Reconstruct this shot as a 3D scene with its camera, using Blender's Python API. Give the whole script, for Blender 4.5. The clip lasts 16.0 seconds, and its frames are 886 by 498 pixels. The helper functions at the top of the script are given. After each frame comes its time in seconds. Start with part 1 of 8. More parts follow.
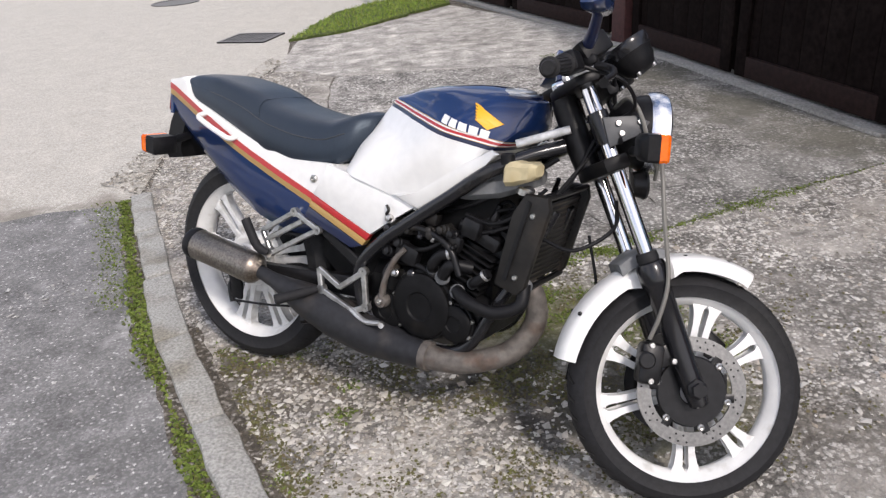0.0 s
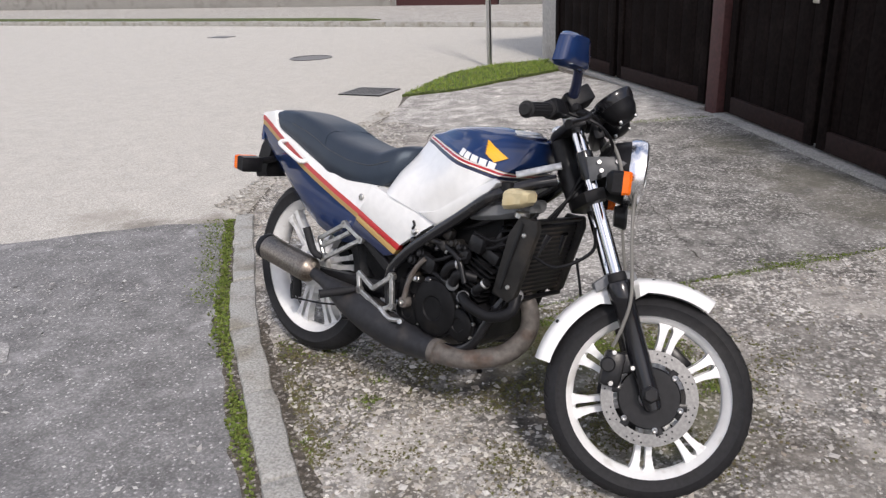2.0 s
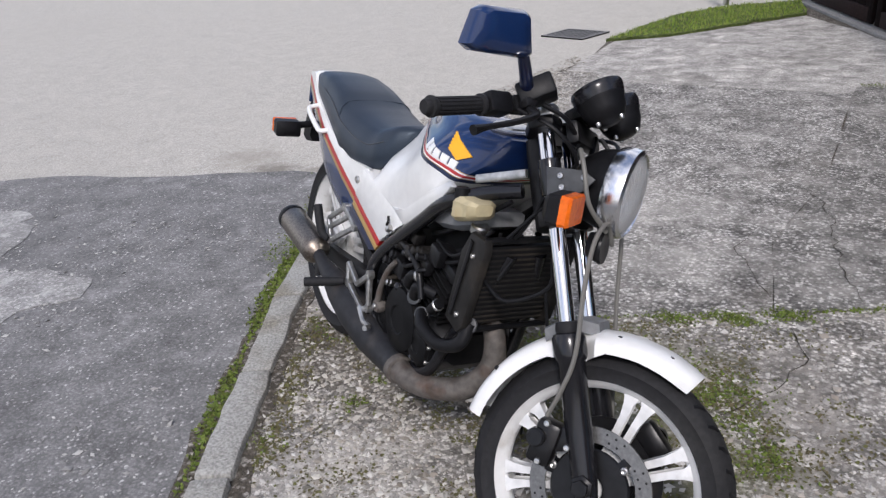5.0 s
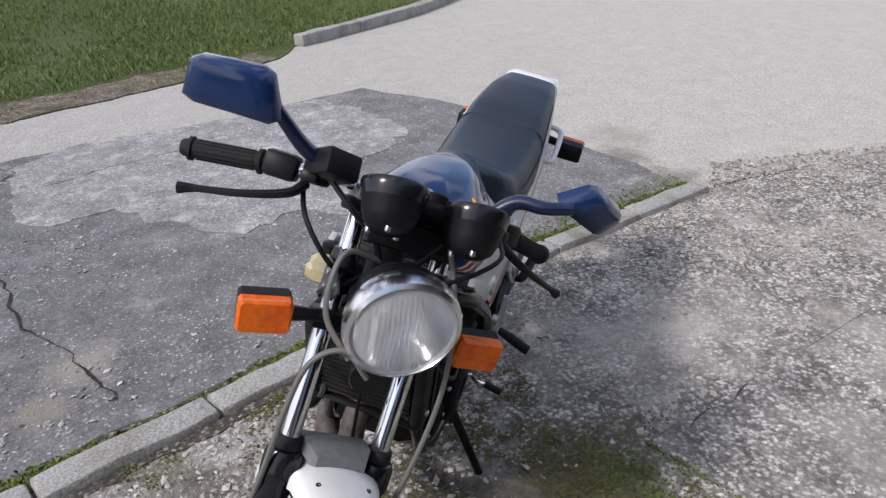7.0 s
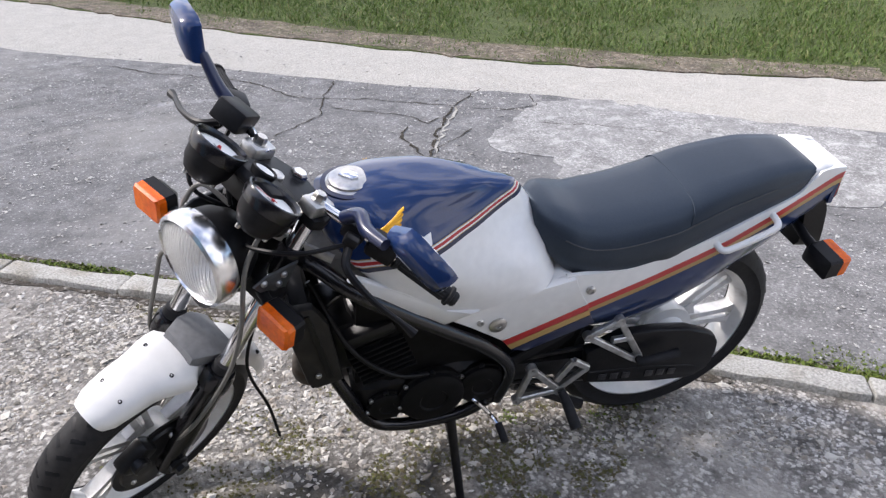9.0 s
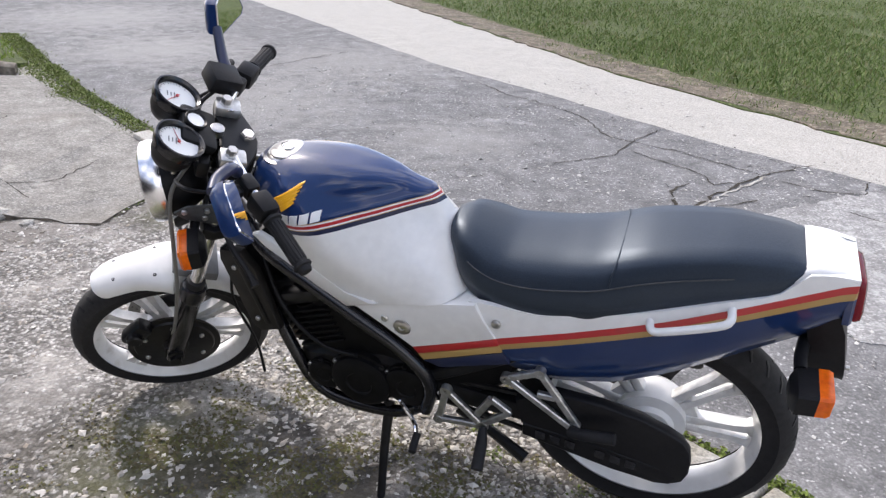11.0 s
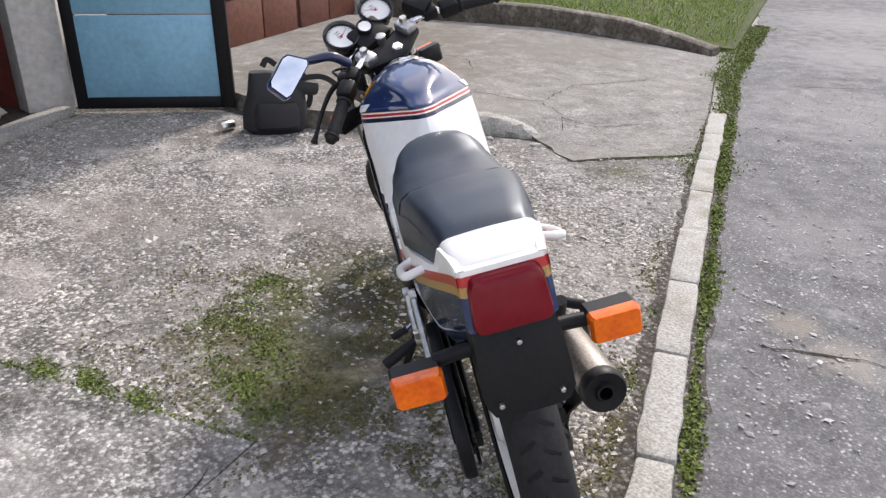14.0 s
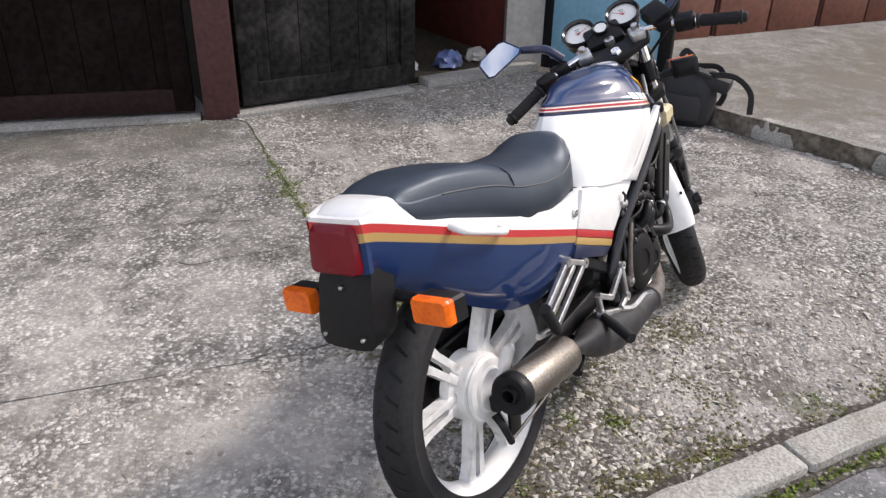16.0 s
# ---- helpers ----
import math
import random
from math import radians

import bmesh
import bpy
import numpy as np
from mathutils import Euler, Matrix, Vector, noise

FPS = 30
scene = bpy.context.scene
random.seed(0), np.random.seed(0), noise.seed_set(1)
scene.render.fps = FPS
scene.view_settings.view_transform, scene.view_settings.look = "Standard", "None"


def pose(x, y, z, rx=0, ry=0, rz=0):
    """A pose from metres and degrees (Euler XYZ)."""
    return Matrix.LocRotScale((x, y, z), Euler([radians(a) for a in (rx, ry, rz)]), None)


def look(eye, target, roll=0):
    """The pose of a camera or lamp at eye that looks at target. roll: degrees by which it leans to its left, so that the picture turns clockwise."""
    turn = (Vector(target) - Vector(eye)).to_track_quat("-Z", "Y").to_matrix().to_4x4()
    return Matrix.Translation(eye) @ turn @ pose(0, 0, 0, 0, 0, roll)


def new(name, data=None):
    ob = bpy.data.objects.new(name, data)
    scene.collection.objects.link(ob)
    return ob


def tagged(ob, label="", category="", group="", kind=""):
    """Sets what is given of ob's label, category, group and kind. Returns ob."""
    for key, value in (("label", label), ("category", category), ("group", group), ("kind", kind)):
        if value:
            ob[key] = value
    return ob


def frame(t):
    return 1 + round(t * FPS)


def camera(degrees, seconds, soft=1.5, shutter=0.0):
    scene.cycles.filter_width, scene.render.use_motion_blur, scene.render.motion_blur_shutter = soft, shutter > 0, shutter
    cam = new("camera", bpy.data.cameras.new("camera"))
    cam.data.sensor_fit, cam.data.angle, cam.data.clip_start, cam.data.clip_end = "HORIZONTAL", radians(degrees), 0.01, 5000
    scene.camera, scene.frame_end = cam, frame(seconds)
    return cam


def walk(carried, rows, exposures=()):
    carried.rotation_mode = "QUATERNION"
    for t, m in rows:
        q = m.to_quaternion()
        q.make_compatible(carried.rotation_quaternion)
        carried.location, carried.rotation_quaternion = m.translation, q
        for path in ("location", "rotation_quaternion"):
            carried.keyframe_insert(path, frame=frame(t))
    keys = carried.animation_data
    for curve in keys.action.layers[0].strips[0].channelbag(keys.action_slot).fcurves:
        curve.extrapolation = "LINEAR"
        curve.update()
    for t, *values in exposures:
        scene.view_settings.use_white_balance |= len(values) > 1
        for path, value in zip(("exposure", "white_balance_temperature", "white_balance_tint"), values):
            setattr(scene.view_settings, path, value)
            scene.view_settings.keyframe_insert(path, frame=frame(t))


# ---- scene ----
cam = camera(60.0, 16.0, soft=1.35)
PATH = [
    (0, (0.177, -0.181, 1.395), (0.089, 1.616, 0.521), -4.1),
    (0.5, (0.217, -0.357, 1.391), (0.074, 1.463, 0.572), -3.0),
    (1, (0.304, -0.461, 1.407), (0.149, 1.389, 0.663), -2.2),
    (1.5, (0.428, -0.514, 1.404), (0.124, 1.327, 0.684), -2.0),
    (2, (0.501, -0.542, 1.401), (0.115, 1.287, 0.69), -2.6),
    (2.5, (0.521, -0.548, 1.4), (0.117, 1.265, 0.658), -2.6),
    (3, (0.555, -0.518, 1.387), (0.114, 1.275, 0.617), -4.5),
    (3.2, (0.568, -0.477, 1.386), (0.122, 1.304, 0.594), -5.2),
    (5.3, (1.189, 0.29, 1.406), (0.105, 1.726, 0.532), -4.1),
    (5.5, (1.25, 0.419, 1.421), (0.101, 1.772, 0.499), -4.3),
    (6, (1.465, 0.721, 1.427), (0.041, 1.823, 0.556), -4.5),
    (6.5, (1.664, 1.067, 1.467), (0.002, 1.756, 0.593), -4.3),
    (7, (1.65, 1.436, 1.463), (-0.102, 1.822, 0.578), -2.0),
    (7.5, (1.672, 1.829, 1.47), (-0.108, 1.722, 0.566), -1.0),
    (8, (1.566, 2.149, 1.478), (-0.096, 1.585, 0.518), 1.1),
    (8.5, (1.423, 2.43, 1.482), (-0.11, 1.545, 0.553), -0.1),
    (8.7, (1.364, 2.569, 1.497), (-0.104, 1.569, 0.577), 0.8),
    (10.8, (0.435, 3.385, 1.467), (-0.05, 1.647, 0.606), 0.0),
    (11, (0.333, 3.409, 1.449), (-0.081, 1.641, 0.61), 2.3),
    (11.5, (0.064, 3.488, 1.448), (-0.114, 1.694, 0.583), -0.3),
    (12, (-0.226, 3.591, 1.461), (-0.024, 1.792, 0.611), -1.4),
    (12.5, (-0.515, 3.548, 1.435), (-0.093, 1.812, 0.537), 0.6),
    (13, (-0.833, 3.491, 1.456), (-0.133, 1.825, 0.599), 0.4),
    (13.5, (-1.238, 3.294, 1.412), (-0.179, 1.88, 0.475), -1.6),
    (14, (-1.458, 3.032, 1.351), (-0.081, 1.856, 0.502), 0.5),
    (14.5, (-1.681, 2.835, 1.378), (-0.077, 1.959, 0.564), -0.2),
    (15, (-1.949, 2.625, 1.442), (-0.216, 2.112, 0.586), 1.9),
    (15.5, (-2.03, 2.344, 1.447), (-0.23, 2.134, 0.601), 2.1),
    (16, (-2.023, 2.01, 1.465), (-0.25, 2.12, 0.547), 1.0),
]
walk(cam, [(t, look(eye, target, roll)) for t, eye, target, roll in PATH], [(0.0, 0.40, 6280, 16), (1.5, 0.38, 6280, 16), (3.2, 0.12, 6150, 16), (5.3, 0.15, 5960, 16), (7.0, 0.25, 6020, 16), (8.5, 0.86, 6130, 16), (11.0, 1.05, 6220, 16), (12.5, 0.97, 6400, 16), (14.0, 0.94, 6430, 16), (15.0, 0.74, 6430, 16), (16.0, 0.70, 6430, 16)])

# ---- daylight: high sun from behind the garages, bright spring sky ----
SUN_AZ, SUN_EL = -64.0, 44.0
world = bpy.data.worlds.new("sky")
scene.world = world
world.use_nodes = True
wn = world.node_tree.nodes
sky = wn.new("ShaderNodeTexSky")
sky.sky_type, sky.sun_disc = "NISHITA", False
sky.air_density, sky.dust_density = 1.0, 2.0
sky.sun_elevation, sky.sun_rotation = radians(SUN_EL), radians(90 - SUN_AZ)
wn["Background"].inputs["Strength"].default_value = 0.131
# broken white cloud over the whole sky
wc, wnoise, wramp, wmix = (wn.new(k) for k in ("ShaderNodeTexCoord", "ShaderNodeTexNoise", "ShaderNodeMapRange", "ShaderNodeMix"))
wnoise.inputs["Scale"].default_value, wnoise.inputs["Detail"].default_value, wnoise.inputs["Distortion"].default_value = 2.6, 7, 0.4
wramp.inputs["From Min"].default_value, wramp.inputs["From Max"].default_value = 0.45, 0.56
wmix.data_type = "RGBA"
wmix.inputs["B"].default_value = (7.6, 7.5, 7.4, 1)
for a, b in ((wc.outputs["Generated"], wnoise.inputs["Vector"]), (wnoise.outputs["Fac"], wramp.inputs["Value"]), (wramp.outputs["Result"], wmix.inputs["Factor"]), (sky.outputs["Color"], wmix.inputs["A"]), (wmix.outputs["Result"], wn["Background"].inputs["Color"])):
    world.node_tree.links.new(a, b)
sun = new("sun", bpy.data.lights.new("sun", "SUN"))
sun.data.energy, sun.data.angle, sun.data.color = 1.95, radians(7.0), (1.0, 0.93, 0.82)
SUN_DIR = Vector((math.cos(radians(SUN_AZ)) * math.cos(radians(SUN_EL)), math.sin(radians(SUN_AZ)) * math.cos(radians(SUN_EL)), math.sin(radians(SUN_EL))))
sun.matrix_world = look(SUN_DIR * 20, (0, 0, 0))
scene.view_settings.exposure = 0.0


# ---- materials ----
def mat(name, color, rough=0.5, metal=0.0, grain=0.0, scale=40.0, bump=0.0, coat=0.0, second=None, spots=0.5, spec=0.5, big=3.0):
    """A surface with fine grain and broad stains; second: the colour of the stains."""
    m = bpy.data.materials.new(name)
    m.use_nodes = True
    nt, b = m.node_tree, m.node_tree.nodes["Principled BSDF"]
    b.inputs["Base Color"].default_value = (*color, 1)
    b.inputs["Roughness"].default_value, b.inputs["Metallic"].default_value = rough, metal
    b.inputs["Coat Weight"].default_value = coat
    b.inputs["Coat Roughness"].default_value = 0.03
    b.inputs["Specular IOR Level"].default_value = spec
    if grain or second or bump:
        tc = nt.nodes.new("ShaderNodeTexCoord")
        n1, n2 = nt.nodes.new("ShaderNodeTexNoise"), nt.nodes.new("ShaderNodeTexNoise")
        n1.inputs["Scale"].default_value, n1.inputs["Detail"].default_value = scale, 6
        n2.inputs["Scale"].default_value, n2.inputs["Detail"].default_value = big, 5
        for n in (n1, n2):
            nt.links.new(tc.outputs["Object"], n.inputs["Vector"])
        ramp = nt.nodes.new("ShaderNodeValToRGB")
        ramp.color_ramp.elements[0].position, ramp.color_ramp.elements[1].position = spots, min(1.0, spots + 0.22)
        ramp.color_ramp.elements[0].color = (*color, 1)
        ramp.color_ramp.elements[1].color = (*(second or color), 1)
        nt.links.new(n2.outputs["Fac"], ramp.inputs["Fac"])
        mul = nt.nodes.new("ShaderNodeMix")
        mul.data_type, mul.blend_type = "RGBA", "MULTIPLY"
        mul.inputs["Factor"].default_value = 1.0
        lev = nt.nodes.new("ShaderNodeMapRange")
        lev.inputs["From Min"].default_value, lev.inputs["From Max"].default_value = 0.3, 0.7
        lev.inputs["To Min"].default_value, lev.inputs["To Max"].default_value = 1 - grain, 1 + grain
        nt.links.new(n1.outputs["Fac"], lev.inputs["Value"])
        nt.links.new(ramp.outputs["Color"], mul.inputs["A"])
        nt.links.new(lev.outputs["Result"], mul.inputs["B"])
        nt.links.new(mul.outputs["Result"], b.inputs["Base Color"])
        if bump:
            bp = nt.nodes.new("ShaderNodeBump")
            bp.inputs["Strength"].default_value, bp.inputs["Distance"].default_value = bump, 0.004
            nt.links.new(n1.outputs["Fac"], bp.inputs["Height"])
            nt.links.new(bp.outputs["Normal"], b.inputs["Normal"])
    return m


M = {
    "white": mat("white_paint", (0.78, 0.78, 0.76), 0.28, grain=0.04, second=(0.70, 0.69, 0.66), coat=0.3, spots=0.55, big=5),
    "blue": mat("blue_paint", (0.0095, 0.028, 0.100), 0.35, grain=0.08, scale=400, coat=1.0, second=(0.010, 0.027, 0.090), spec=0.1),
    "navy": mat("navy_paint", (0.008, 0.014, 0.05), 0.3, coat=0.3),
    "red": mat("red_stripe", (0.44, 0.020, 0.022), 0.35, coat=0.3, grain=0.06, scale=60),
    "gold": mat("gold_stripe", (0.42, 0.27, 0.09), 0.4, coat=0.2),
    "yellow": mat("yellow_decal", (0.85, 0.42, 0.01), 0.4),
    "seat": mat("seat_vinyl", (0.021, 0.028, 0.040), 0.42, grain=0.15, scale=300, bump=0.10, second=(0.026, 0.033, 0.045), big=7, spec=0.45),
    "black": mat("black_paint", (0.008, 0.008, 0.009), 0.42, grain=0.3, scale=60, second=(0.014, 0.012, 0.011), spec=0.25),
    "matt": mat("black_plastic", (0.008, 0.008, 0.009), 0.45, grain=0.25, scale=120, spec=0.2),
    "brownpanel": mat("red_brown_wood", (0.14, 0.05, 0.03), 0.6, grain=0.25, scale=20, second=(0.11, 0.04, 0.025)),
    "engine": mat("engine_black", (0.008, 0.008, 0.009), 0.32, grain=0.4, scale=50, second=(0.028, 0.024, 0.02), spots=0.58, big=11, spec=0.3, bump=0.15),
    "gloss": mat("gloss_black_paint", (0.010, 0.010, 0.012), 0.2, grain=0.2, scale=60, second=(0.024, 0.022, 0.02), spots=0.6, big=9, spec=0.5),
    "grime": mat("grimy_radiator_black", (0.014, 0.013, 0.012), 0.55, grain=0.4, scale=40, second=(0.036, 0.029, 0.022), spots=0.5, big=8, spec=0.35, bump=0.2),
    "bracket": mat("dark_grey_steel", (0.055, 0.058, 0.062), 0.45, grain=0.2, scale=60, spec=0.45),
    "rubber": mat("tyre_rubber", (0.013, 0.013, 0.0145), 0.7, grain=0.25, scale=80, second=(0.022, 0.0215, 0.021), bump=0.2, spec=0.3),
    "rim": mat("white_rim", (0.76, 0.76, 0.745), 0.32, grain=0.06, scale=30, second=(0.44, 0.41, 0.36), spots=0.58, big=16),
    "arm": mat("silver_white_alloy", (0.71, 0.71, 0.70), 0.34, metal=0.15, grain=0.12, scale=40, second=(0.36, 0.34, 0.31), spots=0.58, big=18, spec=0.4),
    "alloy": mat("cast_alloy", (0.55, 0.55, 0.54), 0.38, metal=0.9, grain=0.2, scale=60, bump=0.1, second=(0.35, 0.34, 0.32), big=20),
    "steel": mat("brushed_steel", (0.55, 0.54, 0.52), 0.3, metal=1.0, grain=0.15, scale=90),
    "chrome": mat("chrome", (0.75, 0.75, 0.76), 0.08, metal=1.0),
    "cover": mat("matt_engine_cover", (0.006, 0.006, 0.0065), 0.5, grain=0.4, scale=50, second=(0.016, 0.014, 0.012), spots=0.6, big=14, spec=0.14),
    "exhaust": mat("exhaust_black", (0.016, 0.0165, 0.019), 0.5, grain=0.3, scale=50, second=(0.042, 0.037, 0.034), big=10, spec=0.35),
    "rust": mat("rusty_pipe", (0.115, 0.103, 0.092), 0.65, metal=0.3, grain=0.35, scale=45, second=(0.085, 0.052, 0.036), bump=0.3, big=18),
    "muffler": mat("muffler_steel", (0.25, 0.225, 0.195), 0.40, metal=1.0, grain=0.3, scale=150, second=(0.21, 0.175, 0.145), big=12),
    "orange": mat("amber_lens", (0.78, 0.145, 0.004), 0.22, grain=0.12, scale=110, spec=0.4, second=(0.66, 0.10, 0.003), spots=0.42, big=22),
    "redlens": mat("red_lens", (0.155, 0.005, 0.011), 0.22, grain=0.1, scale=60, spec=0.25),
    "dial": mat("white_dial", (0.75, 0.75, 0.73), 0.5),
    "bottle": mat("yellowed_plastic", (0.50, 0.43, 0.26), 0.5, grain=0.15, scale=40, second=(0.38, 0.30, 0.16), big=20),
    "grey": mat("grey_plastic", (0.16, 0.165, 0.17), 0.6, grain=0.15, scale=60),
    "hose": mat("grey_cable", (0.15, 0.145, 0.13), 0.5),
    "concrete": mat("concrete", (0.30, 0.29, 0.265), 0.9, grain=0.3, scale=60, bump=0.4, second=(0.21, 0.20, 0.18)),
    # stained dark concrete; on the drive's step face its darkness is painted shade
    "stained_shaded": mat("stained_shaded_concrete", (0.095, 0.082, 0.064), 0.9, grain=0.5, scale=30, bump=0.9, second=(0.24, 0.22, 0.185), spots=0.52, big=6),
    "discsteel": mat("worn_disc_steel", (0.21, 0.208, 0.203), 0.42, metal=1.0, grain=0.2, scale=120),
    "wornchrome": mat("worn_chrome", (0.86, 0.86, 0.87), 0.24, metal=1.0, grain=0.06, scale=60),
    "kerb": mat("kerb_stone", (0.345, 0.338, 0.31), 0.9, grain=0.36, scale=115, bump=1.0, second=(0.235, 0.22, 0.18), spots=0.47, big=7),
    "browndoor": mat("brown_wood", (0.0100, 0.0070, 0.0064), 0.8, grain=0.4, scale=30, second=(0.016, 0.0115, 0.0105), bump=0.2, spec=0.04),
    "darkdoor": mat("weathered_wood", (0.021, 0.0205, 0.019), 0.8, grain=0.5, scale=25, second=(0.046, 0.044, 0.041), bump=0.3, spec=0.05),
    "redframe": mat("oxide_frame", (0.066, 0.023, 0.022), 0.6, grain=0.3, scale=30),
    "bluedoor": mat("light_blue_paint", (0.20, 0.40, 0.52), 0.5, grain=0.1, scale=30, second=(0.17, 0.34, 0.44), big=4),
    "plaster": mat("old_plaster", (0.43, 0.415, 0.39), 0.9, grain=0.15, scale=25, bump=0.3, second=(0.36, 0.34, 0.31)),
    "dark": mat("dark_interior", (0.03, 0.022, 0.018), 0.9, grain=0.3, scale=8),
    "bag": mat("black_fabric", (0.013, 0.013, 0.015), 0.7, grain=0.3, scale=200, bump=0.3),
}

M["seat"].node_tree.nodes["Principled BSDF"].inputs["Specular Tint"].default_value = (0.72, 0.86, 1.0, 1)

from mathutils import geometry
from mathutils.bvhtree import BVHTree


# ---- mesh helpers ----
def mesh_of(name, bm, material, smooth=True):
    bmesh.ops.recalc_face_normals(bm, faces=bm.faces)
    me = bpy.data.meshes.new(name)
    bm.to_mesh(me)
    bm.free()
    for m in material if isinstance(material, (list, tuple)) else [material]:
        me.materials.append(m)
    if smooth:
        me.shade_smooth()
        me.set_sharp_from_angle(angle=radians(85 if smooth == "soft" else 38))
    return me


def part(name, bm, material, parent, label="", smooth=True):
    ob = new(name, mesh_of(name, bm, material, smooth))
    ob.parent = parent
    if label:
        ob["label"] = label
    return ob


def thing(name, bm, material, label, category, group="", kind="", smooth=True):
    return tagged(new(name, mesh_of(name, bm, material, smooth)), label, category, group, kind)


def bez(points, n=6):
    """Catmull-Rom through the points."""
    p = [Vector(q) for q in points]
    if len(p) < 3:
        return p
    q = [p[0] * 2 - p[1]] + p + [p[-1] * 2 - p[-2]]
    out = []
    for i in range(1, len(q) - 2):
        a, b, c, d = q[i - 1 : i + 3]
        for k in range(n):
            t = k / n
            out.append(0.5 * (2 * b + (c - a) * t + (2 * a - 5 * b + 4 * c - d) * t * t + (3 * b - a - 3 * c + d) * t**3))
    return out + [p[-1]]


def rings(bm, loops, cap=True, closed=True, mats=None):
    """Skins a row of loops of equal count."""
    rows = [[bm.verts.new(v) for v in loop] for loop in loops]
    n = len(rows[0])
    for k, (a, b) in enumerate(zip(rows, rows[1:])):
        for i in range(n if closed else n - 1):
            f = bm.faces.new((a[i], a[(i + 1) % n], b[(i + 1) % n], b[i]))
            if mats:
                f.material_index = mats[k] if not callable(mats) else mats(k, i)
    if cap:
        for row, mi in ((rows[0], 0), (rows[-1], -1)):
            f = bm.faces.new(row)
            if mats and not callable(mats):
                f.material_index = mats[mi]
    return rows


def tube(bm, points, r, seg=10, smooth=6, cap=True):
    """A round bar along the points; r: one radius, or one for each point."""
    pts = bez(points, smooth) if smooth and len(points) > 2 else [Vector(p) for p in points]
    rad = [r] * len(pts)
    if isinstance(r, (list, tuple)):
        rad = list(np.interp(np.linspace(0, len(r) - 1, len(pts)), range(len(r)), r))
    up = None
    loops = []
    for i, p in enumerate(pts):
        d = (pts[min(i + 1, len(pts) - 1)] - pts[max(i - 1, 0)]).normalized()
        if up is None:
            up = d.orthogonal().normalized()
        up = (up - d * up.dot(d)).normalized()
        side = d.cross(up)
        loops.append([p + (up * math.cos(a) + side * math.sin(a)) * rad[i] for a in (2 * math.pi * k / seg for k in range(seg))])
    rings(bm, loops, cap)
    return bm


def axes(origin, z, x=None):
    """A pose at origin whose z axis points along z."""
    z = Vector(z).normalized()
    x = Vector(x) if x is not None else z.orthogonal()
    x = (x - z * x.dot(z)).normalized()
    y = z.cross(x)
    m = Matrix((x, y, z)).transposed().to_4x4()
    m.translation = origin
    return m


def lathe(bm, profile, m=Matrix(), seg=24, cap=True, closed=False):
    """Turns a profile of (radius, height) about the z axis of m."""
    loops = [[m @ Vector((r * math.cos(a), r * math.sin(a), h)) for a in (2 * math.pi * k / seg for k in range(seg))] for r, h in profile]
    if closed:
        loops.append(loops[0])
        rows = rings(bm, loops, False)
        bmesh.ops.remove_doubles(bm, verts=rows[0] + rows[-1], dist=1e-6)
    else:
        rings(bm, loops, cap)
    return bm


def box(bm, size, m=Matrix(), bevel=0.0, seg=2):
    got = bmesh.ops.create_cube(bm, size=1.0, matrix=m @ Matrix.Diagonal((*size, 1)))
    if bevel:
        edges = list({e for v in got["verts"] for e in v.link_edges})
        bmesh.ops.bevel(bm, geom=edges, offset=bevel, segments=seg, affect="EDGES", profile=0.5)
    return bm


def slab(bm, outline, thick, m=Matrix(), bevel=0.0):
    """A flat plate: an outline in the xy plane of m, thick along its z, centred."""
    low = [bm.verts.new(m @ Vector((x, y, -thick / 2))) for x, y in outline]
    top = [bm.verts.new(m @ Vector((x, y, thick / 2))) for x, y in outline]
    n = len(low)
    faces = [bm.faces.new(low[::-1]), bm.faces.new(top)]
    for i in range(n):
        faces.append(bm.faces.new((low[i], low[(i + 1) % n], top[(i + 1) % n], top[i])))
    if bevel:
        edges = list({e for f in faces[:2] for e in f.edges})
        bmesh.ops.bevel(bm, geom=edges, offset=bevel, segments=2, affect="EDGES", profile=0.5)
    return bm


def strap(bm, points, width, thick, normal):
    """A flat bar along points, whose broad side faces normal."""
    pts, n = [Vector(p) for p in points], Vector(normal).normalized()
    loops = []
    for i, p in enumerate(pts):
        d = (pts[min(i + 1, len(pts) - 1)] - pts[max(i - 1, 0)]).normalized()
        s = d.cross(n).normalized()
        c, w, h = p, width / 2, thick / 2
        loops.append([c + s * w * a + n * h * b for a, b in ((-1, -0.6), (-0.7, -1), (0.7, -1), (1, -0.6), (1, 0.6), (0.7, 1), (-0.7, 1), (-1, 0.6))])
    rings(bm, loops)
    return bm


def empty(name, m, label, category, group="", kind=""):
    ob = new(name)
    ob.matrix_basis = m
    return tagged(ob, label, category, group, kind)


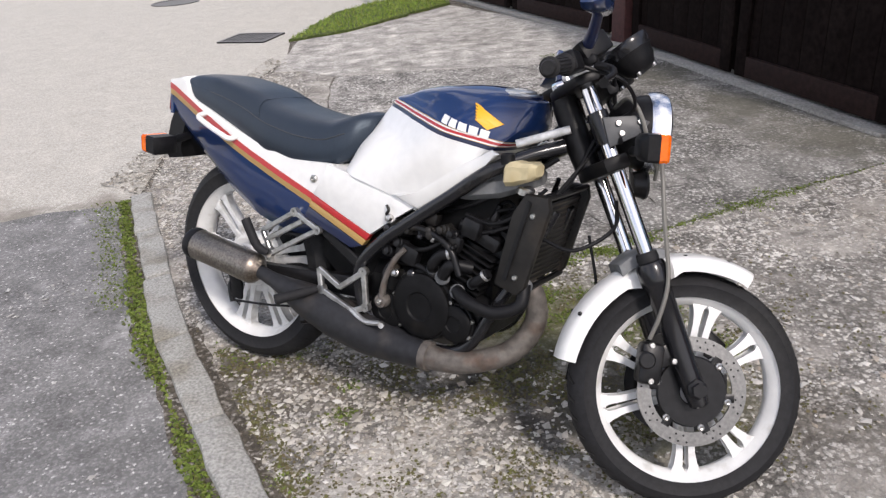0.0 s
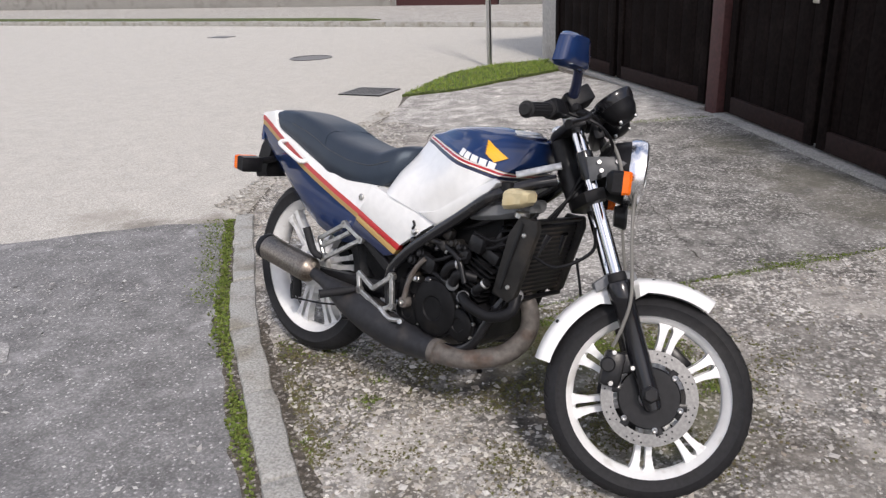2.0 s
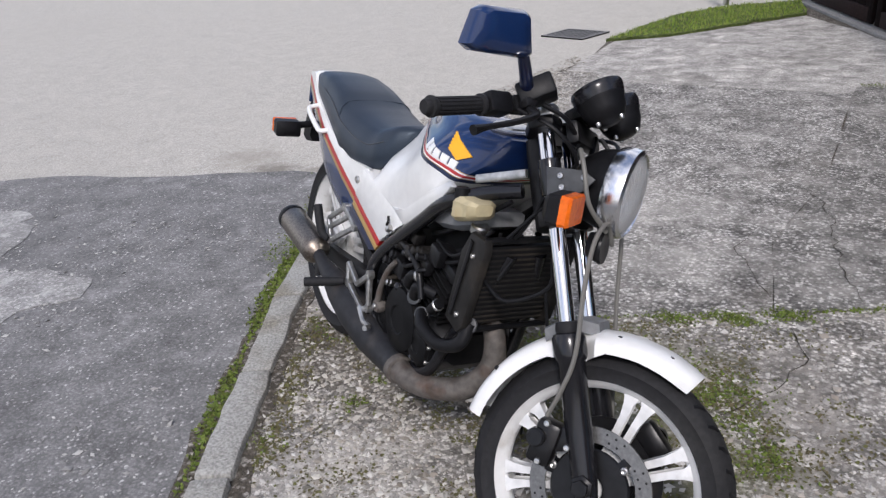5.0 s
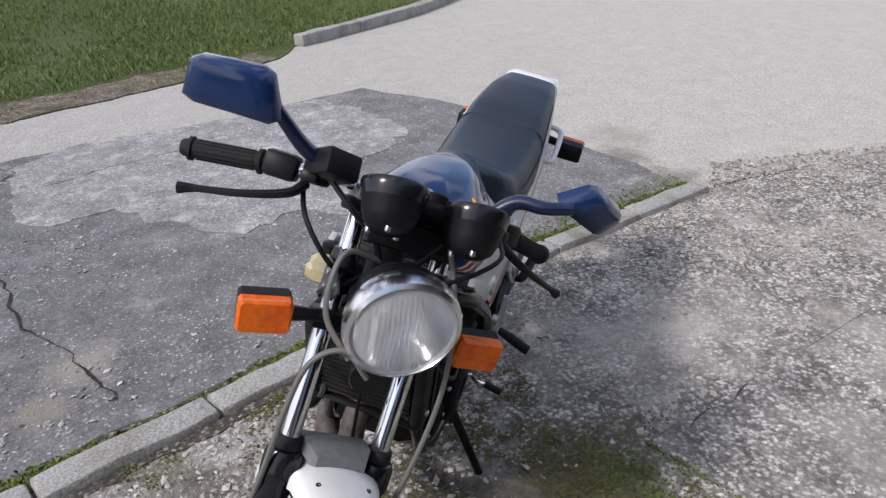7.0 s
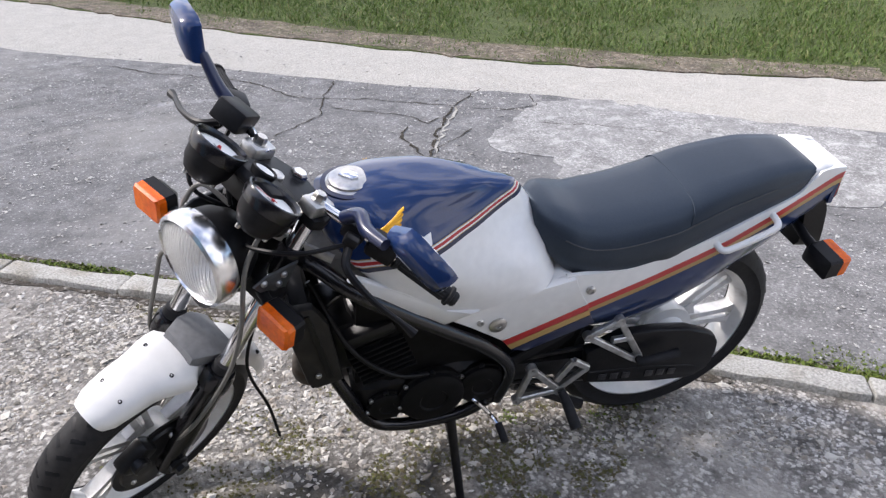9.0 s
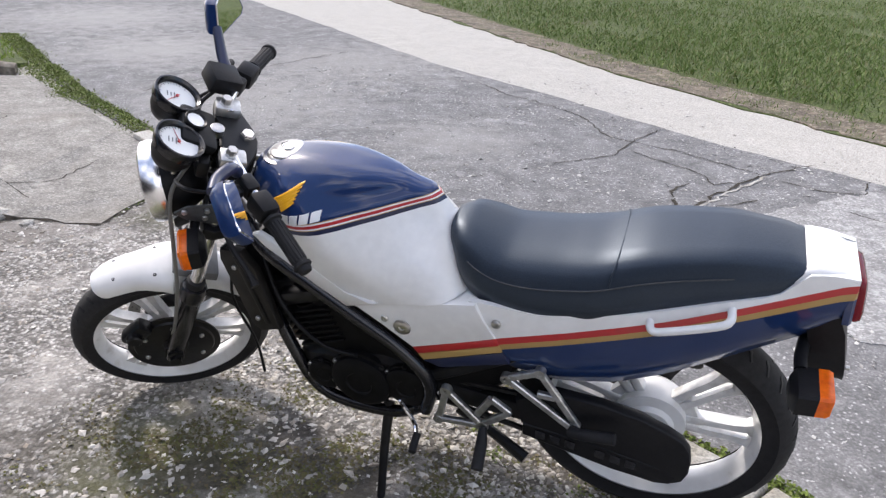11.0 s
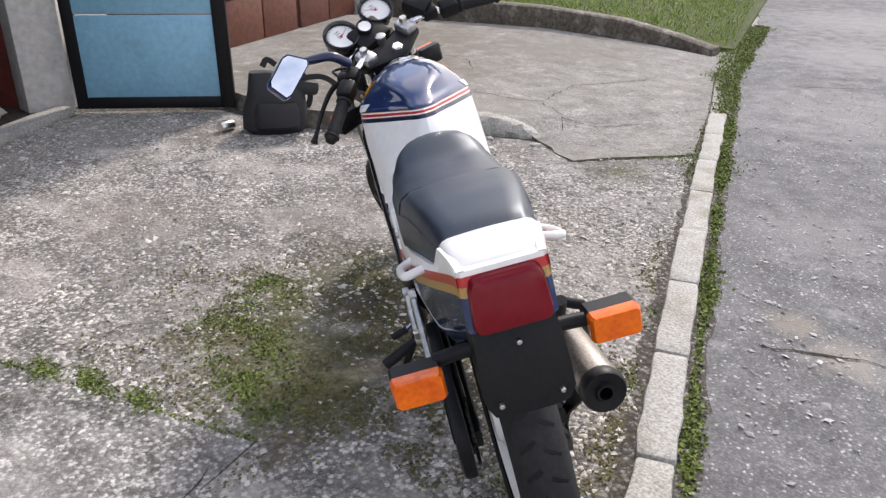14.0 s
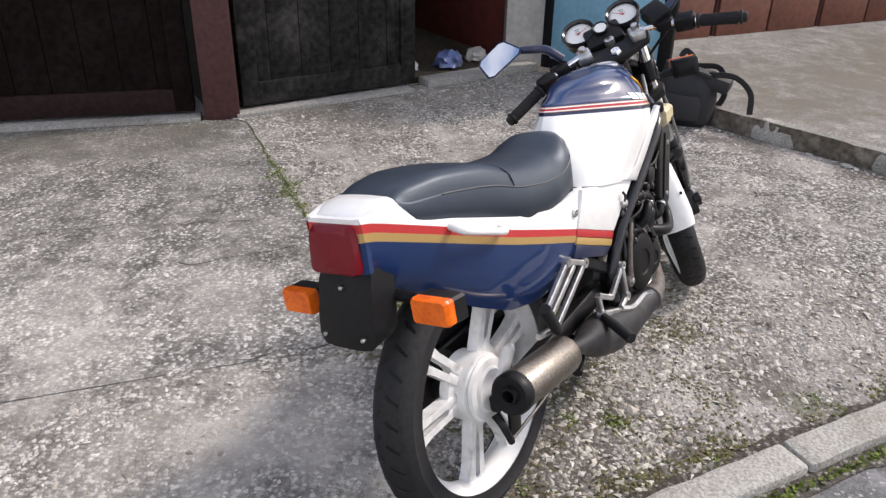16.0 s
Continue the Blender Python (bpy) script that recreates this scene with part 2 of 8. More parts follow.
# ---- ground materials ----
def ground_mat(name, matrix, stones, scale, amount, rough=0.9, bump=0.6, stain=(0.1, 0.09, 0.075), stain_at=0.6, big=1.1, moss=None, moss_at=0.62, gap=0.6, blots=(), mottle=0.2, cement=0.0):
    """Stones of several tints set in a matrix, with broad stains and, where given, moss."""
    m = bpy.data.materials.new(name)
    m.use_nodes = True
    nt, b = m.node_tree, m.node_tree.nodes["Principled BSDF"]
    L = nt.links.new
    tc = nt.nodes.new("ShaderNodeTexCoord")
    warp = nt.nodes.new("ShaderNodeTexNoise")
    warp.inputs["Scale"].default_value = scale * 1.7
    L(tc.outputs["Object"], warp.inputs["Vector"])
    add = nt.nodes.new("ShaderNodeMix")
    add.data_type, add.blend_type = "RGBA", "LINEAR_LIGHT"
    add.inputs["Factor"].default_value = 0.011 * 60 / scale
    L(tc.outputs["Object"], add.inputs["A"])
    L(warp.outputs["Color"], add.inputs["B"])
    vor = nt.nodes.new("ShaderNodeTexVoronoi")
    vor.inputs["Scale"].default_value = scale
    L(add.outputs["Result"], vor.inputs["Vector"])
    tone = nt.nodes.new("ShaderNodeValToRGB")
    cr = tone.color_ramp
    cr.elements[0].position, cr.elements[0].color = 0.0, (*[c * 0.55 for c in matrix], 1)
    cr.elements[1].position, cr.elements[1].color = 1.0, (*stones, 1)
    for p, c in ((1 - amount, matrix), (1 - amount * 0.6, [(a + s) / 2 for a, s in zip(matrix, stones)])):
        e = cr.elements.new(p)
        e.color = (*c, 1)
    sep = nt.nodes.new("ShaderNodeSeparateColor")
    L(vor.outputs["Color"], sep.inputs["Color"])
    L(sep.outputs["Red"], tone.inputs["Fac"])
    edge = nt.nodes.new("ShaderNodeMapRange")
    edge.inputs["From Min"].default_value, edge.inputs["From Max"].default_value = 0.35, 0.75
    edge.inputs["To Min"].default_value, edge.inputs["To Max"].default_value = 0.0, 0.75
    L(vor.outputs["Distance"], edge.inputs["Value"])
    in_matrix = nt.nodes.new("ShaderNodeMix")
    in_matrix.data_type = "RGBA"
    L(edge.outputs["Result"], in_matrix.inputs["Factor"])
    L(tone.outputs["Color"], in_matrix.inputs["A"])
    in_matrix.inputs["B"].default_value = (*[c * gap for c in matrix], 1)
    last = in_matrix.outputs["Result"]
    if cement:
        # stretches where the stones lie under a skin of cement
        skin = nt.nodes.new("ShaderNodeTexNoise")
        skin.inputs["Scale"].default_value, skin.inputs["Detail"].default_value, skin.inputs["Roughness"].default_value = big * 1.5, 9, 0.66
        shift = nt.nodes.new("ShaderNodeMapping")
        shift.inputs["Location"].default_value = (7.3, 2.1, 0)
        L(tc.outputs["Object"], shift.inputs["Vector"])
        L(shift.outputs["Vector"], skin.inputs["Vector"])
        mr = nt.nodes.new("ShaderNodeMapRange")
        mr.inputs["From Min"].default_value, mr.inputs["From Max"].default_value = 0.47, 0.60
        mr.inputs["To Min"].default_value, mr.inputs["To Max"].default_value = 0.0, cement
        L(skin.outputs["Fac"], mr.inputs["Value"])
        mx = nt.nodes.new("ShaderNodeMix")
        mx.data_type = "RGBA"
        L(mr.outputs["Result"], mx.inputs["Factor"])
        L(last, mx.inputs["A"])
        mx.inputs["B"].default_value = (*[c * 1.25 for c in matrix], 1)
        last = mx.outputs["Result"]
    for sc, at, width, tint, strength, detail in ((big, stain_at, 0.16, stain, 0.6, 7), (big * 4.3, stain_at + 0.03, 0.1, [c * 1.5 for c in matrix], 0.5, 4), (big * 0.45, 0.55, 0.2, [c * 0.8 for c in matrix], 0.45, 3)) + (((big * 1.6, moss_at, 0.1, moss, 0.85, 8),) if moss else ()):
        n = nt.nodes.new("ShaderNodeTexNoise")
        n.inputs["Scale"].default_value, n.inputs["Detail"].default_value, n.inputs["Roughness"].default_value = sc, detail, 0.62
        L(tc.outputs["Object"], n.inputs["Vector"])
        mr = nt.nodes.new("ShaderNodeMapRange")
        mr.inputs["From Min"].default_value, mr.inputs["From Max"].default_value = at, at + width
        mr.inputs["To Min"].default_value, mr.inputs["To Max"].default_value = 0.0, strength
        L(n.outputs["Fac"], mr.inputs["Value"])
        mx = nt.nodes.new("ShaderNodeMix")
        mx.data_type = "RGBA"
        L(mr.outputs["Result"], mx.inputs["Factor"])
        L(last, mx.inputs["A"])
        mx.inputs["B"].default_value = (*tint, 1)
        last = mx.outputs["Result"]
    # ingrained dirt at several sizes
    grime = nt.nodes.new("ShaderNodeTexNoise")
    grime.inputs["Scale"].default_value, grime.inputs["Detail"].default_value, grime.inputs["Roughness"].default_value = 5.0, 11, 0.74
    L(tc.outputs["Object"], grime.inputs["Vector"])
    mr = nt.nodes.new("ShaderNodeMapRange")
    mr.inputs["From Min"].default_value, mr.inputs["From Max"].default_value = 0.32, 0.68
    mr.inputs["To Min"].default_value, mr.inputs["To Max"].default_value = 1 - mottle * 1.25, 1 + mottle
    L(grime.outputs["Fac"], mr.inputs["Value"])
    mx = nt.nodes.new("ShaderNodeMix")
    mx.data_type, mx.blend_type = "RGBA", "MULTIPLY"
    mx.inputs["Factor"].default_value = 1.0
    L(last, mx.inputs["A"])
    L(mr.outputs["Result"], mx.inputs["B"])
    last = mx.outputs["Result"]
    if blots:
        rag = nt.nodes.new("ShaderNodeTexNoise")
        rag.inputs["Scale"].default_value, rag.inputs["Detail"].default_value, rag.inputs["Roughness"].default_value = 7.0, 9, 0.7
        L(tc.outputs["Object"], rag.inputs["Vector"])
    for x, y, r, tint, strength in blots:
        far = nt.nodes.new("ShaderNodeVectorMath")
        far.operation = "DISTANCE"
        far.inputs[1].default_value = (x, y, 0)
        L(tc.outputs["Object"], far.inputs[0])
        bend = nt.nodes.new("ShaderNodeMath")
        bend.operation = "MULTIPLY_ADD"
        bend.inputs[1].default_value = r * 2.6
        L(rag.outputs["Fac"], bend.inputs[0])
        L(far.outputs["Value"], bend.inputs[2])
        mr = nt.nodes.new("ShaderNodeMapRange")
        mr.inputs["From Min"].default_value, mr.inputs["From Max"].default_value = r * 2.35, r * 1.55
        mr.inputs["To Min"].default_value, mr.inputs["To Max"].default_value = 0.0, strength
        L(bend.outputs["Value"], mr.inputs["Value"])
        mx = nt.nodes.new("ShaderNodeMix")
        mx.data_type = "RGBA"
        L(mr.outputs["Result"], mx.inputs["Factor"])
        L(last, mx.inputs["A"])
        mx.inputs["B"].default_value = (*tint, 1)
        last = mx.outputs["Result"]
    L(last, b.inputs["Base Color"])
    b.inputs["Roughness"].default_value = rough
    b.inputs["Diffuse Roughness"].default_value = 0.5
    b.inputs["Specular IOR Level"].default_value = 0.25
    bp = nt.nodes.new("ShaderNodeBump")
    bp.invert = True
    bp.inputs["Strength"].default_value, bp.inputs["Distance"].default_value = bump, 0.35 / scale
    L(vor.outputs["Distance"], bp.inputs["Height"])
    L(bp.outputs["Normal"], b.inputs["Normal"])
    return m


OLIVE, SOIL, PEBBLE, DUST = (0.100, 0.100, 0.040), (0.085, 0.072, 0.055), (0.52, 0.50, 0.46), (0.205, 0.182, 0.148)
G = {
    "street": ground_mat("pale_street", (0.487, 0.466, 0.418), (0.60, 0.585, 0.545), 150, 0.3, bump=0.3, stain=(0.38, 0.365, 0.335), stain_at=0.66, big=0.5, gap=0.8, mottle=0.08,
                         blots=[(-1.75, 3.42, 0.20, (0.17, 0.15, 0.125), 0.75), (-2.1, 3.30, 0.22, (0.16, 0.145, 0.12), 0.75), (-2.45, 3.45, 0.25, (0.27, 0.25, 0.215), 0.6), (-1.55, 3.85, 0.22, (0.25, 0.225, 0.18), 0.6), (-5.2, 8.5, 0.35, (0.40, 0.385, 0.35), 0.5)]),
    "lane": ground_mat("grey_asphalt", (0.26, 0.258, 0.255), (0.56, 0.55, 0.535), 118, 0.07, bump=0.6, stain=(0.15, 0.148, 0.145), stain_at=0.57, big=0.9, gap=0.55, mottle=0.34,
                       blots=[(0.5, -2.4, 1.1, (0.34, 0.33, 0.31), 0.55), (-0.4, -3.8, 1.2, (0.33, 0.32, 0.30), 0.5), (1.4, -4.5, 1.1, (0.36, 0.35, 0.33), 0.6), (-0.8, -1.3, 0.6, (0.33, 0.32, 0.30), 0.45), (2.2, -6.5, 1.4, (0.36, 0.35, 0.33), 0.6), (-0.72, 0.70, 0.16, (0.36, 0.33, 0.28), 0.7), (-0.5, 0.62, 0.12, (0.30, 0.27, 0.22), 0.7), (-0.2, -0.2, 0.4, (0.32, 0.31, 0.295), 0.5)]),
    "worn": ground_mat("worn_asphalt", (0.385, 0.38, 0.368), (0.52, 0.51, 0.49), 90, 0.25, bump=0.5, stain=(0.22, 0.218, 0.21), stain_at=0.52, big=1.6, gap=0.6, mottle=0.3),
    "apron": ground_mat("exposed_aggregate", (0.295, 0.277, 0.250), (0.70, 0.675, 0.63), 74, 0.52, bump=1.0, stain=(0.095, 0.085, 0.07), stain_at=0.57, big=1.5, moss=(0.07, 0.066, 0.036), moss_at=0.66, gap=0.3, mottle=0.47, cement=0.8,
                        # the three darkest blots left of the bike mix soil with painted shadow
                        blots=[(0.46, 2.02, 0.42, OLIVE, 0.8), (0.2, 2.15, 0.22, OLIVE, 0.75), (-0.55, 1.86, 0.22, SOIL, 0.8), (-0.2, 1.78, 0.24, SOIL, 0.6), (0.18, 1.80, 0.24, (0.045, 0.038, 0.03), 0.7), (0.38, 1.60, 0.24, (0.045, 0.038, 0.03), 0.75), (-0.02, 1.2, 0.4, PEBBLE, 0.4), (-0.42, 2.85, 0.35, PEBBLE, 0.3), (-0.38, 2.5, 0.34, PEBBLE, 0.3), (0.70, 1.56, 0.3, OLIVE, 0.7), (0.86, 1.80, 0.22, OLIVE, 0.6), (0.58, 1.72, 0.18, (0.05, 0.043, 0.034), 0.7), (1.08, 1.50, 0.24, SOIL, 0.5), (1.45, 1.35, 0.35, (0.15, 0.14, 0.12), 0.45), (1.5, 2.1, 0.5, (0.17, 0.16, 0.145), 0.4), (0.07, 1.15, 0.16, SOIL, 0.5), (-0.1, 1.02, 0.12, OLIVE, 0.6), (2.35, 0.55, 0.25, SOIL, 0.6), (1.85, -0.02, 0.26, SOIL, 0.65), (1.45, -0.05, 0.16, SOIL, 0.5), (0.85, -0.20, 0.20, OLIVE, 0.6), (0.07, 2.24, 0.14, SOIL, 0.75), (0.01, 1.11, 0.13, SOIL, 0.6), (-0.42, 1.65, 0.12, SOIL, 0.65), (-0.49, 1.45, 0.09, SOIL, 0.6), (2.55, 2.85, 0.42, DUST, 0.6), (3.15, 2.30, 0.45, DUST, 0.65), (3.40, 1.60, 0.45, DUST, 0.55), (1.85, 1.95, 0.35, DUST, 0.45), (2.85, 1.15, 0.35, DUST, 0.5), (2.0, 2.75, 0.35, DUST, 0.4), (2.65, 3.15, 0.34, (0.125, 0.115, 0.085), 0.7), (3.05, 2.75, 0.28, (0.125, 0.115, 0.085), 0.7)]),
    "slab": ground_mat("worn_concrete", (0.295, 0.283, 0.262), (0.68, 0.66, 0.625), 76, 0.5, bump=1.0, stain=(0.105, 0.10, 0.09), stain_at=0.54, big=1.5, gap=0.25, mottle=0.52, cement=0.45,
                       blots=[(0.9, 2.75, 0.25, SOIL, 0.5), (2.15, 3.75, 0.3, (0.10, 0.092, 0.08), 0.6), (1.85, 4.5, 0.35, (0.10, 0.092, 0.08), 0.6), (1.55, 5.4, 0.38, (0.10, 0.092, 0.08), 0.6), (1.2, 5.0, 0.3, (0.13, 0.12, 0.105), 0.6), (1.5, 4.0, 0.35, (0.15, 0.14, 0.125), 0.5), (-0.35, 2.95, 0.35, PEBBLE, 0.3), (0.3, 2.9, 0.3, PEBBLE, 0.3), (0.0, 3.3, 0.3, PEBBLE, 0.4), (0.1, 3.6, 0.4, PEBBLE, 0.3), (1.3, 3.45, 0.5, (0.14, 0.13, 0.115), 0.5), (0.95, 3.15, 0.3, (0.15, 0.14, 0.125), 0.4), (2.0, 3.9, 0.5, (0.11, 0.10, 0.088), 0.55), (0.9, 4.3, 0.5, (0.16, 0.15, 0.13), 0.4)]),
    "slab_dark": ground_mat("dark_worn_concrete", (0.235, 0.226, 0.208), (0.60, 0.58, 0.545), 76, 0.42, bump=1.0, stain=(0.10, 0.094, 0.084), stain_at=0.54, big=1.5, gap=0.3, mottle=0.5, cement=0.5,
                            blots=[(2.15, 3.75, 0.38, (0.10, 0.094, 0.072), 0.75), (1.85, 4.5, 0.45, (0.10, 0.094, 0.072), 0.75), (1.55, 5.4, 0.45, (0.10, 0.094, 0.072), 0.75), (1.95, 3.95, 0.5, (0.16, 0.15, 0.125), 0.5), (1.5, 3.4, 0.3, (0.30, 0.29, 0.27), 0.4)]),
    "drive": ground_mat("stained_drive_concrete", (0.335, 0.318, 0.285), (0.46, 0.445, 0.40), 110, 0.3, bump=0.5, stain=(0.24, 0.215, 0.18), stain_at=0.56, big=1.3, gap=0.7, mottle=0.26,
                        blots=[(3.4, -0.6, 1.1, (0.175, 0.152, 0.12), 0.85), (4.4, -1.5, 1.2, (0.175, 0.152, 0.12), 0.85), (2.7, 0.1, 0.6, (0.165, 0.142, 0.112), 0.75), (3.6, 0.4, 0.7, (0.18, 0.158, 0.128), 0.65), (3.2, -2.3, 0.9, (0.20, 0.185, 0.155), 0.7), (2.0, -0.45, 0.3, (0.24, 0.225, 0.19), 0.5)]),
    "pale": ground_mat("pale_concrete", (0.49, 0.47, 0.435), (0.58, 0.56, 0.525), 110, 0.3, bump=0.5, stain=(0.20, 0.19, 0.17), stain_at=0.54, big=1.1, gap=0.45, mottle=0.5),
    "dirt": ground_mat("gravelly_dirt", (0.12, 0.105, 0.085), (0.36, 0.34, 0.31), 80, 0.35, bump=0.8, stain=(0.06, 0.055, 0.035), big=2, gap=0.4),
    "bare": ground_mat("bare_lawn_edge", (0.20, 0.165, 0.12), (0.36, 0.33, 0.27), 60, 0.25, bump=0.7, stain=(0.085, 0.10, 0.035), stain_at=0.5, big=2.2, gap=0.5, mottle=0.4),
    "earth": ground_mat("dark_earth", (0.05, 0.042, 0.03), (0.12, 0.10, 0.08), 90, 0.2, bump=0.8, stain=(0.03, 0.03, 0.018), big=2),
    "lawn": ground_mat("lawn_soil", (0.085, 0.115, 0.03), (0.16, 0.18, 0.06), 60, 0.3, bump=0.9, stain=(0.10, 0.085, 0.05), stain_at=0.56, big=0.9),
    "walk": ground_mat("far_pavement", (0.42, 0.40, 0.36), (0.5, 0.48, 0.44), 60, 0.3, bump=0.2, stain=(0.33, 0.31, 0.28), big=0.6),
}


# ---- the large structure ----
def flat(name, outline, top, thick, material, label, category="ground", kind="structure", side=None):
    """A level piece of ground with real edges; outline points may carry their own height."""
    bm = bmesh.new()
    n = len(outline)
    places, _, faces, origin, _, _ = geometry.delaunay_2d_cdt([Vector(p[:2]) for p in outline], [], [list(range(n))], 1, 1e-5)
    height = [outline[o[0]][2] if o and len(outline[o[0]]) > 2 else top for o in origin]
    upp = [bm.verts.new((p.x, p.y, h)) for p, h in zip(places, height)]
    low = [bm.verts.new((p.x, p.y, top - thick)) for p in places]
    for f in faces:
        bm.faces.new([upp[i] for i in f])
        bm.faces.new([low[i] for i in f][::-1])
    rim = [e for e in bm.edges if len(e.link_faces) == 1 and e.verts[0] in set(upp)]
    pair = dict(zip(upp, low))
    for e in rim:
        u, v = e.verts
        q = bm.faces.new((u, v, pair[v], pair[u]))
        q.material_index = 1 if side else 0
    return thing(name, bm, [material, side] if side else material, label, category, kind=kind, smooth=False)


def wavy(points, step=0.12, amp=0.012, seed=3):
    """Breaks straight edges into uneven ones."""
    out, rnd = [], random.Random(seed)
    for a, b in zip(points, points[1:] + points[:1]):
        d = math.hypot(b[0] - a[0], b[1] - a[1])
        n = max(1, int(d / step)) if d < 14 else 1
        for k in range(n):
            t = k / n
            j = amp if k else 0
            out.append((a[0] + (b[0] - a[0]) * t + rnd.uniform(-j, j), a[1] + (b[1] - a[1]) * t + rnd.uniform(-j, j)))
    return out


flat("ground", [(-90, -70), (70, -70), (70, 90), (-90, 90)], -0.012, 0.2, G["street"], "pale sun-bleached street surface reaching the horizon")
KERB = [(-1.53, 3.46), (-1.24, 2.80), (-0.93, 2.13), (-0.66, 1.66), (-0.40, 1.22), (-0.13, 0.74), (0.36, -0.14), (0.74, -0.82), (1.24, -1.75), (1.75, -2.62), (2.25, -3.75), (2.95, -5.3)]
flat("bed_of_apron", [(-1.55, 3.4), (-1.75, 4.7), (-1.45, 6.75), (-1.6, 7.7), (-0.2, 10.6), (1.5, 6.9), (2.5, 3.7), (4.0, 1.7), (6.3, -2.0), (2.6, -3.4), (1.8, -2.6), (-0.4, 1.2)], -0.006, 0.1, G["dirt"], "dark gravelly dirt showing in the joints between slabs")
flat("lane", wavy([(2.95, -5.3), (2.25, -3.75), (1.75, -2.62), (1.24, -1.75), (0.74, -0.82), (0.36, -0.14), (-0.13, 0.74), (-0.40, 1.22), (-0.66, 1.66), (-0.93, 2.13), (-1.24, 2.80), (-1.56, 3.40), (-1.97, 3.33), (-2.75, 2.94), (-3.4, 2.72), (-4.13, 2.12), (-3.55, 1.06), (-3.18, -0.07), (-2.5, -1.15), (-1.75, -2.7), (-1.25, -3.6), (-0.54, -5.4), (0.57, -8.2), (3.0, -16.0), (9.0, -16.0)], 0.2, 0.02, 5), 0.0, 0.1, G["lane"], "worn grey asphalt lane with cracks and pale flecks", "lane")
flat("lane_patch", wavy([(-3.9, 1.75), (-3.6, 2.0), (-2.93, 2.25), (-2.68, 2.1), (-2.4, 1.74), (-1.84, 1.85), (-1.73, 1.71), (-1.87, 1.52), (-1.66, 1.25), (-1.77, 1.03), (-2.16, 0.61), (-2.05, 0.25), (-2.28, 0.1), (-3.0, -0.05), (-3.3, 0.2), (-3.6, 1.06)], 0.07, 0.045, 8), 0.004, 0.05, G["worn"], "pale worn patch in the asphalt", "patch")
flat("apron", wavy([(-1.52, 3.48), (-0.93, 2.13), (-0.66, 1.66), (-0.40, 1.22), (-0.13, 0.74), (0.36, -0.14), (0.72, -0.78), (1.2, -0.15), (1.5, -0.24), (1.9, -0.05), (2.3, 0.38), (2.7, 0.76), (3.35, 0.9), (3.85, 1.6), (3.3, 2.55), (2.42, 3.6), (2.37, 3.49), (0.9, 2.725), (0.12, 2.335), (-0.06, 2.78), (-0.33, 3.45), (-0.72, 4.4), (-0.885, 5.6), (-0.9, 5.94), (-1.2, 6.2), (-1.5, 6.2), (-1.74, 4.7)], 0.15, 0.01, 11), 0.0, 0.1, G["apron"], "old exposed-aggregate concrete apron with moss, stains and painted shadow by the motorcycle", "concrete apron")
flat("apron_slab_1", wavy([(0.122, 2.345), (0.797, 2.682), (0.69, 3.29), (0.80, 4.1), (0.75, 5.94), (-0.88, 5.94), (-0.875, 5.6), (-0.716, 4.4), (-0.326, 3.452), (-0.056, 2.783)], 0.2, 0.006, 12), 0.002, 0.1, G["slab"], "weathered grey concrete slab with mossy joints", "concrete slab")
flat("apron_slab_2", wavy([(0.801, 2.686), (2.36, 3.492), (2.36, 3.75), (1.6, 6.4), (0.75, 6.15), (0.802, 4.1), (0.692, 3.3)], 0.2, 0.006, 13), 0.001, 0.1, G["slab_dark"], "weathered grey concrete slab before the garages", "concrete slab")
flat("apron_slab_3", wavy([(-1.45, 6.23), (-1.2, 6.21), (-0.9, 5.95), (0.755, 5.95), (0.755, 6.155), (1.59, 6.405), (0.6, 8.4), (0.0, 9.3), (-1.05, 7.9), (-1.5, 7.6)], 0.25, 0.01, 14), 0.003, 0.1, G["pale"], "pale cracked concrete slab by the street", "concrete slab")
pad = flat("raised_pad", [(2.72, 0.74, 0.11), (2.66, 0.675, 0.109), (2.47, 0.515, 0.110), (2.43, 0.455, 0.109), (2.32, 0.36, 0.110), (2.24, 0.262, 0.109), (2.08, 0.10, 0.108), (2.03, 0.07, 0.106), (1.95, -0.035, 0.104), (1.85, -0.12, 0.085), (1.83, -0.18, 0.078), (1.75, -0.19, 0.055), (1.70, -0.26, 0.045), (1.62, -0.27, 0.022), (1.52, -0.24, 0.010), (1.38, -0.21, 0.007), (1.30, -0.15, 0.006), (1.14, -0.12, 0.008), (1.06, -0.30, 0.008), (0.88, -0.58, 0.007), (0.79, -0.74, 0.005), (1.29, -1.7, 0.004), (1.80, -2.57, 0.004), (2.2, -3.3, 0.01), (2.9, -3.3, 0.03), (4.1, -3.05, 0.06), (5.6, -2.05, 0.09), (6.0, -1.7, 0.10), (4.2, 1.3, 0.11), (3.4, 0.8, 0.11)], 0.0, 0.1, G["drive"], "raised pale concrete drive ending in a broken step", "concrete drive", side=M["stained_shaded"])


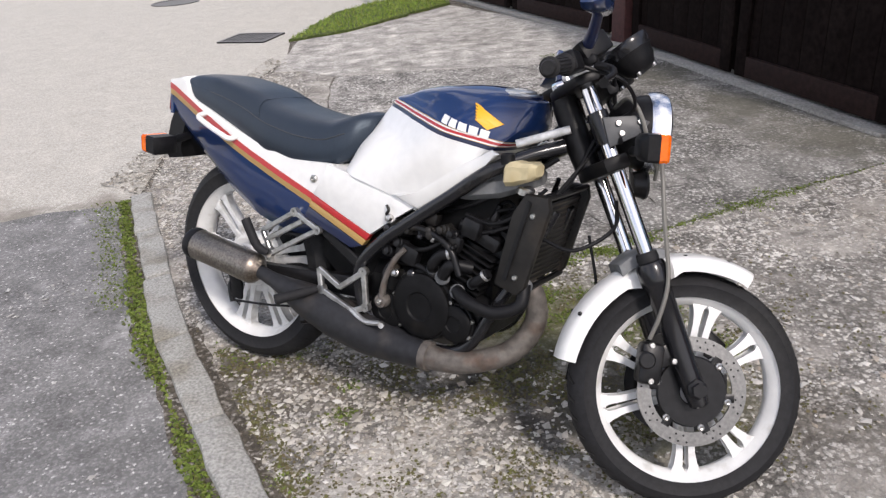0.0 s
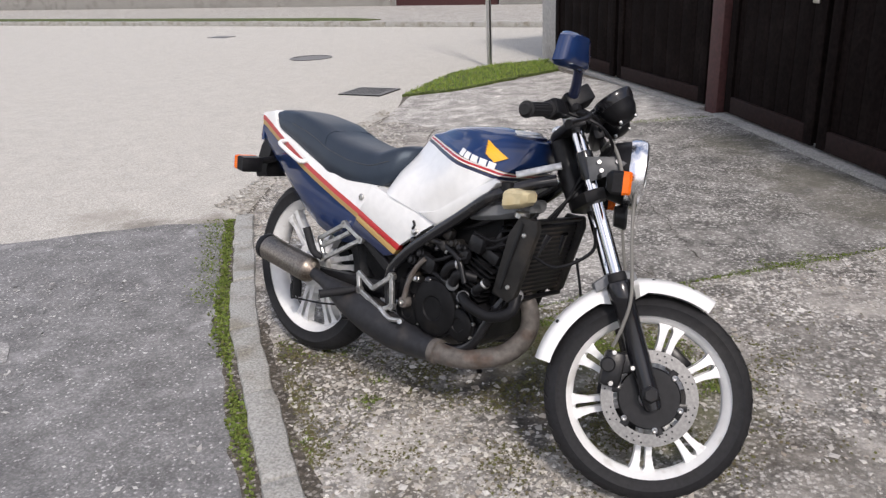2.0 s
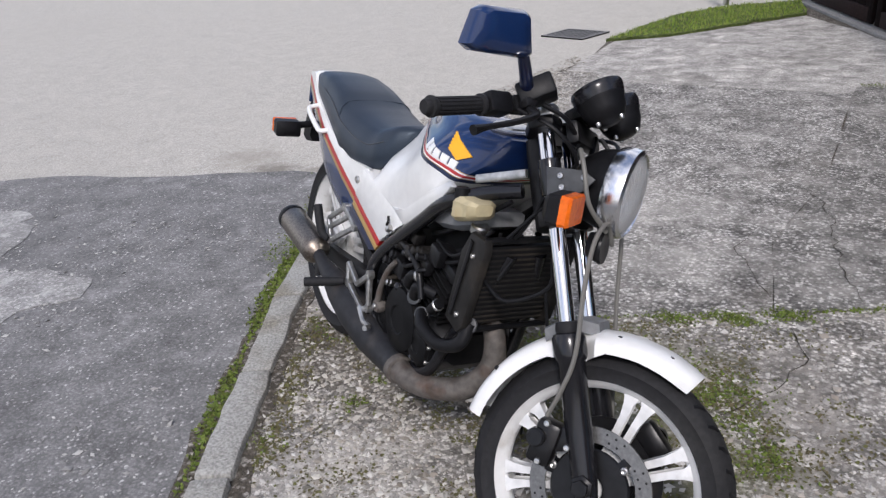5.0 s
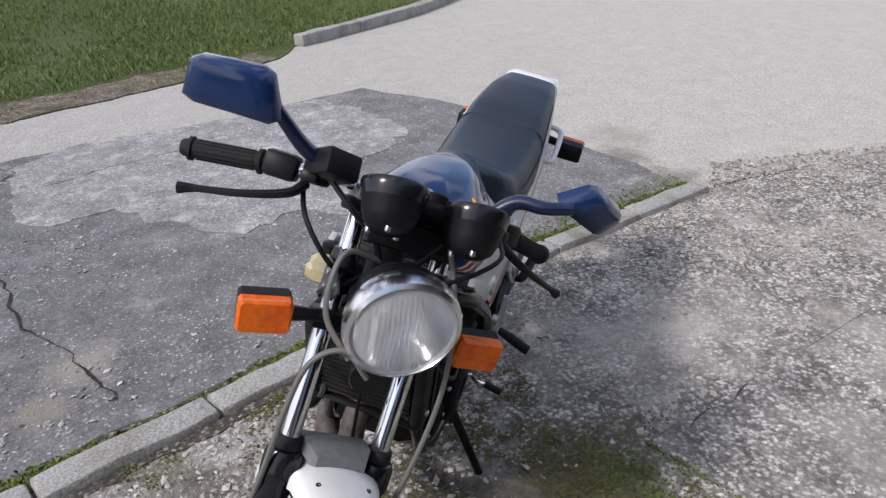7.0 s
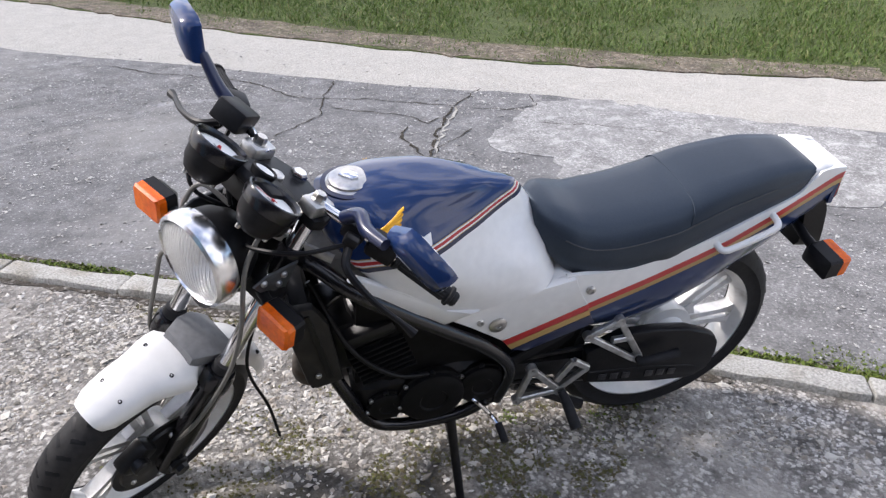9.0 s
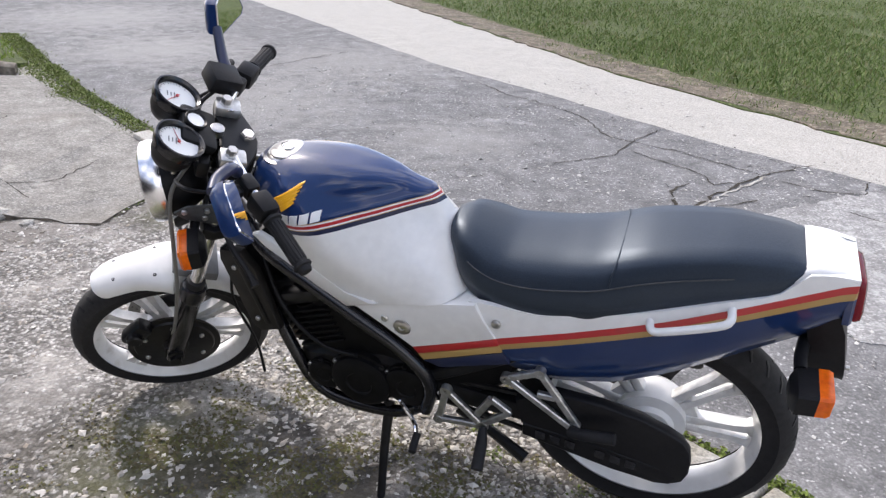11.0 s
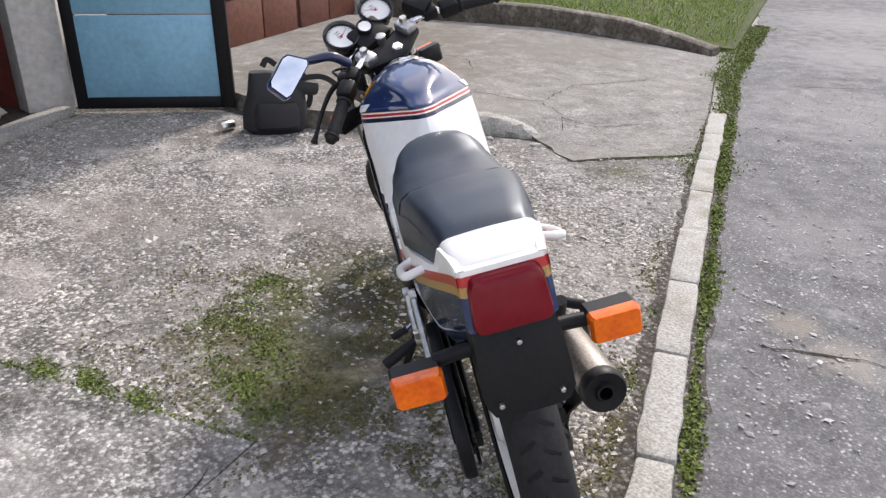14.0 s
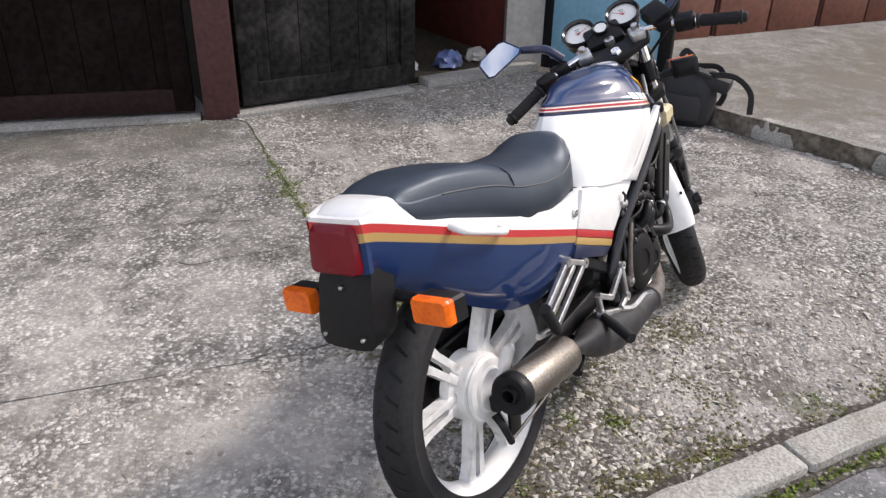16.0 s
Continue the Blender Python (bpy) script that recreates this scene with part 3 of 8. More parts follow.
def kerb_run(points, width, group, label, depth=0.15, rise=0.03, length=0.62, jitter=0.12):
    """Kerb stones end to end along a line, each a thing of its own."""
    pts = [Vector((*p, 0)) for p in points]
    rnd = random.Random(4)
    cum = [0.0]
    for a, b in zip(pts, pts[1:]):
        cum.append(cum[-1] + (b - a).length)

    def on(d):
        for i in range(len(pts) - 1):
            if d <= cum[i + 1] or i == len(pts) - 2:
                return pts[i].lerp(pts[i + 1], (d - cum[i]) / (cum[i + 1] - cum[i]))

    d = 0.0
    while d < cum[-1] - 0.2:
        e = min(d + length * rnd.uniform(1 - jitter, 1 + jitter), cum[-1])
        a, b = on(d + 0.004), on(e - 0.004)
        run = (b - a)
        m = axes((a + b) / 2 + Vector((rnd.uniform(-0.005, 0.005), 0, rise - depth / 2 + rnd.uniform(-0.006, 0.006))), (0, 0, 1), run)
        bm = bmesh.new()
        box(bm, (run.length, width * rnd.uniform(0.95, 1.04), depth), m @ pose(0, 0, 0, rnd.uniform(-1.5, 1.5), rnd.uniform(-0.6, 0.6), 0), 0.012)
        bmesh.ops.subdivide_edges(bm, edges=[q for q in bm.edges if q.calc_length() > 0.2], cuts=9)
        for v in bm.verts:
            v.co += Vector((noise.noise(v.co * 9), noise.noise(v.co * 9 + Vector((5, 0, 0))), noise.noise(v.co * 7) * 0.7)) * 0.0105 + Vector((0, 0, -0.004 * max(0.0, noise.noise(v.co * 30))))
        thing("kerb_stone", bm, M["kerb"], label, "kerb stone", group)
        d = e


kerb_run(KERB[:9], 0.108, "kerb beside the apron", "worn grey concrete kerb stone with chipped edges", length=0.518, jitter=0.02)


def offset(points, d):
    """A line moved sideways by d, to its left."""
    out = []
    for i, p in enumerate(points):
        q, r = points[max(0, i - 1)], points[min(len(points) - 1, i + 1)]
        u = Vector((r[0] - q[0], r[1] - q[1])).normalized()
        out.append((p[0] - u.y * d, p[1] + u.x * d))
    return out


flat("kerb_soil", wavy(offset(KERB, -0.03) + offset(KERB, -0.118)[::-1], 0.07, 0.016, 41), 0.004, 0.05, G["dirt"], "dark gritty soil caught between lane and kerb", "soil")
flat("apron_soil", wavy(offset(KERB[2:8], 0.03) + offset(KERB[2:8], 0.088)[::-1], 0.06, 0.022, 43), 0.004, 0.05, G["dirt"], "dark gritty soil along the inner side of the kerb", "soil")


def cracks(name, lines, width, material, label, seed, on=None):
    """Open cracks as ragged dark strips let into the surface."""
    rnd, bm = random.Random(seed), bmesh.new()
    for line in lines:
        pts = []
        for a, b in zip(line, line[1:]):
            n = max(2, int(math.dist(a[:2], b[:2]) / 0.045))
            for k in range(n):
                t = k / n
                pts.append((a[0] + (b[0] - a[0]) * t + rnd.uniform(-0.016, 0.016), a[1] + (b[1] - a[1]) * t + rnd.uniform(-0.016, 0.016), line[0][2] if len(line[0]) > 2 else 0.0045))
        if on:
            pts = [(p[0], p[1], on.ray_cast(Vector((p[0], p[1], 2)), Vector((0, 0, -1)))[0].z + 0.0025) for p in pts]
        rows = []
        for i, p in enumerate(pts):
            q, r = pts[max(0, i - 1)], pts[min(len(pts) - 1, i + 1)]
            d = Vector((r[0] - q[0], r[1] - q[1], 0)).normalized()
            w = width * rnd.uniform(0.25, 1.0) * (0.3 if i in (0, len(pts) - 1) else 1.0)
            rows.append([bm.verts.new((p[0] - d.y * w, p[1] + d.x * w, p[2])), bm.verts.new((p[0] + d.y * w, p[1] - d.x * w, p[2]))])
        for a, b in zip(rows, rows[1:]):
            bm.faces.new((a[0], a[1], b[1], b[0]))
    return thing(name, bm, material, label, "crack", kind="stuff", smooth=False)


cracks("lane_cracks", [
    [(1.3, -2.75), (0.86, -3.17), (0.5, -3.5), (0.09, -3.87), (-0.48, -4.36)],
    [(-1.4, -2.9), (-1.53, -2.44), (-1.74, -2.15), (-1.9, -1.72), (-1.87, -1.29), (-2.0, -1.12), (-2.2, -0.88), (-2.35, -0.63), (-2.48, -0.41), (-2.7, -0.46), (-2.98, -0.57)],
    [(-1.29, -0.74), (-1.75, -0.86), (-2.01, -1.15), (-2.38, -1.42)],
    [(-1.9, -0.94), (-2.0, -0.7), (-2.12, -0.5), (-2.1, -0.28), (-2.31, -0.3)],
    [(-2.52, -0.3), (-2.63, -0.17), (-2.74, -0.07), (-2.88, -0.03), (-3.12, -0.26)],
    [(-1.73, 0.09), (-2.0, 0.02), (-2.28, -0.05)],
    [(-0.5, 0.85), (-0.66, 0.74), (-0.85, 0.62), (-1.08, 0.42), (-1.4, 0.3), (-1.65, 0.12)],
    [(-2.6, 0.2), (-2.8, 0.46), (-3.03, 0.91)],
], 0.007, G["earth"], "dark cracks running through the asphalt", 3)
cracks("wide_cracks", [
    [(-2.48, -0.41), (-2.28, -0.28), (-2.06, -0.15), (-1.84, -0.0), (-1.65, 0.12), (-1.5, 0.24)],
    [(-1.65, 0.12), (-1.75, -0.07), (-1.83, -0.24), (-2.01, -0.34)],
], 0.013, G["earth"], "wide dark cracks in the asphalt", 5)
cracks("crumbled_edge", [
    [(-2.50, -0.385, 0.0052), (-2.29, -0.255), (-2.07, -0.125), (-1.86, 0.02), (-1.70, 0.12)],
    [(-1.99, -0.98, 0.0052), (-2.03, -1.10)],
], 0.011, M["kerb"], "pale crumbled edge of the crack", 6)
cracks("apron_cracks", [
    [(0.87, 2.6), (0.93, 2.48), (0.94, 2.38), (0.88, 2.22), (0.79, 2.03), (0.62, 1.85)],
    [(2.52, 1.82), (2.42, 1.73), (2.2, 1.55), (1.85, 1.5)],
    [(0.6, 3.44), (0.57, 3.16), (0.72, 2.89), (0.77, 2.73)],
    [(-0.06, 4.28), (-0.31, 4.89), (-0.55, 5.5), (-0.34, 5.9)],
    [(0.46, 0.3), (0.31, 0.25), (0.15, 0.5)],
    [(0.74, 3.95), (0.82, 3.8), (0.88, 3.63), (0.96, 3.16), (1.08, 2.83)],
    [(-0.05, 2.79), (0.05, 2.57), (0.12, 2.42)],
    [(0.88, 0.05), (0.75, -0.23), (0.78, -0.52)],
], 0.0024, G["earth"], "fine dark cracks in the old concrete", 9)
pad_tree = BVHTree.FromObject(pad, bpy.context.evaluated_depsgraph_get())
cracks("drive_cracks", [
    [(2.69, -0.28), (2.29, -0.56), (1.98, -0.76), (2.20, -1.34), (2.02, -2.05)],
    [(2.02, -2.05), (2.22, -2.10), (2.50, -2.12)],
    [(1.98, -0.76), (1.66, -0.62), (1.45, -0.72), (1.30, -1.1)],
    [(1.66, -0.62), (1.50, -0.42)],
    [(2.9, -1.0), (3.3, -1.25), (3.6, -1.2), (4.0, -1.6)],
], 0.005, G["earth"], "dark cracks wandering through the concrete drive", 12, pad_tree)
cracks("drive_joint", [
    [(1.47, -0.235, 0.003), (1.30, -0.165), (1.15, -0.125), (1.045, -0.29), (0.87, -0.575), (0.79, -0.72)],
], 0.014, G["earth"], "dark open joint where the drive meets the apron", 16)


# ---- garages ----
def plank_panel(bm, a, b, z0, z1, thick, out=0.0):
    """An upright slab from plan point a to b."""
    a, b = Vector((*a, 0)), Vector((*b, 0))
    run = b - a
    m = axes((a + b) / 2 + Vector((0, 0, (z0 + z1) / 2)), (0, 0, 1), run) @ Matrix.Translation((0, out, 0))
    box(bm, (run.length, thick, z1 - z0), m, 0.006)


def wall(name, a, b, z0, z1, thick, material, label, out=0.0):
    bm = bmesh.new()
    plank_panel(bm, a, b, z0, z1, thick, out)
    return thing(name, bm, material, label, "wall", kind="structure")


def along(a, b, s):
    return (a[0] + (b[0] - a[0]) * s, a[1] + (b[1] - a[1]) * s)


RAIL = mat("dark_oxide_rail", (0.020, 0.0105, 0.009), 0.7, grain=0.35, scale=30, spec=0.15)


def garage_leaf(a, b, material, label, height=2.05, planks=7, frame=0.11):
    """A boarded garage door leaf on a ledged frame, from plan point a to b."""
    root = tagged(new("garage_door"), label, "garage door", "garage doors")
    bm = bmesh.new()
    plank_panel(bm, a, b, 0.05, height, 0.035, 0.01)
    part("backing", bm, material, root)
    for i in range(planks):
        bm = bmesh.new()
        plank_panel(bm, along(a, b, (i + 0.006) / planks), along(a, b, (i + 0.994) / planks), 0.07, height - 0.02, 0.02, -0.018)
        part("board", bm, material, root)
    w = math.hypot(b[0] - a[0], b[1] - a[1])
    for s0, s1, z0, z1 in ((0.0, frame / w, 0.04, height), (1 - frame / w, 1.0, 0.04, height), (frame / w, 1 - frame / w, 0.04, 0.18), (frame / w, 1 - frame / w, height - 0.14, height)):
        bm = bmesh.new()
        plank_panel(bm, along(a, b, s0), along(a, b, s1), z0, z1, 0.03, -0.04)
        part("frame_rail", bm, RAIL if material == M["browndoor"] and z1 < 0.3 else material, root, "oxide-red bottom rail" if material == M["browndoor"] and z1 < 0.3 else "")
    bm = bmesh.new()
    plank_panel(bm, along(a, b, 0.88), along(a, b, 0.94), 1.0, 1.16, 0.02, -0.06)
    part("latch", bm, M["steel"], root, "small grey steel latch")
    return root


def garage_post(p, material, label, size=0.21, height=2.3):
    bm = bmesh.new()
    box(bm, (size, size, height), pose(p[0], p[1], height / 2 - 0.02, 0, 0, 20), 0.008)
    return thing("door_post", bm, material, label, "door post", "garage door posts", kind="structure")


W0, W1, W2, W3, W4 = (-0.13, 10.45), (1.58, 6.65), (2.50, 3.68), (3.92, 1.70), (6.05, -2.15)
wall("wall_pier", (-0.30, 10.75), (-0.02, 10.15), -0.02, 2.5, 0.35, M["plaster"], "pale plastered corner pier of the garage row", 0.17)
for a, b in ((W0, W1), (W1, W2), (W2, W3)):
    wall("wall_lintel", a, b, 2.08, 2.5, 0.3, M["plaster"], "plastered lintel over the garage doors", 0.14)
for a, b in ((W0, W1), (W1, W2)):
    for s0, s1 in ((0.05, 0.49), (0.51, 0.95)):
        garage_leaf(along(a, b, s0), along(a, b, s1), M["browndoor"], "dark brown boarded garage door, closed")
for p in (W1, W2):
    garage_post(p, M["redframe"], "dark oxide-red timber door post")
garage_leaf(along(W2, W3, 0.05), (3.28, 2.58), M["darkdoor"], "weathered grey-black boarded garage door beside an open leaf", planks=6)
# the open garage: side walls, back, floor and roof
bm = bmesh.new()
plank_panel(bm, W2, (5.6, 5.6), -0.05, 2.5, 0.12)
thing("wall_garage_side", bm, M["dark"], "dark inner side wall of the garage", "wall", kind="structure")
wall("wall_garage_other", (4.05, 1.85), (6.9, 3.9), -0.05, 2.5, 0.12, mat("oxide_red_wall", (0.10, 0.018, 0.012), 0.8, grain=0.3, scale=12), "oxide-red inner wall of the open garage")
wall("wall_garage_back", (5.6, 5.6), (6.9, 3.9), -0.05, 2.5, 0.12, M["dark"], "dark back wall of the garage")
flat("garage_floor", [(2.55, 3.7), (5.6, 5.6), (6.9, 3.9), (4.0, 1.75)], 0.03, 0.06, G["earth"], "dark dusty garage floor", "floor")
flat("garage_roof", [(-0.4, 10.8), (6.5, -2.2), (11.5, 1.2), (4.5, 14.0)], 2.62, 0.12, M["concrete"], "flat concrete garage roof", "roof")
bm = bmesh.new()
plank_panel(bm, (3.30, 2.50), (3.90, 1.72), -0.02, 0.05, 0.14)
thing("door_sill", bm, M["concrete"], "worn concrete door sill", "sill", kind="structure")
wall("wall_pier_middle", (3.93, 1.93), (3.96, 1.64), -0.02, 2.5, 0.22, M["plaster"], "grey-white plastered pier beside the open garage", 0.1)
# the light blue leaf, swung open
root = tagged(new("blue_door"), "light blue painted wooden door standing open, dark frame", "door", "garage doors")
B0, B1 = (3.84, 1.62), (3.29, 0.86)
bm = bmesh.new()
plank_panel(bm, B0, B1, 0.10, 0.62, 0.03)
part("lower_panel", bm, M["bluedoor"], root)
bm = bmesh.new()
plank_panel(bm, B0, B1, 0.628, 2.05, 0.03)
part("upper_panel", bm, M["bluedoor"], root)
for s0, s1, z0, z1 in ((-0.03, 0.05, 0.03, 2.1), (0.955, 1.05, 0.03, 2.1), (0.05, 0.955, 0.03, 0.105)):
    bm = bmesh.new()
    plank_panel(bm, along(B0, B1, s0), along(B0, B1, s1), z0, z1, 0.05)
    part("frame_rail", bm, M["matt"], root, "dark frame rail")
# the further facade
wall("wall_far_pier", (5.95, -1.98), (6.15, -2.36), -0.02, 2.5, 0.3, M["plaster"], "white plastered pier at the end of the garages", 0.12)
wall("wall_far_lintel", W3, W4, 2.08, 2.5, 0.3, M["plaster"], "plastered lintel over the far garage door", 0.14)
for i in range(3):
    root = tagged(new("brown_door"), "reddish brown panelled garage door, closed", "garage door", "garage doors")
    a, b = along(W3, W4, 0.12 + 0.28 * i), along(W3, W4, 0.395 + 0.28 * i)
    bm = bmesh.new()
    plank_panel(bm, a, b, 0.05, 2.1, 0.03, 0.03)
    part("backing", bm, M["redframe"], root)
    for k in range(5):
        for s0, s1 in ((0.02, 0.49), (0.51, 0.98)):
            bm = bmesh.new()
            plank_panel(bm, along(a, b, s0), along(a, b, s1), 0.10 + 0.4 * k, 0.485 + 0.4 * k, 0.03, 0.005)
            part("panel", bm, M["brownpanel"], root)
# low wall and lawn behind it
LOW = [(2.35, -3.42), (2.75, -3.36), (3.3, -3.28), (4.1, -3.04), (5.0, -2.5), (5.9, -2.12)]
bm = bmesh.new()
side = []
for i, p in enumerate(LOW):
    d = (Vector((*LOW[min(i + 1, 5)], 0)) - Vector((*LOW[max(i - 1, 0)], 0))).normalized()
    n = Vector((d.y, -d.x, 0))
    h = (0.06, 0.14, 0.22, 0.27, 0.30, 0.32)[i]
    q = Vector((*p, 0))
    side.append([q - Vector((0, 0, 0.1)), q + Vector((0, 0, h - 0.015)), q + n * 0.02 + Vector((0, 0, h)), q + n * 0.14 + Vector((0, 0, h)), q + n * 0.16 + Vector((0, 0, h - 0.015)), q + n * 0.16 - Vector((0, 0, 0.1))])
rings(bm, side)
thing("low_wall", bm, M["stained_shaded"], "low stained concrete retaining wall", "wall", kind="structure")
flat("lawn_upper", [(2.5, -3.56, 0.05), (3.3, -3.42, 0.17), (4.1, -3.18, 0.22), (5.0, -2.64, 0.25), (6.1, -2.2, 0.28), (20, -8, 0.3), (20, -30, 0.3), (9.2, -16.2, 0.05), (5.2, -10.0, 0.03), (2.95, -5.1, 0.02), (2.35, -3.8, 0.015)], 0.1, 0.3, G["lawn"], "mown green lawn above a low wall", "lawn")
# lawn beyond the lane, with its kerb
flat("lawn", wavy([(-1.4, -8.6), (-2.35, -5.0), (-2.75, -3.5), (-3.15, -2.4), (-3.7, -1.0), (-4.42, 0.2), (-4.92, 0.88), (-5.44, 1.55), (-5.95, 1.72), (-6.2, 2.05), (-6.75, 2.62), (-7.3, 3.2), (-8.5, 4.05), (-11.0, 5.3), (-40, 14), (-40, -40), (3, -40)], 0.25, 0.05, 21), -0.004, 0.1, G["lawn"], "lawn with a bare earth edge beside the lane", "lawn")
flat("lawn_edge", wavy([(-1.4, -8.6), (-2.35, -5.0), (-2.75, -3.5), (-3.15, -2.4), (-3.7, -1.0), (-4.42, 0.2), (-4.92, 0.88), (-5.44, 1.55), (-5.75, 1.35), (-5.25, 0.5), (-4.75, -0.25), (-4.25, -1.2), (-3.6, -2.6), (-3.2, -3.7), (-2.8, -5.1), (-1.8, -8.8)], 0.12, 0.05, 22), 0.0, 0.1, G["bare"], "bare trodden earth along the edge of the lawn", "bare earth")
kerb_run([(-5.95, 1.76), (-6.2, 2.08), (-6.75, 2.64), (-7.3, 3.22), (-8.5, 4.08), (-11.0, 5.34), (-16, 7.2)], 0.14, "kerb beside the lawn", "weathered concrete kerb stone beside the lawn", rise=0.1, length=0.9)
# the far side of the street
far = lambda x, off: (x, 15.35 - 0.324 * x + off)
flat("far_pavement", [far(-40, 0.15), far(14, 0.15), far(14, 6.0), far(-40, 6.0)], 0.07, 0.15, G["walk"], "pale pavement across the street", "pavement")
flat("far_verge", [far(-40, 0.5), far(-5.0, 0.5), far(-4.6, 0.9), far(-5.5, 1.3), far(-40, 1.3)], 0.085, 0.05, G["lawn"], "narrow grass verge on the far pavement", "verge")
flat("far_verge_2", [far(0.5, 0.6), far(10, 0.6), far(10, 1.2), far(0.5, 1.2)], 0.085, 0.05, G["lawn"], "narrow grass verge on the far pavement", "verge")
kerb_run([far(-30, 0.1), far(12, 0.1)], 0.16, "kerb across the street", "weathered concrete kerb across the street", rise=0.1, length=1.0)
wall("wall_far", far(-40, 6.3), far(-5.8, 6.3), -0.02, 1.6, 0.3, M["concrete"], "stained concrete garden wall across the street")
wall("wall_far_red", far(-5.7, 6.4), far(-2.4, 6.4), 0.05, 1.7, 0.08, M["redframe"], "dark red garden gate across the street")
wall("wall_far_right", far(-2.3, 6.3), far(14, 6.3), -0.02, 0.5, 0.3, M["concrete"], "low garden wall below a hedge")
bm = bmesh.new()
rnd = random.Random(31)
for i in range(5000):
    c = Vector((*far(rnd.uniform(-2.2, 12), 6.6 + rnd.uniform(-0.35, 0.5)), rnd.uniform(0.1, 1.9)))
    q = pose(*c, rnd.uniform(0, 360), rnd.uniform(0, 360), 0)
    s = rnd.uniform(0.05, 0.11)
    bm.faces.new([bm.verts.new(q @ Vector(v)) for v in ((-s, 0, 0), (0, -s * 0.6, 0.01), (s, 0, 0), (0, s * 0.6, 0.01))])
thing("hedge", bm, mat("hedge_leaf", (0.05, 0.075, 0.025), 0.6, grain=0.4, scale=8, second=(0.09, 0.06, 0.03)), "dark green hedge behind a garden wall", "hedge", smooth=False)
# street furniture
bm = bmesh.new()
lathe(bm, [(0.06, -0.02), (0.06, 0.02), (0.036, 0.03), (0.036, 3.0), (0.0, 3.02)], pose(-0.95, 9.90, 0))
thing("sign_post", bm, M["steel"], "bare galvanised steel sign post in the verge", "post")
flat("verge_by_post", wavy([(-1.6, 7.62), (-1.05, 7.95), (-0.35, 8.95), (0.0, 9.4), (-0.2, 10.35), (-0.95, 9.9), (-1.35, 9.2)], 0.12, 0.04, 33), 0.02, 0.06, G["lawn"], "small grassy verge around the sign post", "verge")
bm = bmesh.new()
lathe(bm, [(0.34, -0.03), (0.34, -0.004), (0.30, -0.004), (0.30, -0.008), (0.0, -0.008)], pose(-4.0, 11.3, 0), 32)
thing("manhole_cover", bm, M["engine"], "round cast-iron manhole cover in the street", "manhole cover", "street covers")
bm = bmesh.new()
box(bm, (0.5, 0.35, 0.03), pose(-7.5, 15.3, -0.0195, 0, 0, -18), 0.004)
thing("inspection_cover", bm, M["engine"], "small iron cover set in the street", "cover", "street covers")
root = empty("drain_grate", pose(-2.07, 7.98, 0, 0, 0, -15), "rectangular cast-iron drain grate in the street", "drain grate", "street covers")
for x0, x1, y0, y1 in ((-0.27, 0.27, -0.24, -0.2), (-0.27, 0.27, 0.2, 0.24), (-0.27, -0.23, -0.2, 0.2), (0.23, 0.27, -0.2, 0.2)):
    bm = bmesh.new()
    box(bm, (x1 - x0, y1 - y0, 0.03), pose((x0 + x1) / 2, (y0 + y1) / 2, -0.012))
    part("frame", bm, M["engine"], root)
for i in range(9):
    bm = bmesh.new()
    box(bm, (0.03, 0.4, 0.025), pose(-0.2 + 0.05 * i, 0, -0.012))
    part("slat", bm, M["engine"], root)
for a, b in ((W0, W1), (W1, W2), (W2, (3.28, 2.58))):
    bm = bmesh.new()
    plank_panel(bm, along(a, b, 0.04), along(a, b, 0.96), -0.02, 0.022, 0.16, -0.06)
    thing("door_sill", bm, M["concrete"], "worn pale concrete sill under the garage door", "sill", "garage door sills", kind="structure")


# ---- the motorcycle: x forward from the rear axle, y to its left, z up in its own plane ----
AZ, LEAN, STEER, RAKE = -31.3, 13.0, 35.5, 27.0
BIKE = pose(-0.5585, 1.9636, 0.0, 0, 0, AZ) @ pose(0, 0, 0, -LEAN, 0, 0)
bike = empty("motorcycle", BIKE, "white and blue motorcycle with red and gold stripes, parked leaning", "motorcycle")
s_ax = Vector((-math.sin(radians(RAKE)), 0, math.cos(radians(RAKE))))
x_ax = Vector((math.cos(radians(RAKE)), 0, math.sin(radians(RAKE))))
FORK = Matrix.Rotation(radians(STEER), 4, s_ax) @ Matrix((x_ax, (0, 1, 0), s_ax)).transposed().to_4x4()
FORK.translation = (1.356, 0.028, 0.287)


def fk(x, y, z):
    """A place in the steered fork's own axes: ahead, left and up along the tubes from the front axle."""
    return FORK @ Vector((x, y, z))


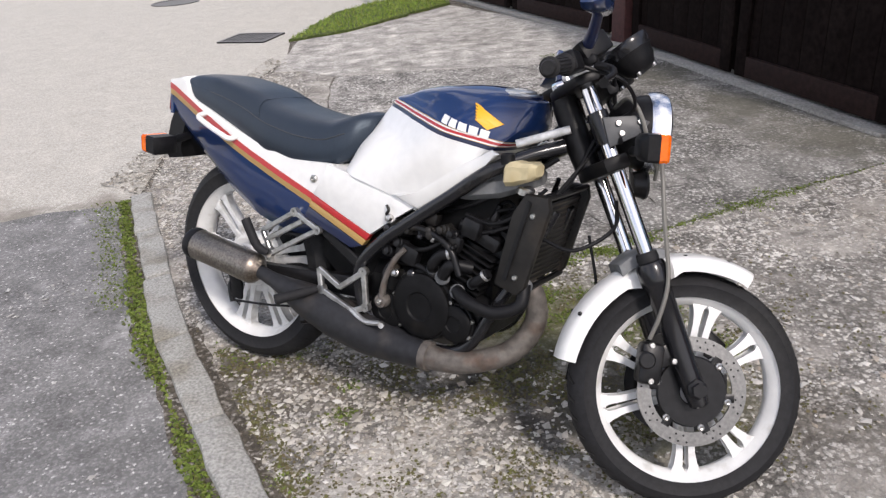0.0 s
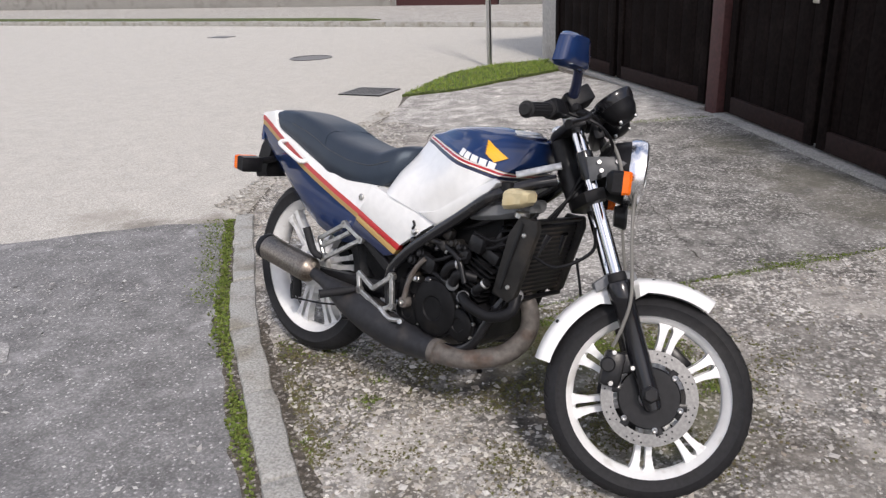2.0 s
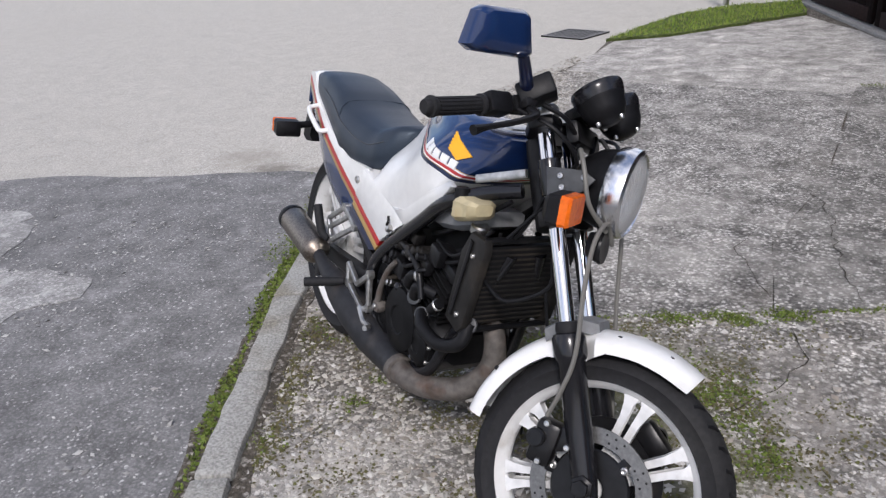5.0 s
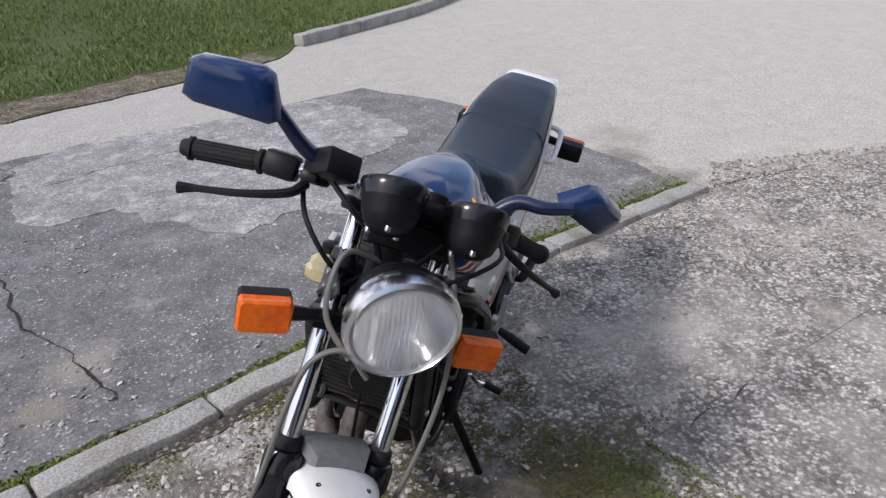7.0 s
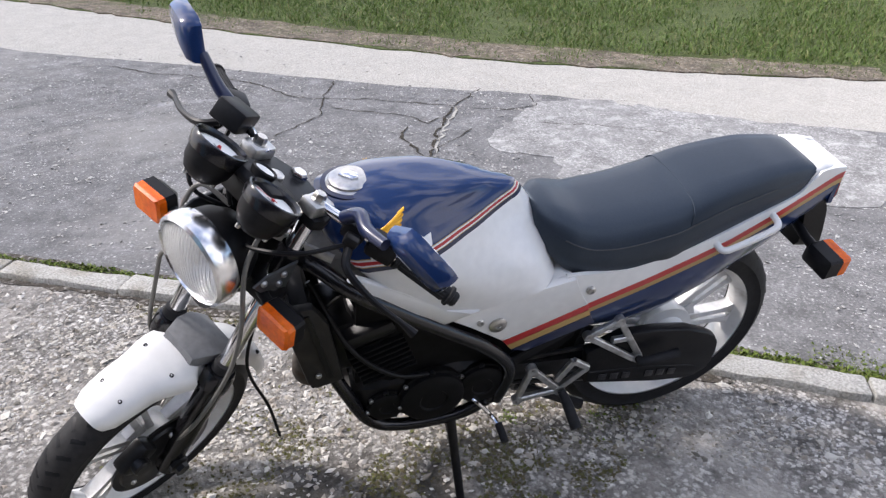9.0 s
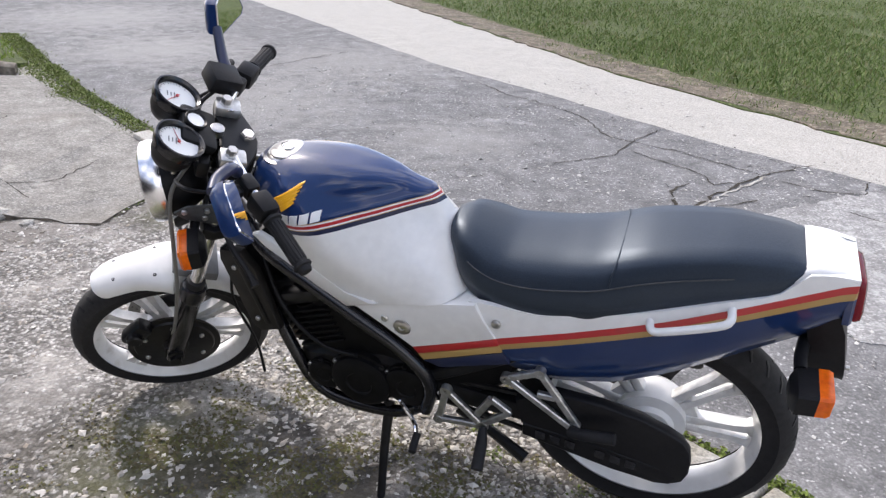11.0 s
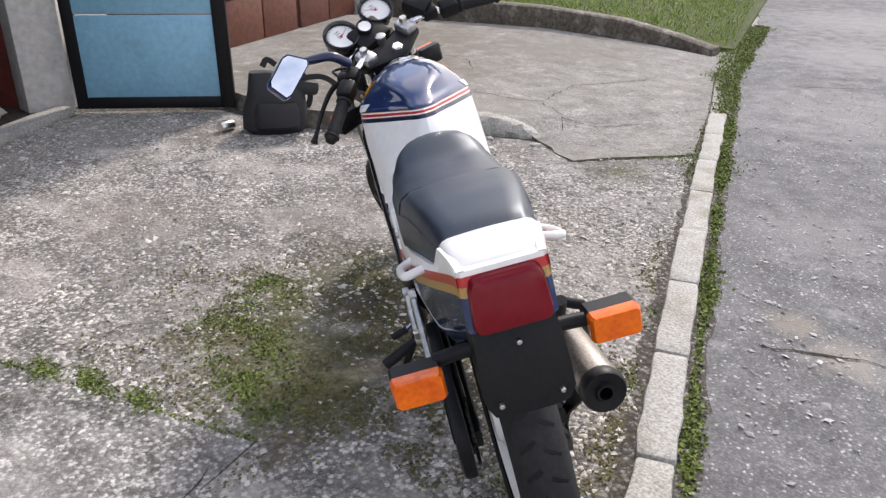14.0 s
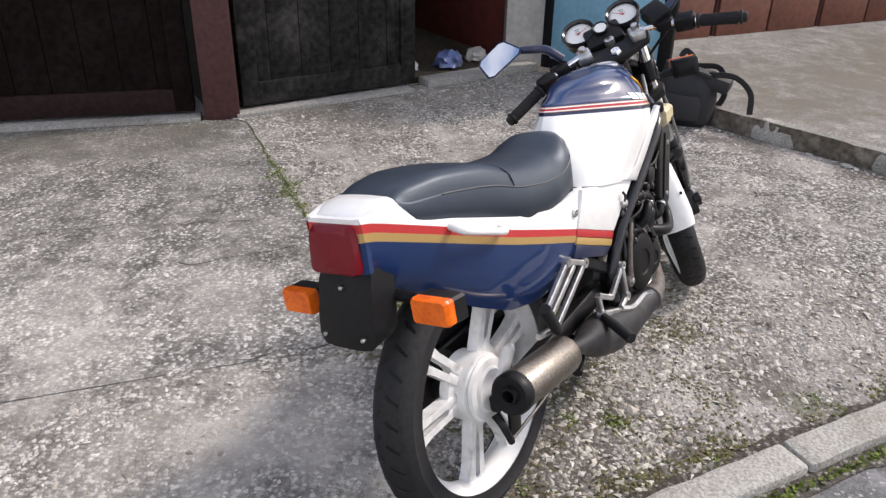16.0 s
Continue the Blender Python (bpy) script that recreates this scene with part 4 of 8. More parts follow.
def wheel(name, m, R, half, rim_r, hub_r, spokes, phase):
    """A cast wheel about the y axis of m: tyre with grooves, rim with lips, twin-bar spokes, hub."""
    turn = m @ Matrix.Rotation(radians(90), 4, "X")
    bm = bmesh.new()
    prof = []
    for k in range(17):
        a = math.pi * k / 16
        prof.append((rim_r - 0.006 + (R - rim_r + 0.006) * math.sin(a) ** 0.75, -half * math.cos(a) * (1 if abs(math.cos(a)) < 0.98 else 0.82)))
    lathe(bm, prof, turn, 72, cap=False)
    # tread: slanted grooves pressed into the crown
    tyre = part("tyre", bm, M["rubber"], bike, "worn black rubber tyre")
    bm = bmesh.new()
    for k in range(38):
        for sgn in (-1, 1):
            a0 = 2 * math.pi * k / 38
            pts = []
            for u in (0.12, 0.35, 0.6):
                w = sgn * half * u
                r = rim_r - 0.006 + (R - rim_r + 0.006) * max(0.0, 1 - u * u) ** 0.375
                a = a0 + sgn * 0.03 + u * 0.13
                pts.append(turn @ Vector((r * math.cos(a), r * math.sin(a), w)))
            d = (pts[0] - m.translation).normalized()
            strap(bm, pts, 0.010, 0.0018, d)
    tagged(part("tread", bm, M["matt"], tyre), kind="stuff")
    bm = bmesh.new()
    lip = rim_r + 0.004
    w = half * 0.74
    lathe(bm, [(lip, -w), (lip, -w + 0.008), (lip - 0.010, -w + 0.014), (lip - 0.016, -w * 0.45), (lip - 0.020, 0), (lip - 0.016, w * 0.45), (lip - 0.010, w - 0.014), (lip, w - 0.008), (lip, w), (lip - 0.009, w + 0.001), (lip - 0.018, w * 0.66), (lip - 0.028, w * 0.38), (lip - 0.031, 0), (lip - 0.028, -w * 0.38), (lip - 0.018, -w * 0.66), (lip - 0.010, -w - 0.001)], turn, 64, closed=True)
    rim = part("rim", bm, M["rim"], bike, "white painted cast rim, chipped")
    r0, r1 = hub_r * 0.8, lip - 0.024
    g = r1 / 0.23
    arm = [(r0, 0), (r0, 0.024 * g), (r0 + 0.03, 0.0225 * g), (r1 - 0.05, 0.0255 * g), (r1 - 0.022, 0.0275 * g), (r1 - 0.008, 0.034 * g), (r1 + 0.004, 0.052 * g), (r1 + 0.005, 0),
           (r1 - 0.010, 0), (r1 - 0.0105, 0.0105 * g), (r1 - 0.016, 0.0130 * g), (r0 + 0.058, 0.0105 * g), (r0 + 0.050, 0.0075 * g), (r0 + 0.047, 0)]
    web = r0 + 0.30 * (r1 - r0)
    for k in range(spokes):
        # a pair of slotted arms that leave the hub side by side, joined by a web at their roots
        spin = turn @ Matrix.Rotation(2 * math.pi * k / spokes + radians(phase), 4, "Z")
        bm = bmesh.new()
        c, w0 = math.cos(radians(22)), math.sin(radians(22))
        slab(bm, [(r0 * 0.85 * c, -r0 * 0.85 * w0), (web * c, -web * w0), (web * c, web * w0), (r0 * 0.85 * c, r0 * 0.85 * w0)], 0.022, spin, 0.002)
        part("web", bm, M["arm"], rim)
        for side, thick in ((1, 0.032), (-1, 0.030)):
            bm = bmesh.new()
            for s in (1, -1):
                slab(bm, [(x, s * y) for x, y in arm], thick, spin @ Matrix.Rotation(side * radians(22), 4, "Z"), 0.004)
            bmesh.ops.recalc_face_normals(bm, faces=bm.faces[:])
            part("spoke", bm, M["arm"], rim, "", "soft")
    bm = bmesh.new()
    lathe(bm, [(0.012, -half * 0.95), (hub_r * 0.6, -half * 0.9), (hub_r * 0.7, -half * 0.7), (hub_r, -half * 0.6), (hub_r, half * 0.6), (hub_r * 0.7, half * 0.7), (hub_r * 0.6, half * 0.9), (0.012, half * 0.95)], turn, 32)
    part("hub", bm, M["rim"], rim)
    return rim


def disc(m, y, r0, r1, thick, name="brake_disc"):
    turn = m @ Matrix.Rotation(radians(90), 4, "X")
    bm = bmesh.new()
    lathe(bm, [(r0, -y - thick / 2), (r1, -y - thick / 2), (r1, -y + thick / 2), (r0, -y + thick / 2)], turn, 48, closed=True)
    d = part(name, bm, M["discsteel"], bike, "bare steel brake disc, drilled")
    bm = bmesh.new()
    for k in range(40):
        a = 2 * math.pi * (k // 5) / 8 + 0.085 * (k % 5)
        r = r0 + (r1 - r0) * (0.28 + 0.44 * (k % 2))
        for s in (-1, 1):
            lathe(bm, [(0.0027, 0), (0.0, 0.0002)], turn @ Matrix.Translation((r * math.cos(a), r * math.sin(a), -y + s * (thick / 2 + 0.0004))), 6)
    tagged(part("drill_hole", bm, M["black"], d), kind="stuff")
    bm = bmesh.new()
    lathe(bm, [(r0 * 0.3, -y - 0.004), (r0 * 0.84, -y - 0.004), (r0 * 0.88, -y), (r0 * 0.84, -y + 0.004), (r0 * 0.3, -y + 0.004)], turn, 32, closed=True)
    part("carrier", bm, M["engine"], d)
    for k in range(6):
        a = 2 * math.pi * (k + 0.4) / 6
        bm = bmesh.new()
        strap(bm, [turn @ Vector((r0 * 0.6 * math.cos(a), r0 * 0.6 * math.sin(a), -y)), turn @ Vector((r0 * 1.06 * math.cos(a + 0.12), r0 * 1.06 * math.sin(a + 0.12), -y))], 0.022, 0.007, turn.to_3x3() @ Vector((0, 0, 1)))
        part("arm", bm, M["engine"], d)
    for k in range(6):
        a = 2 * math.pi * (k + 0.4) / 6
        bm = bmesh.new()
        lathe(bm, [(0.008, 0), (0.008, 0.006), (0.005, 0.008), (0.0, 0.006)], turn @ Matrix.Translation((r0 * 0.9 * math.cos(a), r0 * 0.9 * math.sin(a), -y + 0.004)), 10)
        part("bolt", bm, M["steel"], d)
    return d


RW = Matrix.Translation((-0.005, -0.004, 0.332))
FW = FORK @ Matrix.Translation((0, 0, -0.014))
wheel("rear", RW, 0.328, 0.058, 0.258, 0.085, 3, 37)
wheel("front", FW, 0.277, 0.049, 0.223, 0.06, 3, 33)
disc(FW, -0.060, 0.094, 0.127, 0.005)


def soft(x, xs, ys, d=0.014):
    """Interpolation with rounded corners."""
    return sum(np.interp(x + d * k, xs, ys) for k in (-1, -0.5, 0, 0.5, 1)) / 5


# tank and knee panels, as a stack of tilted outlines
def outline(xr, zr, xf, zf, w, n=24, bulge=0.0, nose=0.55, wedge=0.0):
    """Plan outline of the tank at one level; wedge: 0 for a blunt rear, 1 for one that tapers to the seat."""
    left = []
    for k in range(n + 1):
        s = k / n
        s = s * s * (3 - 2 * s) * 0.5 + s * 0.5
        if s < 0.3:
            y = math.sqrt(max(0.0, 1 - (1 - s / 0.3) ** 2.2))
        elif s < 0.92:
            y = 1 - (1 - nose) * ((s - 0.3) / 0.62) ** 1.6
        else:
            y = nose * math.sqrt(max(0.0, 1 - ((s - 0.92) / 0.08) ** 2))
        if s < 0.92:
            v = soft(s, [0.0, 0.025, 0.12, 0.2, 0.32, 0.40, 0.5, 0.6, 0.68, 0.92], [0.0, 0.13, 0.25, 0.37, 0.565, 0.67, 0.82, 0.94, 0.97, nose], 0.02) if s > 0 else 0.0
            y += (v - y) * wedge
        left.append((xr + (xf - xr) * s, w * y, zr + (zf - zr) * s + bulge * math.sin(math.pi * s)))
    return [Vector(p) for p in left] + [Vector((x, -y, z)) for x, y, z in left[-2:0:-1]]


def tank_level(h):
    """Outline at a height of 0 (foot of the white panels) to 1 (crown)."""
    rows = [(0.0, 0.408, 0.700, 0.70, 0.630, 0.152, 0.97), (0.25, 0.430, 0.762, 0.775, 0.690, 0.160, 0.96), (0.5, 0.465, 0.820, 0.855, 0.745, 0.165, 0.95),
            (0.66, 0.502, 0.873, 0.912, 0.799, 0.164, 0.85), (0.74, 0.520, 0.891, 0.932, 0.818, 0.160, 0.74), (0.84, 0.556, 0.900, 0.955, 0.845, 0.144, 0.62),
            (0.92, 0.602, 0.915, 0.960, 0.885, 0.114, 0.60), (0.97, 0.655, 0.927, 0.955, 0.908, 0.078, 0.62), (1.0, 0.73, 0.934, 0.93, 0.918, 0.033, 0.7)]
    v = [np.interp(h, [r[0] for r in rows], [r[i] for r in rows]) for i in range(1, 7)]
    return outline(*v[:5], nose=v[5], bulge=0.012 * max(0, (h - 0.66) / 0.34), wedge=float(np.interp(h, [0.0, 0.25, 0.5, 0.64, 0.84, 1.0], [0.0, 0.35, 0.85, 1.0, 0.9, 0.3])))


def tank_part(name, levels, material, label, cap=False, owner=None):
    bm = bmesh.new()
    rings(bm, [tank_level(h) for h in levels], cap)
    if cap:
        bmesh.ops.triangulate(bm, faces=[f for f in bm.faces if len(f.verts) > 4])
    return part(name, bm, material, owner or bike, label)


tank = tank_part("fuel_tank", [0.722, 0.74, 0.77, 0.8, 0.84, 0.88, 0.92, 0.95, 0.97, 0.99, 1.0], M["blue"], "glossy dark blue fuel tank", True)
tank_part("knee_panel", [0.0, 0.06, 0.12, 0.25, 0.38, 0.5, 0.58, 0.64], M["white"], "white knee panel under the tank", True)
for name, h0, h1, mk in (("navy_band", 0.64, 0.668, "navy"), ("gold_line", 0.668, 0.673, "gold"), ("white_line", 0.673, 0.683, "white"), ("red_stripe", 0.683, 0.705, "red"), ("white_line", 0.705, 0.716, "white"), ("gold_line", 0.716, 0.722, "gold")):
    tank_part(name, [h0, h1], M[mk], "", False, tank)


def section(x, rows, n=5):
    """A mirrored cross-section at x, from the keel up one side: rows of (half width, height)."""
    r = [Vector((x, y, z)) for y, z in rows]
    return r + [Vector((v.x, -v.y, v.z)) for v in r[::-1]]


# seat: stations of x, top height, foot height, half width, crown softness
def seat_profile(x):
    top = soft(x, [-0.24, -0.232, -0.215, -0.19, -0.1, 0.0, 0.06, 0.10, 0.14, 0.22, 0.30, 0.35, 0.40, 0.44, 0.475], [0.878, 0.888, 0.895, 0.899, 0.899, 0.883, 0.870, 0.854, 0.838, 0.823, 0.814, 0.812, 0.828, 0.842, 0.832], 0.018)
    foot = soft(x, [-0.24, -0.228, -0.214, -0.202, -0.18, -0.1, 0.05, 0.12, 0.25, 0.36, 0.42, 0.455, 0.475], [0.885, 0.868, 0.840, 0.822, 0.812, 0.787, 0.735, 0.712, 0.683, 0.682, 0.708, 0.745, 0.79], 0.008)
    wide = soft(x, [-0.24, -0.2, -0.1, 0.05, 0.15, 0.3, 0.4, 0.45, 0.475], [0.074, 0.088, 0.104, 0.123, 0.135, 0.134, 0.120, 0.092, 0.042])
    return top, foot, wide


bm = bmesh.new()
loops = []
for k in range(66):
    x = -0.24 + 0.715 * k / 65
    t, f, w = seat_profile(x)
    h = t - f
    sq = soft(x, [-0.22, -0.15, 0.0, 0.20], [0.3, 0.75, 0.75, -0.25], 0.06)
    edge = f + h * soft(x, [-0.2, 0.0, 0.12, 0.3, 0.47], [0.55, 0.62, 0.62, 0.60, 0.6], 0.03)
    loops.append(section(x, [(w * 0.9, f), (w * 0.985, f + h * 0.02), (w, f + (edge - f) * 0.5), (w * 0.985, edge - h * 0.02), (w * 0.97, edge), (w * 0.955, edge + h * 0.03), (w * (0.89 + 0.04 * sq), edge + (t - edge) * (0.55 + 0.1 * sq)), (w * (0.70 + 0.12 * sq), edge + (t - edge) * (0.88 + 0.04 * sq)), (w * (0.38 + 0.2 * sq), t - h * 0.012), (w * 0.12, t)]))
rings(bm, loops)
seat = part("seat", bm, M["seat"], bike, "black vinyl stepped dual seat", "soft")
for sgn in (-1, 1):
    bm = bmesh.new()
    pts = []
    for k in range(31):
        x = -0.11 + 0.53 * k / 30
        t, f, w = seat_profile(x)
        pts.append((x, sgn * (w * 0.982), f + (t - f) * soft(x, [-0.2, 0.0, 0.12, 0.3, 0.47], [0.55, 0.62, 0.62, 0.60, 0.6])))
    tube(bm, pts, 0.0016, 6, 1)
    part("piping", bm, M["bracket"], seat, "pale stitched seam")


bm = bmesh.new()
t, f, w = seat_profile(0.112)
edge = f + (t - f) * 0.62
tube(bm, [(0.118, w * 0.965, edge), (0.114, w * 0.90, edge + (t - edge) * 0.56), (0.110, w * 0.72, edge + (t - edge) * 0.89), (0.108, w * 0.42, t - 0.001), (0.107, 0, t + 0.0005), (0.108, -w * 0.42, t - 0.001), (0.110, -w * 0.72, edge + (t - edge) * 0.89), (0.114, -w * 0.90, edge + (t - edge) * 0.56), (0.118, -w * 0.965, edge)], 0.0019, 6, 4)
part("cross_seam", bm, M["seat"], seat)


# tail cowl in painted bands
def tail_row(x, u):
    """A place on the cowl's left flank: u from 0 (keel) to 1 (upper edge)."""
    low = soft(x, [-0.325, -0.27, -0.15, -0.04, 0.08, 0.2, 0.3, 0.345, 0.41], [0.757, 0.716, 0.640, 0.566, 0.502, 0.474, 0.478, 0.505, 0.57])
    red = soft(x, [-0.325, -0.305, -0.17, -0.044, 0.09, 0.2, 0.345, 0.41], [0.866, 0.861, 0.808, 0.757, 0.704, 0.664, 0.612, 0.587])
    top = soft(x, [-0.325, -0.28, -0.235, -0.222, -0.208, -0.195, -0.165, -0.1, 0.05, 0.12, 0.25, 0.345, 0.41], [0.874, 0.881, 0.880, 0.862, 0.842, 0.828, 0.817, 0.799, 0.748, 0.725, 0.697, 0.700, 0.702], 0.008)
    red = max(min(red, top - 0.008), low + 0.001)
    gold = max(low + 0.0005, red - 0.018)
    blue = max(low + 0.0002, red - 0.036)
    z = np.interp(u, [0.0, 0.4, 0.55, 0.7, 1.0], [low, blue, gold, red, max(top, red + 0.004)])
    wide = soft(x, [-0.325, -0.27, -0.15, 0.0, 0.2, 0.345, 0.41], [0.072, 0.083, 0.108, 0.130, 0.141, 0.144, 0.143])
    y = wide * np.interp(u, [0.0, 0.12, 0.3, 0.55, 0.8, 1.0], [0.66, 0.86, 0.97, 1.0, 0.985, 0.95])
    return (x, y, z)


XS = [-0.325 + 0.735 * k / 34 for k in range(35)]
tail = None
for sgn in (-1, 1):
    for name, us, mk, label in (("tail_blue", [0, 0.06, 0.12, 0.2, 0.3, 0.4], "blue", "glossy blue lower tail panel"), ("gold_band", [0.4, 0.55], "gold", ""), ("red_band", [0.55, 0.7], "red", ""), ("tail_white", [0.7, 0.8, 0.9, 1.0], "white", "white upper tail panel")):
        bm = bmesh.new()
        grid = [[bm.verts.new((p[0], sgn * p[1], p[2])) for p in (tail_row(x, u) for u in us)] for x in XS]
        inner = [[bm.verts.new((p[0], sgn * (p[1] - 0.012), p[2])) for p in (tail_row(x, u) for u in us)] for x in XS]
        for a, b in zip(grid, grid[1:]):
            for i in range(len(us) - 1):
                bm.faces.new((a[i], b[i], b[i + 1], a[i + 1]))
        for a, b in zip(inner, inner[1:]):
            for i in range(len(us) - 1):
                bm.faces.new((a[i], a[i + 1], b[i + 1], b[i]))
        for i in (0, len(us) - 1):
            for k in range(len(XS) - 1):
                bm.faces.new((grid[k][i], grid[k + 1][i], inner[k + 1][i], inner[k][i]))
        part(name, bm, M[mk], bike, label)
# white tail hump behind the seat
bm = bmesh.new()
loops = []
for x, w, z0, z1 in ((-0.215, 0.086, 0.845, 0.868), (-0.232, 0.083, 0.84, 0.889), (-0.26, 0.081, 0.84, 0.889), (-0.285, 0.077, 0.84, 0.884), (-0.308, 0.072, 0.84, 0.876), (-0.322, 0.066, 0.84, 0.866)):
    loops.append(section(x, [(w * 1.0, z0), (w * 1.0, z1 - 0.022), (w * 0.97, z1 - 0.012), (w * 0.90, z1 - 0.005), (w * 0.78, z1 - 0.0015), (w * 0.5, z1), (w * 0.15, z1 + 0.001)]))
rings(bm, loops)
part("tail_hump", bm, M["white"], bike, "white tail hump behind the seat", "soft")
for mk, zs in (("blue", (0.768, 0.780, 0.800, 0.829)), ("gold", (0.829, 0.847)), ("red", (0.847, 0.864)), ("white", (0.864, 0.868, 0.873))):
    bm = bmesh.new()
    rings(bm, [[Vector((-0.318 - (0.87 - z) * 0.09 + e, y, z)) for e, y in ((0.010, -0.0725), (-0.002, -0.0725), (-0.008, -0.065), (-0.008, 0.065), (-0.002, 0.0725), (0.010, 0.0725))] for z in zs])
    part("tail_end", bm, M[mk], bike)
# tail lamp
bm = bmesh.new()
loops = []
for x, w0, w1, z0, z1 in ((-0.312, 0.064, 0.057, 0.768, 0.864), (-0.331, 0.064, 0.057, 0.767, 0.863), (-0.340, 0.061, 0.054, 0.770, 0.859), (-0.345, 0.053, 0.046, 0.779, 0.850)):
    loops.append([Vector((x - (z1 - z) * 0.11, y, z)) for y, z in [(sg * yy, zz) for sg, seq in ((1, 1), (-1, -1)) for yy, zz in ((w0 - 0.012, z0), (w0 - 0.004, z0 + 0.003), (w0, z0 + 0.012), (w1 + 0.003, z1 - 0.022), (w1 - 0.002, z1 - 0.008), (w1 - 0.008, z1 - 0.002), (w1 - 0.018, z1))[::seq]]])
rings(bm, loops)
part("tail_lamp", bm, M["redlens"], bike, "dark red tail lamp lens")


# ---- flanks, frame and running gear ----
def flank(y):
    """A pose whose plane is the bike's side at y: (x, z) drawn on it."""
    return Matrix(((1, 0, 0, 0), (0, 0, -1, y), (0, 1, 0, 0), (0, 0, 0, 1)))


def screw(p, axis, r, parent, material="steel"):
    bm = bmesh.new()
    lathe(bm, [(r, -0.004), (r, 0.002), (r * 0.8, 0.004), (r * 0.45, 0.0042), (r * 0.4, 0.002), (0.0, 0.002)], axes(p, axis), 12)
    return part("screw", bm, M[material], parent)


for sgn in (-1, 1):
    cover = None
    for name, pts, mk, label in (
        ("side_cover", [(0.392, 0.700), (0.55, 0.668), (0.694, 0.635), (0.62, 0.588), (0.546, 0.533), (0.44, 0.575), (0.345, 0.613), (0.372, 0.655)], "white", "white side cover under the seat"),
        ("red_band", [(0.546, 0.532), (0.345, 0.612), (0.338, 0.594), (0.533, 0.515)], "red", ""),
        ("gold_band", [(0.533, 0.514), (0.338, 0.593), (0.330, 0.576), (0.520, 0.498)], "gold", ""),
        ("navy_foot", [(0.520, 0.497), (0.330, 0.575), (0.312, 0.545), (0.48, 0.485)], "navy", ""),
    ):
        bm = bmesh.new()
        slab(bm, pts, 0.022, flank(sgn * 0.1355), 0.002)
        cover = part(name, bm, M[mk], bike if cover is None else cover, label) if cover is None else (part(name, bm, M[mk], cover, label), cover)[1]
    bm = bmesh.new()
    rings(bm, [[Vector((x, sgn * y, z - 0.016)), Vector((x, sgn * y, z - 0.004)), Vector((x, sgn * 0.07, z - 0.002)), Vector((x, sgn * 0.07, z - 0.014))] for x, y, z in ((0.395, 0.1405, 0.703), (0.55, 0.1405, 0.667), (0.685, 0.1405, 0.635))])
    part("cover_lip", bm, M["white"], cover)
    screw((0.345, sgn * 0.144, 0.655), (0, sgn, 0), 0.011, cover)
    if sgn > 0:
        bm = bmesh.new()
        lathe(bm, [(0.021, -0.004), (0.021, 0.003), (0.017, 0.006), (0.007, 0.006), (0.006, 0.003), (0.0, 0.003)], axes((0.567, 0.147, 0.592), (0, 1, 0)), 24)
        part("lock", bm, M["steel"], cover, "round steel lock")
        screw((0.610, 0.147, 0.607), (0, 1, 0), 0.009, cover)
    else:
        bm = bmesh.new()
        tube(bm, [(0.612, -0.150, 0.592), (0.606, -0.158, 0.60), (0.612, -0.158, 0.612), (0.604, -0.156, 0.624)], 0.004, 6)
        part("hook", bm, M["black"], cover)
    bm = bmesh.new()
    tube(bm, [(1.03, sgn * 0.045, 0.815), (0.965, sgn * 0.10, 0.79), (0.89, sgn * 0.150, 0.748), (0.79, sgn * 0.152, 0.674), (0.68, sgn * 0.150, 0.594), (0.59, sgn * 0.146, 0.526), (0.525, sgn * 0.145, 0.455), (0.51, sgn * 0.14, 0.39), (0.53, sgn * 0.135, 0.31)], 0.0175, 12)
    part("frame_spar", bm, M["gloss"], bike, "black painted tubular frame spar")
    bm = bmesh.new()
    tube(bm, [(1.02, sgn * 0.04, 0.66), (0.965, sgn * 0.075, 0.52), (0.90, sgn * 0.105, 0.38), (0.845, sgn * 0.115, 0.285), (0.76, sgn * 0.12, 0.252), (0.62, sgn * 0.125, 0.262), (0.53, sgn * 0.13, 0.32)], 0.0165, 12)
    part("down_tube", bm, M["gloss"], bike)
    bm = bmesh.new()
    strap(bm, [(0.50, sgn * 0.128, 0.44), (0.39, sgn * 0.126, 0.505), (0.27, sgn * 0.12, 0.575)], 0.032, 0.022, (0, 1, 0))
    part("seat_strut", bm, M["black"], bike)
    bm = bmesh.new()
    slab(bm, [(0.62, 0.655), (0.70, 0.628), (0.80, 0.698), (0.885, 0.765), (0.915, 0.792), (0.895, 0.800), (0.80, 0.745), (0.70, 0.668)], 0.016, flank(sgn * 0.1495), 0.005)
    part("panel_edge", bm, M["white"], bike, "white edge of the knee panel along the frame")
    bm = bmesh.new()
    strap(bm, [(0.935, sgn * 0.108, 0.816), (0.99, sgn * 0.082, 0.837), (1.045, sgn * 0.054, 0.858)], 0.019, 0.010, (0.4, sgn, 0.2))
    part("head_gusset", bm, M["alloy"], bike, "dull silver gusset behind the fork")
    # swinging arm
    bm = bmesh.new()
    loops = []
    for x, z, w, h in ((0.50, 0.365, 0.024, 0.030), (0.36, 0.352, 0.020, 0.027), (0.15, 0.335, 0.018, 0.025), (0.02, 0.324, 0.016, 0.026), (-0.045, 0.320, 0.013, 0.021)):
        loops.append([Vector((x, sgn * 0.092 + a * w, z + b * h)) for a, b in ((-1, -0.7), (-0.7, -1), (0.7, -1), (1, -0.7), (1, 0.7), (0.7, 1), (-0.7, 1), (-1, 0.7))])
